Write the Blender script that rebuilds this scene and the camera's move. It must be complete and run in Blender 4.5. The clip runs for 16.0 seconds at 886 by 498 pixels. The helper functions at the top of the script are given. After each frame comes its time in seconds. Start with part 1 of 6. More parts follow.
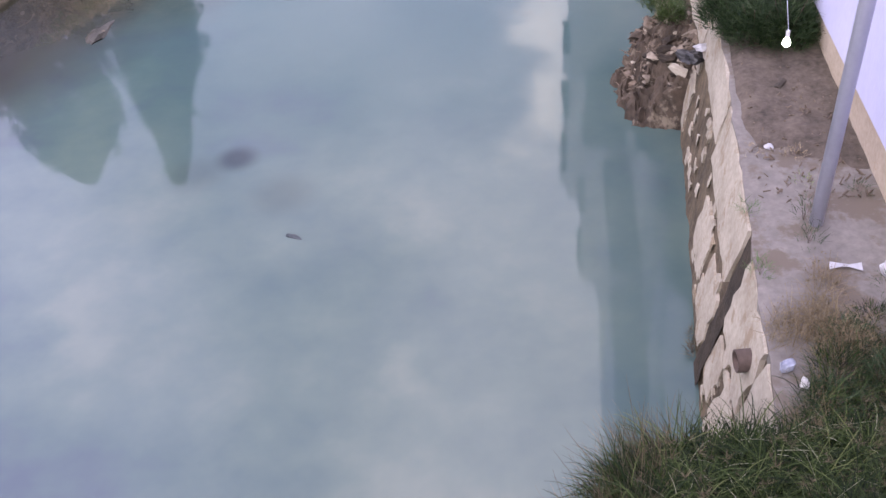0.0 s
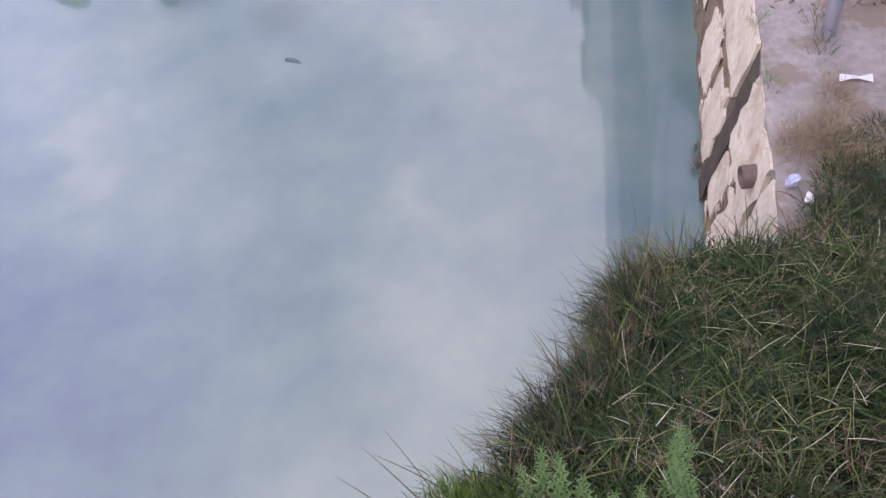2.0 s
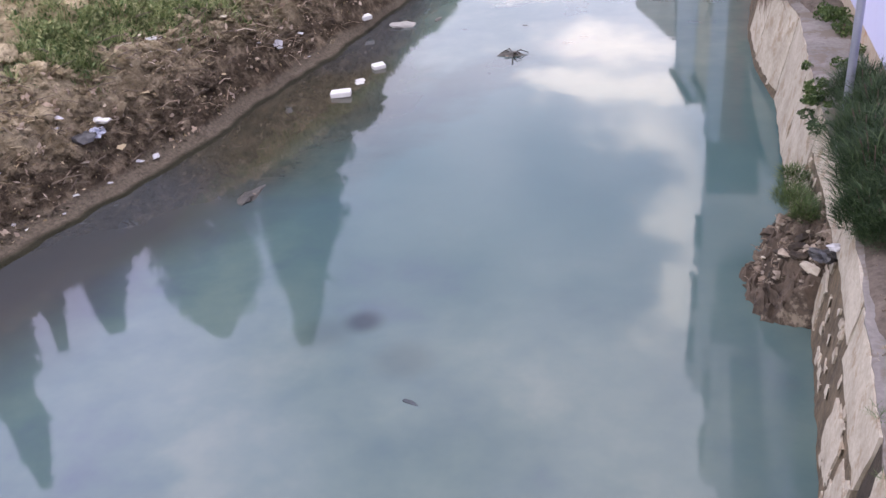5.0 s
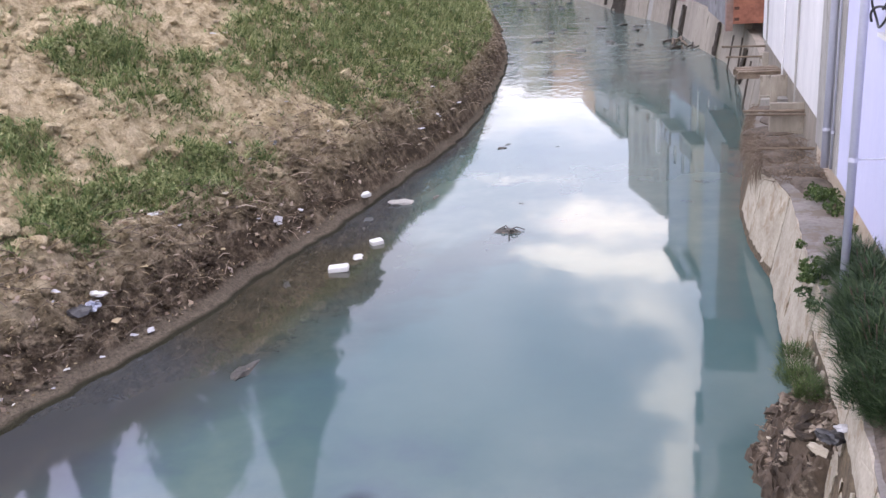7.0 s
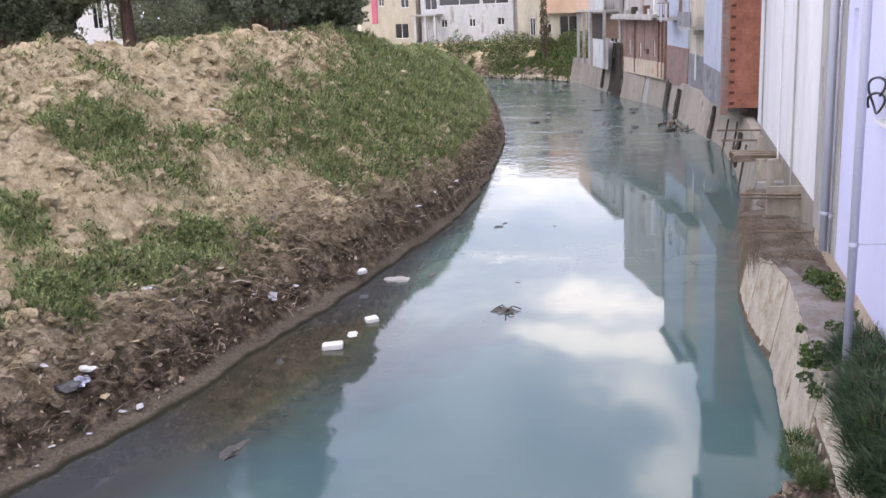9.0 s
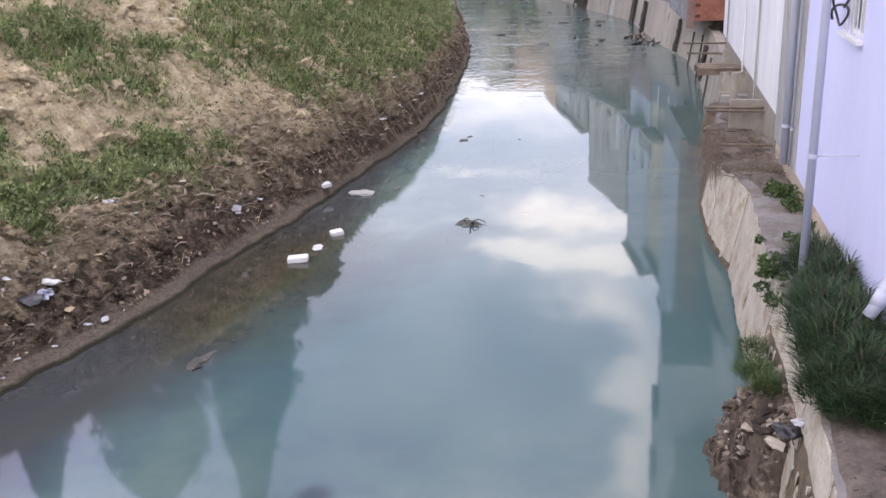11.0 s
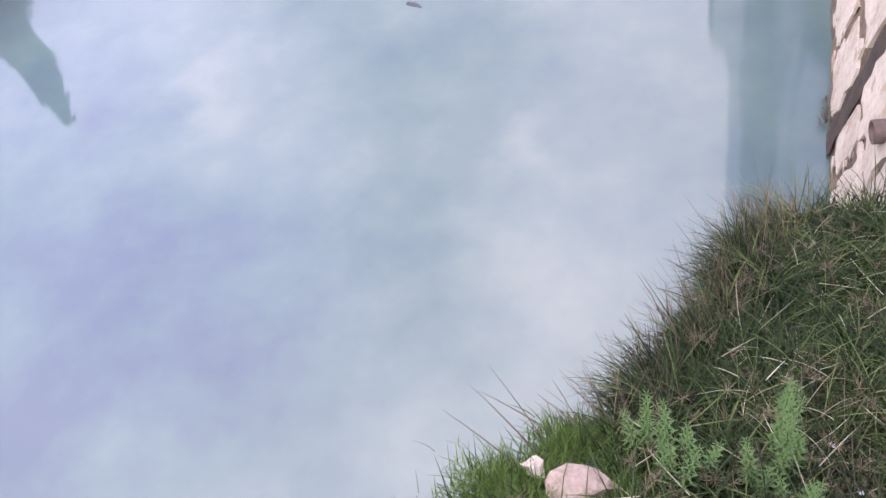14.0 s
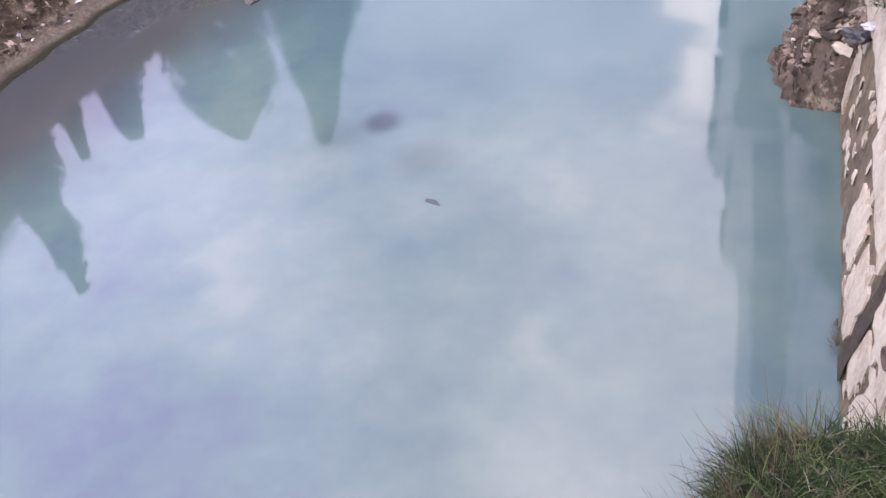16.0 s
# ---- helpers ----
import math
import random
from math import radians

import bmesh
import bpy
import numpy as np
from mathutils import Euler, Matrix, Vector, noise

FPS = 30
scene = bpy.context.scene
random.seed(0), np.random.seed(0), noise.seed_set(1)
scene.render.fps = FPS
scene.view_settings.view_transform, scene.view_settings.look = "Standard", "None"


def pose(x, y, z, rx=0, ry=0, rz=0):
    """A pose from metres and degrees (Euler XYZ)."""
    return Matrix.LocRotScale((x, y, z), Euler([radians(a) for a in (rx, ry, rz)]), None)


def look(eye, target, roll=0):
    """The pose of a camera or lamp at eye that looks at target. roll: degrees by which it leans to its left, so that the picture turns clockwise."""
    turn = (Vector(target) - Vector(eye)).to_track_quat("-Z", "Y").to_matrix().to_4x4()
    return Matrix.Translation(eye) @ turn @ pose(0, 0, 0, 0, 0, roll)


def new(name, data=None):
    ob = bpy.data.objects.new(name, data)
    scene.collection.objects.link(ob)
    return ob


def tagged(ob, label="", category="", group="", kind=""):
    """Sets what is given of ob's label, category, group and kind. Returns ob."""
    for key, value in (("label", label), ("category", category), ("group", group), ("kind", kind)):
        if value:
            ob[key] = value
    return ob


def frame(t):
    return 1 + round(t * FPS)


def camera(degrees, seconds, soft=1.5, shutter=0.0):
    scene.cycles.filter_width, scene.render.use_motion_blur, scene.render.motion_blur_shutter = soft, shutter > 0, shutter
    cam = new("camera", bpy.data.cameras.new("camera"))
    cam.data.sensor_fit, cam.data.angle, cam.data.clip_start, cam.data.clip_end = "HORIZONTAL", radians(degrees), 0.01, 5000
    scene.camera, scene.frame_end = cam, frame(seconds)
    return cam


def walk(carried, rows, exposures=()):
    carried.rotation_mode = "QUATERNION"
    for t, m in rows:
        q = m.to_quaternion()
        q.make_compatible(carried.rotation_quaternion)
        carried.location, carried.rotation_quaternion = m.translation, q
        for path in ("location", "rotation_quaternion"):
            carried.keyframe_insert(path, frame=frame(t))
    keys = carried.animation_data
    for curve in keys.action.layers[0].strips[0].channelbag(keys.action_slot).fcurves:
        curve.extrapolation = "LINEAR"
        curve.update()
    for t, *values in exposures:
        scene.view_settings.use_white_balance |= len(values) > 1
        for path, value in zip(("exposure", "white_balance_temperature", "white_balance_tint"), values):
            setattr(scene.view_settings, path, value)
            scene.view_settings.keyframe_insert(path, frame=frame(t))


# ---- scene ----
cam = camera(49.05, 16.0, soft=1.5)
# seconds, eye x, y, z, then yaw, pitch, roll
ROWS = [
    (0.0, 0.000, 0.000, 8.000, -0.00, -39.91, 3.60),
    (0.5, 0.024, 0.030, 7.994, -0.93, -43.50, 5.09),
    (1.0, -0.013, 0.011, 8.015, -1.69, -46.63, 5.78),
    (1.5, -0.031, 0.032, 8.018, -1.67, -48.93, 5.40),
    (2.0, -0.008, 0.037, 8.016, -0.87, -50.60, 4.78),
    (2.5, -0.009, -0.007, 8.054, 0.45, -51.67, 4.62),
    (3.0, 0.014, -0.097, 8.068, 2.60, -48.56, 4.73),
    (3.5, 0.050, -0.233, 8.075, 5.34, -42.17, 4.43),
    (4.0, 0.083, -0.250, 8.080, 7.28, -36.47, 4.38),
    (4.5, 0.045, -0.215, 8.067, 8.07, -32.18, 4.21),
    (5.0, 0.038, -0.160, 8.028, 8.65, -28.82, 3.77),
    (5.2, 0.014, -0.119, 8.003, 8.57, -27.57, 3.53),
    (7.3, 0.005, 0.017, 7.989, 8.62, -17.45, 3.34),
    (7.5, 0.024, 0.042, 7.998, 8.79, -16.77, 2.93),
    (8.0, -0.042, 0.164, 7.978, 8.87, -14.72, 2.62),
    (8.2, -0.055, 0.215, 7.966, 8.92, -13.92, 2.52),
    (10.3, -0.040, 0.060, 7.966, 7.35, -15.74, 2.10),
    (10.5, -0.027, 0.062, 7.944, 7.21, -16.41, 1.93),
    (11.0, -0.041, 0.104, 7.929, 6.55, -19.11, 2.00),
    (11.5, -0.062, 0.106, 7.930, 5.75, -24.76, 2.58),
    (12.0, -0.047, 0.037, 7.937, 5.29, -31.97, 2.99),
    (12.5, -0.055, 0.001, 7.966, 5.38, -38.23, 3.10),
    (13.0, -0.048, -0.020, 7.953, 5.47, -44.29, 4.45),
    (13.5, 0.007, -0.027, 7.972, 4.98, -50.60, 7.06),
    (14.0, -0.002, -0.036, 8.038, 4.99, -52.87, 8.65),
    (14.5, 0.003, -0.020, 8.022, 5.40, -49.43, 9.35),
    (15.0, -0.005, -0.009, 8.043, 6.10, -45.53, 8.87),
    (15.5, -0.009, 0.007, 8.006, 6.92, -43.19, 7.91),
    (16.0, -0.007, 0.006, 7.995, 8.37, -40.97, 6.16),
]
LIGHT = [(0.0, 0.2, 6500, 15), (0.5, 0.36, 6500, 16), (1.0, 0.5, 6500, 16), (1.5, 0.36, 6500, 16), (2.5, 0.56, 6500, 17), (3.2, 0.8, 6500, 17), (4.0, 0.45, 6500, 14), (4.5, 0.36, 6500, 12), (5.0, 0.06, 6500, 10),
         (7.5, 0.16, 6500, 6), (8.0, 0.12, 6500, 5), (8.3, 0.04, 6500, 5), (10.5, 0.05, 6500, 5), (11.0, 0.02, 6500, 6), (12.0, -0.2, 6500, 10), (12.5, 0.24, 6500, 13), (13.0, 0.42, 6500, 15), (14.0, 0.82, 6500, 17), (14.5, 0.84, 6500, 17), (15.0, 0.7, 6500, 17),
         (16.0, 0.62, 6500, 15)]
walk(cam, [(t, pose(x, y, z, 90 + pitch, roll, yaw)) for t, x, y, z, yaw, pitch, roll in ROWS], LIGHT)

# ---------------------------------------------------------------- world and sun
world = bpy.data.worlds.new("sky")
scene.world = world
world.use_nodes = True
wn, wl = world.node_tree.nodes, world.node_tree.links
wn.clear()
SUN_EL, SUN_ROT = radians(28), radians(215)
w_out = wn.new("ShaderNodeOutputWorld")
w_sky = wn.new("ShaderNodeTexSky")
w_sky.sky_type, w_sky.sun_disc = "NISHITA", False
w_sky.sun_elevation, w_sky.sun_rotation = SUN_EL, SUN_ROT
w_sky.air_density, w_sky.dust_density, w_sky.ozone_density = 1.3, 0.6, 2.5
w_bg = wn.new("ShaderNodeBackground")
w_bg.inputs["Strength"].default_value = 0.15
w_tint = wn.new("ShaderNodeMix")
w_tint.data_type, w_tint.blend_type = "RGBA", "MULTIPLY"
w_tint.inputs[0].default_value = 1.0
w_tint.inputs[7].default_value = (1.12, 1.0, 1.3, 1)
wl.new(w_sky.outputs[0], w_tint.inputs[6])
wl.new(w_tint.outputs[2], w_bg.inputs["Color"])
w_cloud = wn.new("ShaderNodeBackground")
w_cloud.inputs["Color"].default_value = (1.025, 0.945, 1.085, 1)
w_cloud.inputs["Strength"].default_value = 3.15


def w_math(op, a, b=None, c=None, clamp=False):
    """One math node of the sky, from sockets or numbers."""
    n = wn.new("ShaderNodeMath")
    n.operation, n.use_clamp = op, clamp
    for k, v in enumerate((a, b, c)):
        if isinstance(v, (int, float)):
            n.inputs[k].default_value = v
        elif v is not None:
            wl.new(v, n.inputs[k])
    return n.outputs[0]


def w_step(value, low, high, a=0.0, b=1.0):
    n = wn.new("ShaderNodeMapRange")
    n.interpolation_type = "SMOOTHSTEP"
    for key, v in (("From Min", low), ("From Max", high), ("To Min", a), ("To Max", b)):
        n.inputs[key].default_value = v
    wl.new(value, n.inputs["Value"])
    return n.outputs[0]


def w_clouds(scale, detail, rough, stretch):
    m = wn.new("ShaderNodeMapping")
    m.inputs["Scale"].default_value = stretch
    wl.new(w_tc.outputs["Generated"], m.inputs["Vector"])
    n = wn.new("ShaderNodeTexNoise")
    for key, v in (("Scale", scale), ("Detail", detail), ("Roughness", rough)):
        n.inputs[key].default_value = v
    wl.new(m.outputs[0], n.inputs["Vector"])
    return n.outputs["Fac"]


# bearing and height of a point of the sky, in degrees, ruffled by fine cloud
w_tc = wn.new("ShaderNodeTexCoord")
w_sep = wn.new("ShaderNodeSeparateXYZ")
wl.new(w_tc.outputs["Generated"], w_sep.inputs[0])
w_wisp = w_clouds(9.0, 8.0, 0.6, (1.0, 1.0, 2.2))
w_curl = w_clouds(7.0, 7.0, 0.58, (1.3, 0.8, 2.6))
w_az0 = w_math("MULTIPLY", w_math("ARCTAN2", w_sep.outputs["X"], w_sep.outputs["Y"]), 57.3)
w_el0 = w_math("MULTIPLY", w_math("ARCSINE", w_sep.outputs["Z"]), 57.3)
w_az = w_math("MULTIPLY_ADD", w_math("SUBTRACT", w_wisp, 0.5), 13.0, w_az0)
w_el = w_math("MULTIPLY_ADD", w_math("SUBTRACT", w_curl, 0.5), 6.0, w_el0)
# puffs of lit cloud up the canal: bearing, height, half width, half depth, density
w_bank = None
for az, el, wide, extent, amount in ((1.0, 16.9, 4.6, 1.0, 0.95), (-2.6, 19.3, 5.4, 0.95, 0.9), (2.2, 19.8, 3.8, 1.4, 0.85), (-4.4, 21.3, 2.4, 0.5, 0.4),
                                   (2.6, 22.8, 3.6, 1.4, 0.5), (5.0, 26.5, 2.8, 3.6, 0.62), (6.4, 32.0, 2.8, 4.2, 0.6), (-4.8, 15.0, 3.4, 0.5, 0.6),
                                   (-7.4, 17.4, 3.0, 0.45, 0.35), (-3.5, 9.8, 10.0, 2.4, 0.6), (-17.0, 26.0, 2.5, 2.0, 0.2), (-29.5, 26.0, 3.0, 2.5, 0.3)):
    d = w_math("ADD", w_math("POWER", w_math("DIVIDE", w_math("SUBTRACT", w_az, az), wide), 2.0),
               w_math("POWER", w_math("DIVIDE", w_math("SUBTRACT", w_el, el), extent), 2.0))
    g = w_math("MULTIPLY", w_math("EXPONENT", w_math("MULTIPLY", d, -1.0)), amount)
    w_bank = g if w_bank is None else w_math("ADD", w_bank, g)
w_crisp = w_step(w_math("MULTIPLY", w_bank, w_math("MULTIPLY_ADD", w_wisp, 2.4, -0.2)), 0.15, 1.0)
# a soft veil: thin over the left and the gap, thick over the right and overhead
w_soft = w_clouds(3.1, 3.0, 0.5, (1.0, 1.0, 1.2))
w_right = w_math("MULTIPLY", w_step(w_az0, -22.0, 0.0), w_step(w_el0, 24.0, 36.0))
w_veil = w_math("MULTIPLY_ADD", w_right, 0.34, 0.3)
w_veil = w_math("ADD", w_veil, w_step(w_el0, 40.0, 68.0, 0.0, 0.45))
w_veil = w_math("ADD", w_veil, w_step(w_az0, -18.0, -32.0, 0.0, 0.2))
w_veil = w_math("ADD", w_veil, w_step(w_el0, 24.0, 17.0, 0.0, 0.2))
w_veil = w_math("ADD", w_veil, w_step(w_el0, 13.0, 5.0, 0.0, 0.2))
w_veil = w_math("MULTIPLY_ADD", w_math("SUBTRACT", w_soft, 0.5), 1.1, w_veil, True)
# the bank of cloud catches the low sun and is warmer than the veil
w_warm = wn.new("ShaderNodeBackground")
w_warm.inputs["Color"].default_value = (1.08, 0.95, 0.95, 1)
w_warm.inputs["Strength"].default_value = 3.5
w_hue = wn.new("ShaderNodeMix")
w_hue.data_type = "RGBA"
w_hue.inputs[6].default_value = (1.025, 0.945, 1.085, 1)
w_hue.inputs[7].default_value = (0.97, 0.9, 1.28, 1)
wl.new(w_math("MULTIPLY", w_math("MULTIPLY", w_step(w_az0, -10.0, -28.0), w_step(w_az0, -62.0, -44.0)), w_step(w_el0, 60.0, 44.0)), w_hue.inputs[0])
wl.new(w_hue.outputs[2], w_cloud.inputs["Color"])
w_mix = wn.new("ShaderNodeMixShader")
wl.new(w_veil, w_mix.inputs[0])
wl.new(w_bg.outputs[0], w_mix.inputs[1])
wl.new(w_cloud.outputs[0], w_mix.inputs[2])
w_last = wn.new("ShaderNodeMixShader")
wl.new(w_crisp, w_last.inputs[0])
wl.new(w_mix.outputs[0], w_last.inputs[1])
wl.new(w_warm.outputs[0], w_last.inputs[2])
wl.new(w_last.outputs[0], w_out.inputs["Surface"])

sun_data = bpy.data.lights.new("sun", "SUN")
sun_data.energy, sun_data.angle, sun_data.color = 0.7, radians(25), (1.0, 0.94, 0.86)
sun = new("sun", sun_data)
to_sun = Vector((math.sin(SUN_ROT) * math.cos(SUN_EL), math.cos(SUN_ROT) * math.cos(SUN_EL), math.sin(SUN_EL)))
sun.matrix_world = look(to_sun * 100, (0, 0, 0))


# ---------------------------------------------------------------- materials
def shader(name):
    m = bpy.data.materials.new(name)
    m.use_nodes = True
    nt = m.node_tree
    return m, nt.nodes, nt.links, nt.nodes["Principled BSDF"]


def node(nodes, kind, **inputs):
    n = nodes.new(kind)
    for key, value in inputs.items():
        n.inputs[key.replace("_", " ")].default_value = value
    return n


def ramp(nodes, links, source, stops):
    r = nodes.new("ShaderNodeValToRGB")
    els = r.color_ramp.elements
    while len(els) < len(stops):
        els.new(0.5)
    for e, (p, c) in zip(els, stops):
        e.position, e.color = p, (*c, 1)
    links.new(source, r.inputs[0])
    return r.outputs["Color"]


def mixed(nodes, links, fac, a, b, mode="MIX"):
    m = nodes.new("ShaderNodeMix")
    m.data_type, m.blend_type = "RGBA", mode
    for i, v in ((0, fac), (6, a), (7, b)):
        if isinstance(v, (int, float)):
            m.inputs[i].default_value = v
        elif isinstance(v, tuple):
            m.inputs[i].default_value = (*v, 1)
        else:
            links.new(v, m.inputs[i])
    return m.outputs[2]


def surface(name, dark, light, scale=2.0, rough=0.85, bump=0.3, fine=18.0, spots=None, spot_scale=6.0, spot_at=0.62,
            metal=0.0, stretch=(1, 1, 1), island=0.0, depth=0.02, per_object=0.0):
    """A two-scale material: broad mottling, fine grain, optional stains with a shape of their own."""
    m, n, l, b = shader(name)
    tc = n.new("ShaderNodeTexCoord")
    mp = n.new("ShaderNodeMapping")
    mp.inputs["Scale"].default_value = stretch
    l.new(tc.outputs["Object"], mp.inputs["Vector"])
    broad = node(n, "ShaderNodeTexNoise", Scale=scale, Detail=4.0, Roughness=0.6)
    grain = node(n, "ShaderNodeTexNoise", Scale=fine, Detail=5.0, Roughness=0.65)
    for t in (broad, grain):
        l.new(mp.outputs[0], t.inputs["Vector"])
    both = n.new("ShaderNodeMath")
    both.operation = "MULTIPLY_ADD"
    both.inputs[1].default_value = 0.45
    l.new(grain.outputs["Fac"], both.inputs[0])
    half = n.new("ShaderNodeMath")
    half.operation = "MULTIPLY"
    half.inputs[1].default_value = 0.55
    l.new(broad.outputs["Fac"], half.inputs[0])
    l.new(half.outputs[0], both.inputs[2])
    col = ramp(n, l, both.outputs[0], [(0.34, dark), (0.64, light)])
    if spots:
        sp = node(n, "ShaderNodeTexNoise", Scale=spot_scale, Detail=6.0, Roughness=0.7)
        l.new(mp.outputs[0], sp.inputs["Vector"])
        f = node(n, "ShaderNodeMapRange", From_Min=spot_at, From_Max=spot_at + 0.07)
        l.new(sp.outputs["Fac"], f.inputs["Value"])
        col = mixed(n, l, f.outputs[0], col, spots)
    if island or per_object:
        if island:
            g = n.new("ShaderNodeNewGeometry").outputs["Random Per Island"]
        else:
            g = n.new("ShaderNodeObjectInfo").outputs["Random"]
        amount = island or per_object
        mr = node(n, "ShaderNodeMapRange", To_Min=1 - amount, To_Max=1 + amount)
        l.new(g, mr.inputs["Value"])
        hs = n.new("ShaderNodeHueSaturation")
        l.new(mr.outputs[0], hs.inputs["Value"])
        l.new(col, hs.inputs["Color"])
        col = hs.outputs[0]
    l.new(col, b.inputs["Base Color"])
    b.inputs["Roughness"].default_value = rough
    b.inputs["Metallic"].default_value = metal
    bp = node(n, "ShaderNodeBump", Strength=bump, Distance=depth)
    l.new(both.outputs[0], bp.inputs["Height"])
    l.new(bp.outputs[0], b.inputs["Normal"])
    return m


def leafy(name, stops, rough=0.55, trans=0.25):
    """Leaves and blades: one tint per leaf."""
    m, n, l, b = shader(name)
    g = n.new("ShaderNodeNewGeometry")
    tc = n.new("ShaderNodeTexCoord")
    ns = node(n, "ShaderNodeTexNoise", Scale=0.9, Detail=3.0)
    l.new(tc.outputs["Object"], ns.inputs["Vector"])
    add = n.new("ShaderNodeMath")
    add.operation = "MULTIPLY_ADD"
    add.inputs[1].default_value = 0.55
    l.new(g.outputs["Random Per Island"], add.inputs[0])
    half = n.new("ShaderNodeMath")
    half.operation = "MULTIPLY"
    half.inputs[1].default_value = 0.45
    l.new(ns.outputs["Fac"], half.inputs[0])
    l.new(half.outputs[0], add.inputs[2])
    col = ramp(n, l, add.outputs[0], stops)
    l.new(col, b.inputs["Base Color"])
    b.inputs["Roughness"].default_value = rough
    b.inputs["Specular IOR Level"].default_value = 0.25
    tr = n.new("ShaderNodeBsdfTranslucent")
    l.new(col, tr.inputs["Color"])
    mx = n.new("ShaderNodeMixShader")
    mx.inputs[0].default_value = trans
    l.new(b.outputs[0], mx.inputs[1])
    l.new(tr.outputs[0], mx.inputs[2])
    l.new(mx.outputs[0], n["Material Output"].inputs["Surface"])
    return m


M_LILAC = surface("lilac_paint", (0.52, 0.53, 0.74), (0.60, 0.61, 0.81), 0.8, 0.8, 0.12, 30, stretch=(1, 1, 0.35))
M_WHITE = surface("white_wall_paint", (0.56, 0.56, 0.58), (0.74, 0.74, 0.75), 0.7, 0.85, 0.15, 12, spots=(0.5, 0.5, 0.49),
                  spot_scale=0.9, spot_at=0.66, stretch=(1, 1, 0.2))
M_CONCRETE = surface("raw_concrete", (0.24, 0.235, 0.22), (0.4, 0.39, 0.37), 1.1, 0.9, 0.4, 14, spots=(0.2, 0.19, 0.18),
                     spot_scale=1.4, spot_at=0.6, stretch=(1, 1, 0.5))
M_PLINTH = surface("beige_plinth", (0.36, 0.29, 0.22), (0.52, 0.45, 0.36), 1.3, 0.9, 0.4, 16, spots=(0.4, 0.24, 0.13),
                   spot_scale=1.2, spot_at=0.58)
M_LEDGE = surface("ledge_concrete", (0.125, 0.115, 0.105), (0.255, 0.235, 0.215), 0.9, 0.92, 0.6, 11, spots=(0.15, 0.125, 0.1),
                  spot_scale=1.3, spot_at=0.51)
M_RENDER = surface("cream_render", (0.29, 0.25, 0.195), (0.5, 0.455, 0.375), 1.6, 0.9, 0.6, 13, spots=(0.3, 0.24, 0.17),
                   spot_scale=2.2, spot_at=0.55, per_object=0.1)
M_STONE_BED = surface("dark_stone_bed", (0.04, 0.032, 0.022), (0.17, 0.13, 0.085), 2.2, 0.95, 1.0, 11, depth=0.05)
M_RUBBLE = surface("rubble_stone", (0.13, 0.1, 0.075), (0.36, 0.31, 0.25), 2.0, 0.95, 0.7, 14, per_object=0.25)
M_EARTH = surface("dark_earth", (0.03, 0.024, 0.018), (0.11, 0.082, 0.06), 1.8, 0.95, 0.9, 10, depth=0.05)
M_BRICK = surface("hollow_brick", (0.17, 0.07, 0.048), (0.36, 0.15, 0.1), 1.1, 0.9, 0.4, 7, spots=(0.24, 0.16, 0.13), spot_scale=1.6, per_object=0.12)
M_BRICK_HOLE_SHADE = surface("brick_hole_shade", (0.06, 0.03, 0.022), (0.1, 0.05, 0.035), 3, 0.95, 0.2)
M_PINK = surface("pink_wall", (0.15, 0.095, 0.08), (0.29, 0.19, 0.165), 1.2, 0.9, 0.5, 5, spots=(0.2, 0.185, 0.17), spot_scale=0.9, spot_at=0.55)
M_TAN = surface("tan_wall", (0.45, 0.3, 0.2), (0.55, 0.39, 0.28), 0.8, 0.9, 0.2, 8)
M_CREAM = surface("cream_wall", (0.34, 0.31, 0.24), (0.5, 0.455, 0.36), 0.8, 0.9, 0.3, 8, spots=(0.25, 0.23, 0.19), spot_scale=0.7, spot_at=0.57, stretch=(1, 1, 0.35))
M_GREY_BAND = surface("grey_plaster", (0.13, 0.13, 0.14), (0.26, 0.26, 0.275), 1.1, 0.9, 0.4, 6, spots=(0.09, 0.085, 0.085), spot_scale=1.0, spot_at=0.56)
M_PALE_BLUE = surface("pale_blue_wall", (0.3, 0.34, 0.42), (0.44, 0.48, 0.56), 0.7, 0.85, 0.3, 8, spots=(0.25, 0.255, 0.27), spot_scale=0.8, spot_at=0.58, stretch=(1, 1, 0.3))
M_ROSE = surface("rose_paint", (0.42, 0.1, 0.15), (0.5, 0.15, 0.2), 0.7, 0.8, 0.1, 8)
M_PVC = surface("grey_pvc", (0.42, 0.43, 0.53), (0.5, 0.51, 0.61), 1.5, 0.42, 0.05, 25, spots=(0.36, 0.36, 0.42), spot_scale=2.0)
M_FOAM = surface("white_foam", (0.55, 0.55, 0.54), (0.68, 0.68, 0.67), 3, 0.8, 0.15, 40)
M_PLASTIC = surface("pale_plastic", (0.5, 0.5, 0.49), (0.75, 0.75, 0.74), 4, 0.45, 0.4, 15, per_object=0.25)
M_BLUE_BAG = surface("bluish_plastic", (0.1, 0.12, 0.2), (0.55, 0.58, 0.68), 5, 0.4, 0.5, 15)
M_DARK_BAG = surface("dark_plastic", (0.012, 0.012, 0.014), (0.05, 0.05, 0.055), 5, 0.4, 0.4, 15)
M_WOOD = surface("weathered_wood", (0.1, 0.075, 0.055), (0.24, 0.19, 0.145), 2, 0.9, 0.4, 20, per_object=0.2)
M_RUST = surface("rusted_steel", (0.09, 0.05, 0.035), (0.2, 0.115, 0.075), 3, 0.8, 0.4, 25)
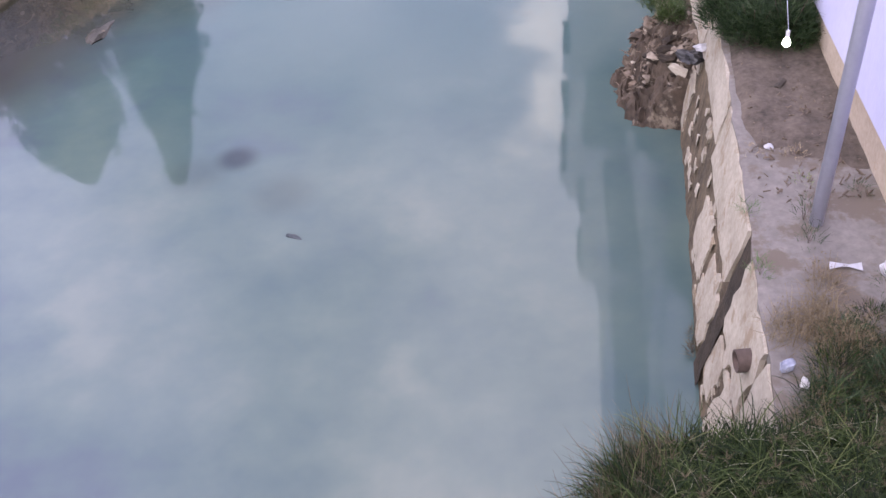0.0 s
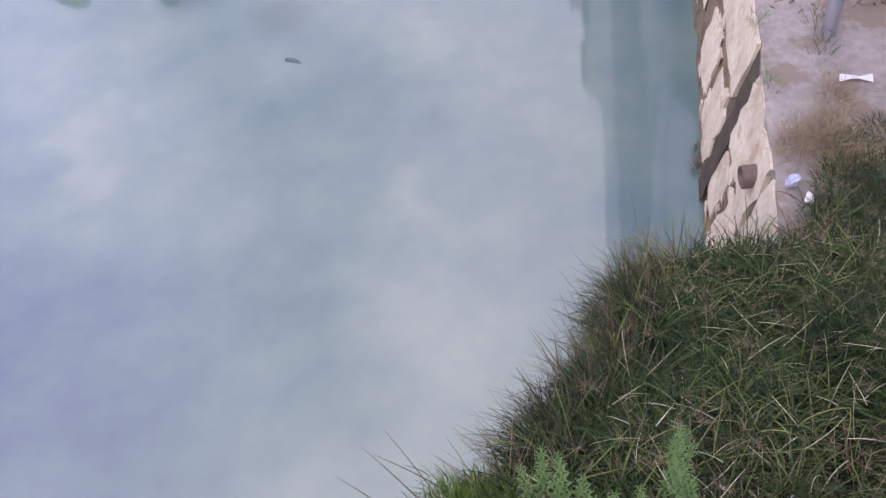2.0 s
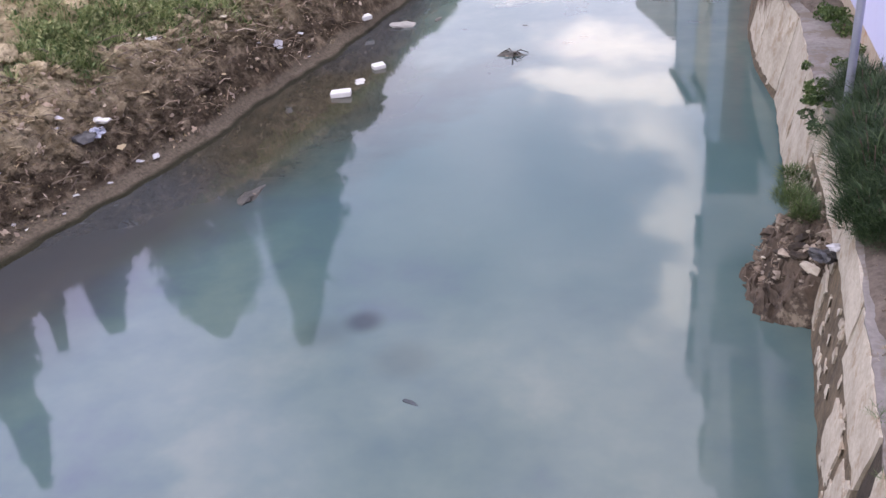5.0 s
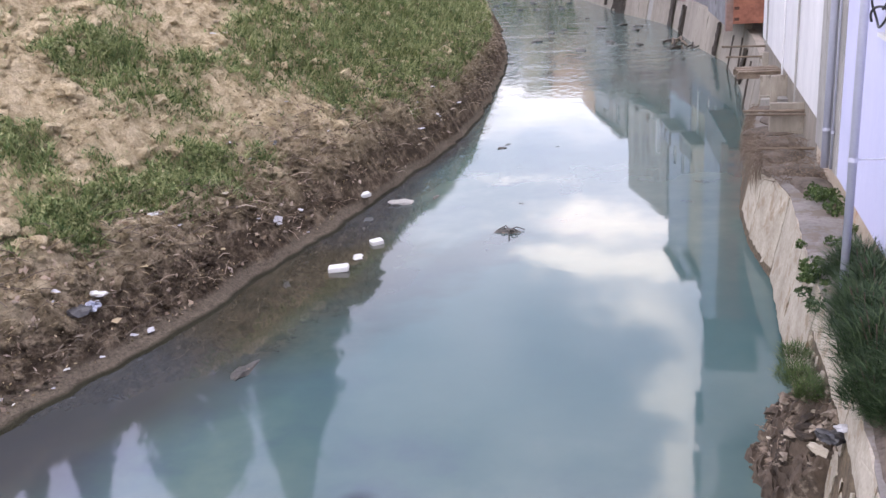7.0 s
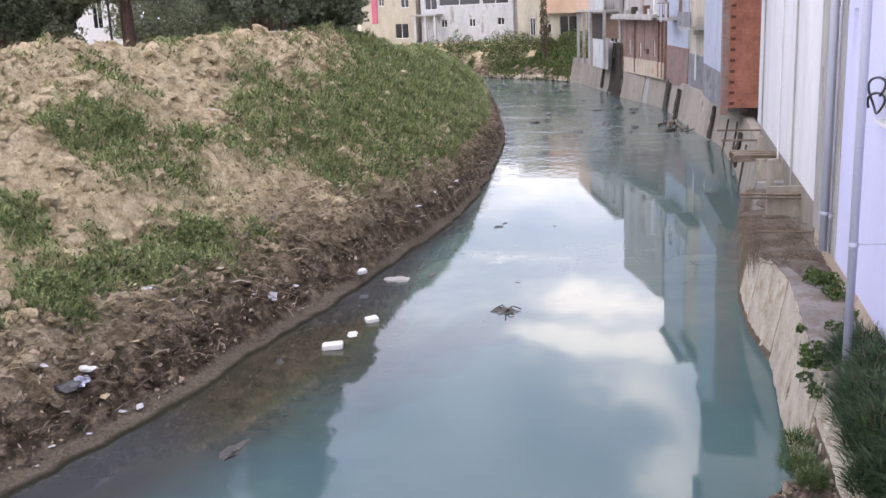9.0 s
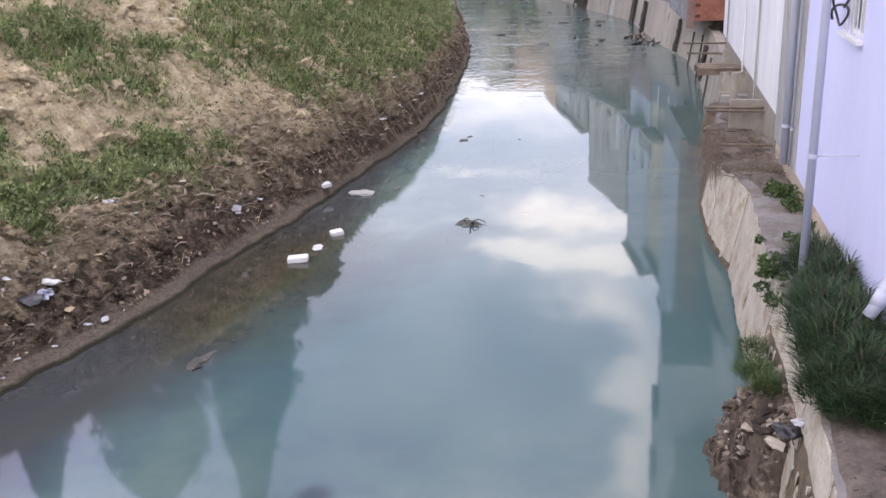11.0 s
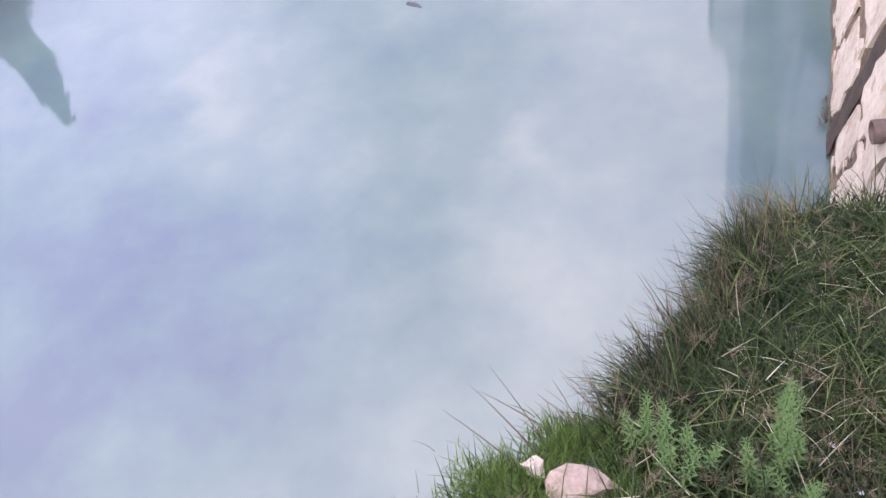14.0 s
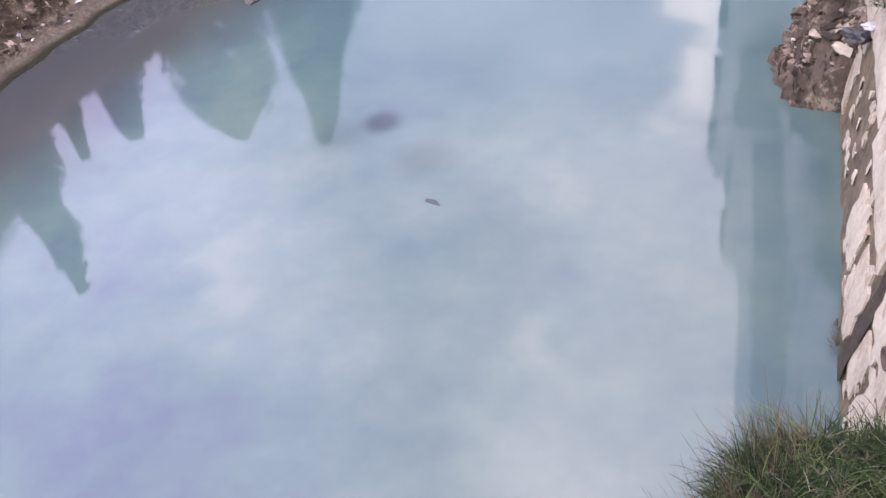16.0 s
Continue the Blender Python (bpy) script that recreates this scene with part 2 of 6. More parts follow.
M_BARK = surface("tree_bark", (0.06, 0.042, 0.035), (0.17, 0.115, 0.095), 2, 0.95, 0.8, 8, stretch=(3, 3, 0.5))
M_LIME = surface("limewash", (0.66, 0.65, 0.6), (0.8, 0.79, 0.75), 3, 0.9, 0.3, 14)
M_FRAME = surface("white_window_frame", (0.6, 0.6, 0.6), (0.78, 0.78, 0.78), 2, 0.5, 0.1)
M_CABLE = surface("black_cable", (0.012, 0.012, 0.013), (0.03, 0.03, 0.032), 5, 0.5, 0.1)
M_ROCK = surface("wet_rock", (0.02, 0.02, 0.018), (0.075, 0.07, 0.06), 3, 0.5, 0.7, 12)
M_SILTED = surface("silted_rock", (0.022, 0.032, 0.042), (0.06, 0.075, 0.088), 3, 0.6, 0.5, 12)
M_CLAY_PIPE = surface("brown_clay_pipe", (0.055, 0.04, 0.034), (0.12, 0.085, 0.07), 3, 0.8, 0.3, 20)
M_PINK_STONE = surface("pinkish_stone", (0.19, 0.145, 0.112), (0.36, 0.295, 0.235), 6, 0.9, 0.8, 24, spots=(0.12, 0.09, 0.07), spot_scale=5, spot_at=0.56)

M_GRASS = leafy("long_grass", [(0.2, (0.004, 0.009, 0.002)), (0.45, (0.012, 0.026, 0.005)), (0.68, (0.036, 0.064, 0.012)), (0.85, (0.085, 0.11, 0.03))], 0.65)
M_DRY = leafy("dry_grass", [(0.2, (0.13, 0.09, 0.05)), (0.5, (0.36, 0.28, 0.165)), (0.85, (0.64, 0.54, 0.37))], 0.8, 0.15)
M_BANK_GREEN = leafy("bank_grass", [(0.2, (0.1, 0.14, 0.052)), (0.48, (0.195, 0.245, 0.1)), (0.78, (0.42, 0.42, 0.22))])
M_HERB = leafy("herb_leaf", [(0.2, (0.05, 0.1, 0.03)), (0.6, (0.105, 0.185, 0.058)), (0.9, (0.19, 0.28, 0.105))])
M_SEDGE = leafy("sedge_leaf", [(0.25, (0.008, 0.018, 0.004)), (0.5, (0.026, 0.048, 0.01)), (0.7, (0.075, 0.105, 0.028)), (0.88, (0.2, 0.21, 0.085))], 0.6, 0.15)
M_SEED = leafy("seed_head", [(0.2, (0.045, 0.038, 0.022)), (0.6, (0.12, 0.1, 0.06)), (0.9, (0.25, 0.21, 0.13))], 0.8, 0.15)
M_WEED = leafy("weed_leaf", [(0.2, (0.03, 0.058, 0.016)), (0.55, (0.065, 0.105, 0.033)), (0.85, (0.15, 0.195, 0.07))])
M_TUFT = leafy("fresh_grass", [(0.2, (0.035, 0.07, 0.012)), (0.6, (0.085, 0.15, 0.03)), (0.9, (0.16, 0.24, 0.06))])
M_SHRUB = leafy("shrub_leaf", [(0.2, (0.018, 0.036, 0.016)), (0.6, (0.052, 0.088, 0.038)), (0.9, (0.14, 0.185, 0.09))])
M_OFFWHITE = surface("weathered_white_paint", (0.34, 0.34, 0.35), (0.52, 0.52, 0.52), 0.8, 0.88, 0.2, 10, spots=(0.27, 0.25, 0.235), spot_scale=0.8, spot_at=0.58, stretch=(1, 1, 0.35))
M_CYPRESS = leafy("cypress_leaf", [(0.2, (0.075, 0.09, 0.062)), (0.6, (0.138, 0.165, 0.11)), (0.9, (0.215, 0.245, 0.165))], 0.7, 0.35)
M_CROWN = leafy("tree_leaf", [(0.2, (0.12, 0.14, 0.09)), (0.6, (0.22, 0.245, 0.165)), (0.9, (0.34, 0.36, 0.25))], 0.7, 0.4)

M_PAPER = surface("grey_white_paper", (0.4, 0.4, 0.43), (0.54, 0.54, 0.57), 6, 0.8, 0.3, 30)
M_DARK_WOOD = surface("wet_dark_wood", (0.02, 0.017, 0.014), (0.075, 0.06, 0.048), 3, 0.8, 0.4, 20)
M_STRAW = leafy("bleached_straw", [(0.2, (0.16, 0.165, 0.1)), (0.6, (0.3, 0.3, 0.2)), (0.9, (0.46, 0.45, 0.34))], 0.6, 0.1)
M_WET_MUD = surface("wet_mud", (0.012, 0.009, 0.007), (0.06, 0.044, 0.03), 2.5, 0.88, 0.8, 11, depth=0.05)
M_DIRTY = surface("dirty_white_wall", (0.22, 0.205, 0.195), (0.46, 0.445, 0.43), 0.8, 0.9, 0.3, 9, spots=(0.22, 0.17, 0.135), spot_scale=0.7, spot_at=0.56, stretch=(1, 1, 0.4))
M_CLOTH = surface("laundry_cloth", (0.3, 0.3, 0.36), (0.6, 0.6, 0.66), 5, 0.9, 0.3, 20, per_object=0.4)
M_DRYWEED = leafy("dry_weed", [(0.2, (0.12, 0.092, 0.05)), (0.6, (0.25, 0.2, 0.125)), (0.9, (0.4, 0.34, 0.23))], 0.8, 0.15)
M_SOIL = surface("ledge_soil", (0.04, 0.032, 0.025), (0.15, 0.122, 0.098), 2.4, 0.95, 0.6, 14, depth=0.025)
M_HEAP = surface("heap_earth", (0.022, 0.016, 0.012), (0.12, 0.09, 0.066), 1.6, 0.85, 0.9, 9, spots=(0.2, 0.165, 0.125), spot_scale=2.6, spot_at=0.57, depth=0.05)
M_HUSK = leafy("dry_husk", [(0.2, (0.2, 0.145, 0.1)), (0.5, (0.42, 0.33, 0.25)), (0.85, (0.62, 0.53, 0.44))], 0.8, 0.15)
M_GLASS, _n, _l, _b = shader("window_glass")
_b.inputs["Base Color"].default_value = (0.02, 0.022, 0.025, 1)
_b.inputs["Roughness"].default_value = 0.08
# lit bulb
M_BULB, _n, _l, _b = shader("lit_bulb_glass")
_b.inputs["Emission Color"].default_value = (1.0, 0.93, 0.8, 1)
_b.inputs["Emission Strength"].default_value = 14.0


def water_material():
    m, n, l, b = shader("milky_water")
    geo = n.new("ShaderNodeNewGeometry")
    sep = n.new("ShaderNodeSeparateXYZ")
    l.new(geo.outputs["Position"], sep.inputs[0])
    murk = node(n, "ShaderNodeTexNoise", Scale=0.34, Detail=5.0, Roughness=0.6)
    wisps = node(n, "ShaderNodeTexNoise", Scale=0.9, Detail=4.0, Roughness=0.5)
    for t in (murk, wisps):
        l.new(geo.outputs["Position"], t.inputs["Vector"])
    # colour patches: place, reach, strength; dark ones paint in lilac sky and tree reflections
    bent = n.new("ShaderNodeVectorMath")
    bent.operation = "MULTIPLY_ADD"
    bent.inputs[1].default_value = (2.0, 2.0, 0.0)
    l.new(wisps.outputs["Color"], bent.inputs[0])
    l.new(geo.outputs["Position"], bent.inputs[2])
    murk_tone = murk.outputs["Fac"]
    for at, reach, dense in (((-4.9, 8.5), 1.0, 0.17), ((-0.85, 7.4), 0.6, 0.12), ((-1.0, 6.2), 1.7, 0.14), ((-0.9, 4.4), 2.0, 0.13), ((-0.4, 9.8), 1.6, 0.1),
                             ((-6.2, 4.6), 3.4, -0.3), ((-7.6, 8.2), 2.6, -0.12), ((-3.6, 6.0), 1.6, -0.14), ((-8.6, 13.0), 4.0, -0.14), ((-5.8, 16.0), 3.4, -0.1), ((-3.2, 12.6), 2.2, -0.12)):
        far = n.new("ShaderNodeVectorMath")
        far.operation = "DISTANCE"
        far.inputs[1].default_value = (at[0] + 1.0, at[1] + 1.0, 0.0)
        l.new(bent.outputs[0], far.inputs[0])
        near = node(n, "ShaderNodeMapRange", From_Min=reach, From_Max=reach * 0.1, To_Min=0.0, To_Max=dense)
        near.interpolation_type = "SMOOTHSTEP"
        l.new(far.outputs["Value"], near.inputs["Value"])
        add = n.new("ShaderNodeMath")
        add.operation = "ADD"
        l.new(murk_tone, add.inputs[0])
        l.new(near.outputs[0], add.inputs[1])
        murk_tone = add.outputs[0]
    fine = n.new("ShaderNodeMath")
    fine.operation = "MULTIPLY_ADD"
    fine.inputs[1].default_value = 0.3
    l.new(wisps.outputs["Fac"], fine.inputs[0])
    l.new(murk_tone, fine.inputs[2])
    # the bluish dark end stands in for lilac sky mirrored at the left
    col = ramp(n, l, fine.outputs[0], [(0.38, (0.062, 0.09, 0.114)), (0.54, (0.077, 0.12, 0.121)), (0.7, (0.1, 0.144, 0.134)), (0.95, (0.148, 0.182, 0.16))])
    # a darker, more teal stretch of the canal
    extent = n.new("ShaderNodeVectorMath")
    extent.operation = "DISTANCE"
    extent.inputs[1].default_value = (-0.6 + 1.0, 18.0 + 1.0, 0.0)
    l.new(bent.outputs[0], extent.inputs[0])
    clear = node(n, "ShaderNodeMapRange", From_Min=8.5, From_Max=2.5, To_Min=0.0, To_Max=0.85)
    clear.interpolation_type = "SMOOTHSTEP"
    l.new(extent.outputs["Value"], clear.inputs["Value"])
    col = mixed(n, l, clear.outputs[0], col, (0.05, 0.103, 0.108))
    # a brownish drift of silt that trails from the shoal
    for at, reach in (((-5.0, 19.6), 1.9), ((-4.2, 21.4), 1.7), ((-3.4, 22.9), 1.5), ((-2.6, 24.2), 1.2)):
        far = n.new("ShaderNodeVectorMath")
        far.operation = "DISTANCE"
        far.inputs[1].default_value = (at[0] + 1.0, at[1] + 1.0, 0.0)
        l.new(bent.outputs[0], far.inputs[0])
        near = node(n, "ShaderNodeMapRange", From_Min=reach, From_Max=reach * 0.2, To_Min=0.0, To_Max=0.4)
        near.interpolation_type = "SMOOTHSTEP"
        l.new(far.outputs["Value"], near.inputs["Value"])
        col = mixed(n, l, near.outputs[0], col, (0.04, 0.039, 0.042))
    att = n.new("ShaderNodeAttribute")
    att.attribute_name = "shallow"
    weed = node(n, "ShaderNodeTexNoise", Scale=2.6, Detail=6.0, Roughness=0.7)
    l.new(geo.outputs["Position"], weed.inputs["Vector"])
    bed = ramp(n, l, weed.outputs["Fac"], [(0.35, (0.016, 0.015, 0.009)), (0.65, (0.066, 0.052, 0.034))])
    shoal = n.new("ShaderNodeVectorMath")
    shoal.operation = "DISTANCE"
    shoal.inputs[1].default_value = (-6.0 + 1.0, 20.5 + 1.0, 0.0)
    l.new(bent.outputs[0], shoal.inputs[0])
    weedy = node(n, "ShaderNodeMapRange", From_Min=5.2, From_Max=2.6)
    weedy.interpolation_type = "SMOOTHSTEP"
    l.new(shoal.outputs["Value"], weedy.inputs["Value"])
    bed = mixed(n, l, weedy.outputs[0], (0.043, 0.044, 0.047), bed)
    col = mixed(n, l, att.outputs["Fac"], col, bed)
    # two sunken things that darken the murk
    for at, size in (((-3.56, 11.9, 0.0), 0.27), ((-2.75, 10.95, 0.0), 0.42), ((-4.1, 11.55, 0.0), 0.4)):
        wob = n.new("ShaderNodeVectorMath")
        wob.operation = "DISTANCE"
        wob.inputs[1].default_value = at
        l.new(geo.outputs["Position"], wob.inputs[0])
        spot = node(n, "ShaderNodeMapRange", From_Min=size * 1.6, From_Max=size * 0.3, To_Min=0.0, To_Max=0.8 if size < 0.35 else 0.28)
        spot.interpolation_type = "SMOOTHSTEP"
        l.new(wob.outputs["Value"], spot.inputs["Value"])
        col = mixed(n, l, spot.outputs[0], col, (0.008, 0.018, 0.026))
    b.inputs["Roughness"].default_value = 0.03
    b.inputs["IOR"].default_value = 1.42
    b.inputs["Specular IOR Level"].default_value = 0.72
    # calm near water, ruffled where it runs over stones further up
    mp = n.new("ShaderNodeMapping")
    mp.inputs["Scale"].default_value = (1.0, 0.55, 1.0)
    l.new(geo.outputs["Position"], mp.inputs["Vector"])
    swell = node(n, "ShaderNodeTexNoise", Scale=0.5, Detail=2.0)
    ripple = node(n, "ShaderNodeTexNoise", Scale=2.4, Detail=4.0)
    l.new(mp.outputs[0], swell.inputs["Vector"])
    l.new(mp.outputs[0], ripple.inputs["Vector"])
    # pale scum drawn out in streaks where the water runs
    sm = n.new("ShaderNodeMapping")
    sm.inputs["Scale"].default_value = (0.16, 0.75, 1.0)
    sm.inputs["Rotation"].default_value = (0, 0, 0.16)
    l.new(geo.outputs["Position"], sm.inputs["Vector"])
    streak = node(n, "ShaderNodeTexNoise", Scale=1.0, Detail=6.0, Roughness=0.62)
    l.new(sm.outputs[0], streak.inputs["Vector"])
    scum = node(n, "ShaderNodeMapRange", From_Min=0.58, From_Max=0.68, To_Min=0.0, To_Max=0.9)
    l.new(streak.outputs["Fac"], scum.inputs["Value"])
    where = node(n, "ShaderNodeMapRange", From_Min=44.0, From_Max=62.0)
    where.interpolation_type = "SMOOTHSTEP"
    l.new(sep.outputs["Y"], where.inputs["Value"])
    amount = n.new("ShaderNodeMath")
    amount.operation = "MULTIPLY"
    l.new(scum.outputs[0], amount.inputs[0])
    l.new(where.outputs[0], amount.inputs[1])
    col = mixed(n, l, amount.outputs[0], col, (0.36, 0.37, 0.37))
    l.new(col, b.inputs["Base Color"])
    run = node(n, "ShaderNodeMapRange", From_Min=40.0, From_Max=66.0, To_Min=0.02, To_Max=1.0)
    run.interpolation_type = "SMOOTHSTEP"
    l.new(sep.outputs["Y"], run.inputs["Value"])
    b1 = node(n, "ShaderNodeBump", Strength=0.05, Distance=0.05)
    l.new(swell.outputs["Fac"], b1.inputs["Height"])
    b2 = node(n, "ShaderNodeBump", Distance=0.13)
    patch = node(n, "ShaderNodeMapRange", From_Min=0.42, From_Max=0.62, To_Min=0.22, To_Max=1.0)
    l.new(streak.outputs["Fac"], patch.inputs["Value"])
    ruffle = n.new("ShaderNodeMath")
    ruffle.operation = "MULTIPLY"
    l.new(run.outputs[0], ruffle.inputs[0])
    l.new(patch.outputs[0], ruffle.inputs[1])
    l.new(ruffle.outputs[0], b2.inputs["Strength"])
    l.new(ripple.outputs["Fac"], b2.inputs["Height"])
    l.new(b1.outputs[0], b2.inputs["Normal"])
    l.new(b2.outputs[0], b.inputs["Normal"])
    return m


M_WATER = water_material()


def bank_material():
    """Bare pale soil and dried stalks above, dark mud with roots along the water."""
    m, n, l, b = shader("bank_soil")
    geo = n.new("ShaderNodeNewGeometry")
    sep = n.new("ShaderNodeSeparateXYZ")
    l.new(geo.outputs["Position"], sep.inputs[0])
    big = node(n, "ShaderNodeTexNoise", Scale=0.5, Detail=5.0, Roughness=0.6)
    mid = node(n, "ShaderNodeTexNoise", Scale=2.4, Detail=6.0, Roughness=0.7)
    small = node(n, "ShaderNodeTexNoise", Scale=14.0, Detail=5.0, Roughness=0.7)
    for t in (big, mid, small):
        l.new(geo.outputs["Position"], t.inputs["Vector"])
    soil = ramp(n, l, mid.outputs["Fac"], [(0.3, (0.24, 0.18, 0.1)), (0.42, (0.47, 0.38, 0.235)), (0.6, (0.69, 0.58, 0.395))])
    speck = ramp(n, l, small.outputs["Fac"], [(0.35, (0.45, 0.45, 0.45)), (0.6, (1, 1, 1))])
    soil = mixed(n, l, 0.55, soil, speck, "MULTIPLY")
    mud = ramp(n, l, mid.outputs["Fac"], [(0.32, (0.034, 0.025, 0.017)), (0.5, (0.11, 0.083, 0.057)), (0.66, (0.33, 0.265, 0.19))])
    mud = mixed(n, l, 0.4, mud, speck, "MULTIPLY")
    shelf = ramp(n, l, small.outputs["Fac"], [(0.3, (0.1, 0.082, 0.062)), (0.7, (0.24, 0.2, 0.152))])
    edge = n.new("ShaderNodeMath")
    edge.operation = "MULTIPLY_ADD"
    edge.inputs[1].default_value = 1.6
    l.new(big.outputs["Fac"], edge.inputs[0])
    l.new(sep.outputs["Z"], edge.inputs[2])
    f = node(n, "ShaderNodeMapRange", From_Min=1.7, From_Max=3.5)
    l.new(edge.outputs[0], f.inputs["Value"])
    col = mixed(n, l, f.outputs[0], mud, soil)
    f2 = node(n, "ShaderNodeMapRange", From_Min=0.34, From_Max=0.22)
    l.new(sep.outputs["Z"], f2.inputs["Value"])
    col = mixed(n, l, f2.outputs[0], col, shelf)
    f3 = node(n, "ShaderNodeMapRange", From_Min=0.09, From_Max=0.04)
    l.new(sep.outputs["Z"], f3.inputs["Value"])
    col = mixed(n, l, f3.outputs[0], col, (0.035, 0.034, 0.02))
    l.new(col, b.inputs["Base Color"])
    b.inputs["Roughness"].default_value = 0.92
    b.inputs["Specular IOR Level"].default_value = 0.2
    b1 = node(n, "ShaderNodeBump", Strength=1.0, Distance=0.32)
    l.new(mid.outputs["Fac"], b1.inputs["Height"])
    b2 = node(n, "ShaderNodeBump", Strength=1.0, Distance=0.06)
    l.new(small.outputs["Fac"], b2.inputs["Height"])
    l.new(b1.outputs[0], b2.inputs["Normal"])
    l.new(b2.outputs[0], b.inputs["Normal"])
    return m


M_BANK = bank_material()


# ---------------------------------------------------------------- mesh helpers
def mesh_of(name, verts, faces, material, smooth=False):
    me = bpy.data.meshes.new(name)
    me.from_pydata([tuple(v) for v in verts], [], [tuple(f) for f in faces])
    if material:
        me.materials.append(material)
    if smooth:
        me.polygons.foreach_set("use_smooth", [True] * len(me.polygons))
    me.update()
    return me


def part(name, data, material, parent=None, label="", smooth=False):
    """One mesh object, from a bmesh or from (verts, faces), under a thing or a part."""
    if isinstance(data, bmesh.types.BMesh):
        me = bpy.data.meshes.new(name)
        data.normal_update()
        data.to_mesh(me)
        data.free()
        me.materials.append(material)
        if smooth:
            me.polygons.foreach_set("use_smooth", [True] * len(me.polygons))
    else:
        me = mesh_of(name, data[0], data[1], material, smooth)
    ob = new(name, me)
    if parent:
        ob.parent = parent
    if label:
        ob["label"] = label
    return ob


def thing(name, label, category, at=(0, 0, 0), group="", kind=""):
    e = new(name)
    e.location = at
    e.empty_display_size = 0.2
    return tagged(e, label, category, group, kind)


def box_bm(x0, y0, z0, x1, y1, z1, bevel=0.0):
    bm = bmesh.new()
    bmesh.ops.create_cube(bm, size=1.0)
    for v in bm.verts:
        v.co = Vector((x0 + (v.co.x + 0.5) * (x1 - x0), y0 + (v.co.y + 0.5) * (y1 - y0), z0 + (v.co.z + 0.5) * (z1 - z0)))
    if bevel:
        bmesh.ops.bevel(bm, geom=bm.edges[:], offset=bevel, segments=2, affect="EDGES")
    return bm


def tube(points, radius, sides=10, caps=True, taper=None):
    """(verts, faces) of a round bar along points."""
    pts = [Vector(p) for p in points]
    verts, faces = [], []
    for i, p in enumerate(pts):
        d = (pts[min(i + 1, len(pts) - 1)] - pts[max(i - 1, 0)]).normalized()
        a = d.orthogonal().normalized() if i == 0 else (a - d * a.dot(d)).normalized()
        b = d.cross(a)
        r = radius if taper is None else radius * (1 + (taper - 1) * i / (len(pts) - 1))
        for k in range(sides):
            t = 2 * math.pi * k / sides
            verts.append(p + (a * math.cos(t) + b * math.sin(t)) * r)
    for i in range(len(pts) - 1):
        for k in range(sides):
            j = (k + 1) % sides
            faces.append((i * sides + k, i * sides + j, (i + 1) * sides + j, (i + 1) * sides + k))
    if caps:
        faces.append(tuple(range(sides))[::-1])
        faces.append(tuple(range((len(pts) - 1) * sides, len(pts) * sides)))
    return verts, faces


def hollow_tube(points, radius, wall, sides=14):
    """A pipe with an open, visible mouth."""
    v1, f1 = tube(points, radius, sides, False)
    v2, f2 = tube(points, radius - wall, sides, False)
    n, last = len(v1), len(points) - 1
    faces = list(f1) + [tuple(reversed([i + n for i in f])) for f in f2]
    for k in range(sides):
        j = (k + 1) % sides
        faces.append((j, k, k + n, j + n))
        o = last * sides
        faces.append((o + k, o + j, o + j + n, o + k + n))
    return list(v1) + list(v2), faces


def lump(radius, seed, squash=(1, 1, 1), rough=0.3, cuts=2):
    """An uneven stone-like solid."""
    bm = bmesh.new()
    bmesh.ops.create_icosphere(bm, subdivisions=cuts, radius=1.0)
    off = Vector((seed * 7.13, seed * 3.7, seed * 1.9))
    for v in bm.verts:
        k = 1 + rough * noise.noise(v.co * 1.1 + off) * 1.6 + rough * 0.5 * noise.noise(v.co * 2.7 + off)
        if cuts > 3:
            k += 0.3 * noise.noise(v.co * 4 + off) + 0.2 * noise.noise(v.co * 9 + off)
        v.co = Vector((v.co.x * squash[0], v.co.y * squash[1], v.co.z * squash[2])) * radius * k
    return bm


def blades(roots, heights, widths, lean, rng, segments=3, heading=None, droop=0.6):
    """Bent grass blades as narrow strips: (verts, faces)."""
    n = len(roots)
    roots = np.asarray(roots, float)
    ang = rng.uniform(0, 2 * np.pi, n) if heading is None else heading
    d = np.stack([np.cos(ang), np.sin(ang), np.zeros(n)], 1)
    side = np.stack([-np.sin(ang), np.cos(ang), np.zeros(n)], 1)
    tw = rng.uniform(-0.8, 0.8, n)[:, None]
    side = side * np.cos(tw) + d * np.sin(tw)
    verts = []
    for s in range(segments + 1):
        f = s / segments
        out = (lean * f + droop * lean * f * f)[:, None]
        up = (heights * (f - 0.28 * droop * lean / np.maximum(heights, 0.01) * f * f))[:, None]
        c = roots + d * out + np.array([0, 0, 1.0]) * up
        w = (widths * (1 - f) ** 0.7 * 0.5 + 0.0008)[:, None]
        verts.append(c - side * w)
        verts.append(c + side * w)
    v = np.stack(verts, 1).reshape(-1, 3)
    k = 2 * (segments + 1)
    base = (np.arange(n) * k)[:, None]
    f = np.concatenate([base + np.array([[2 * s, 2 * s + 1, 2 * s + 3, 2 * s + 2]]) for s in range(segments)], 0)
    return v, f


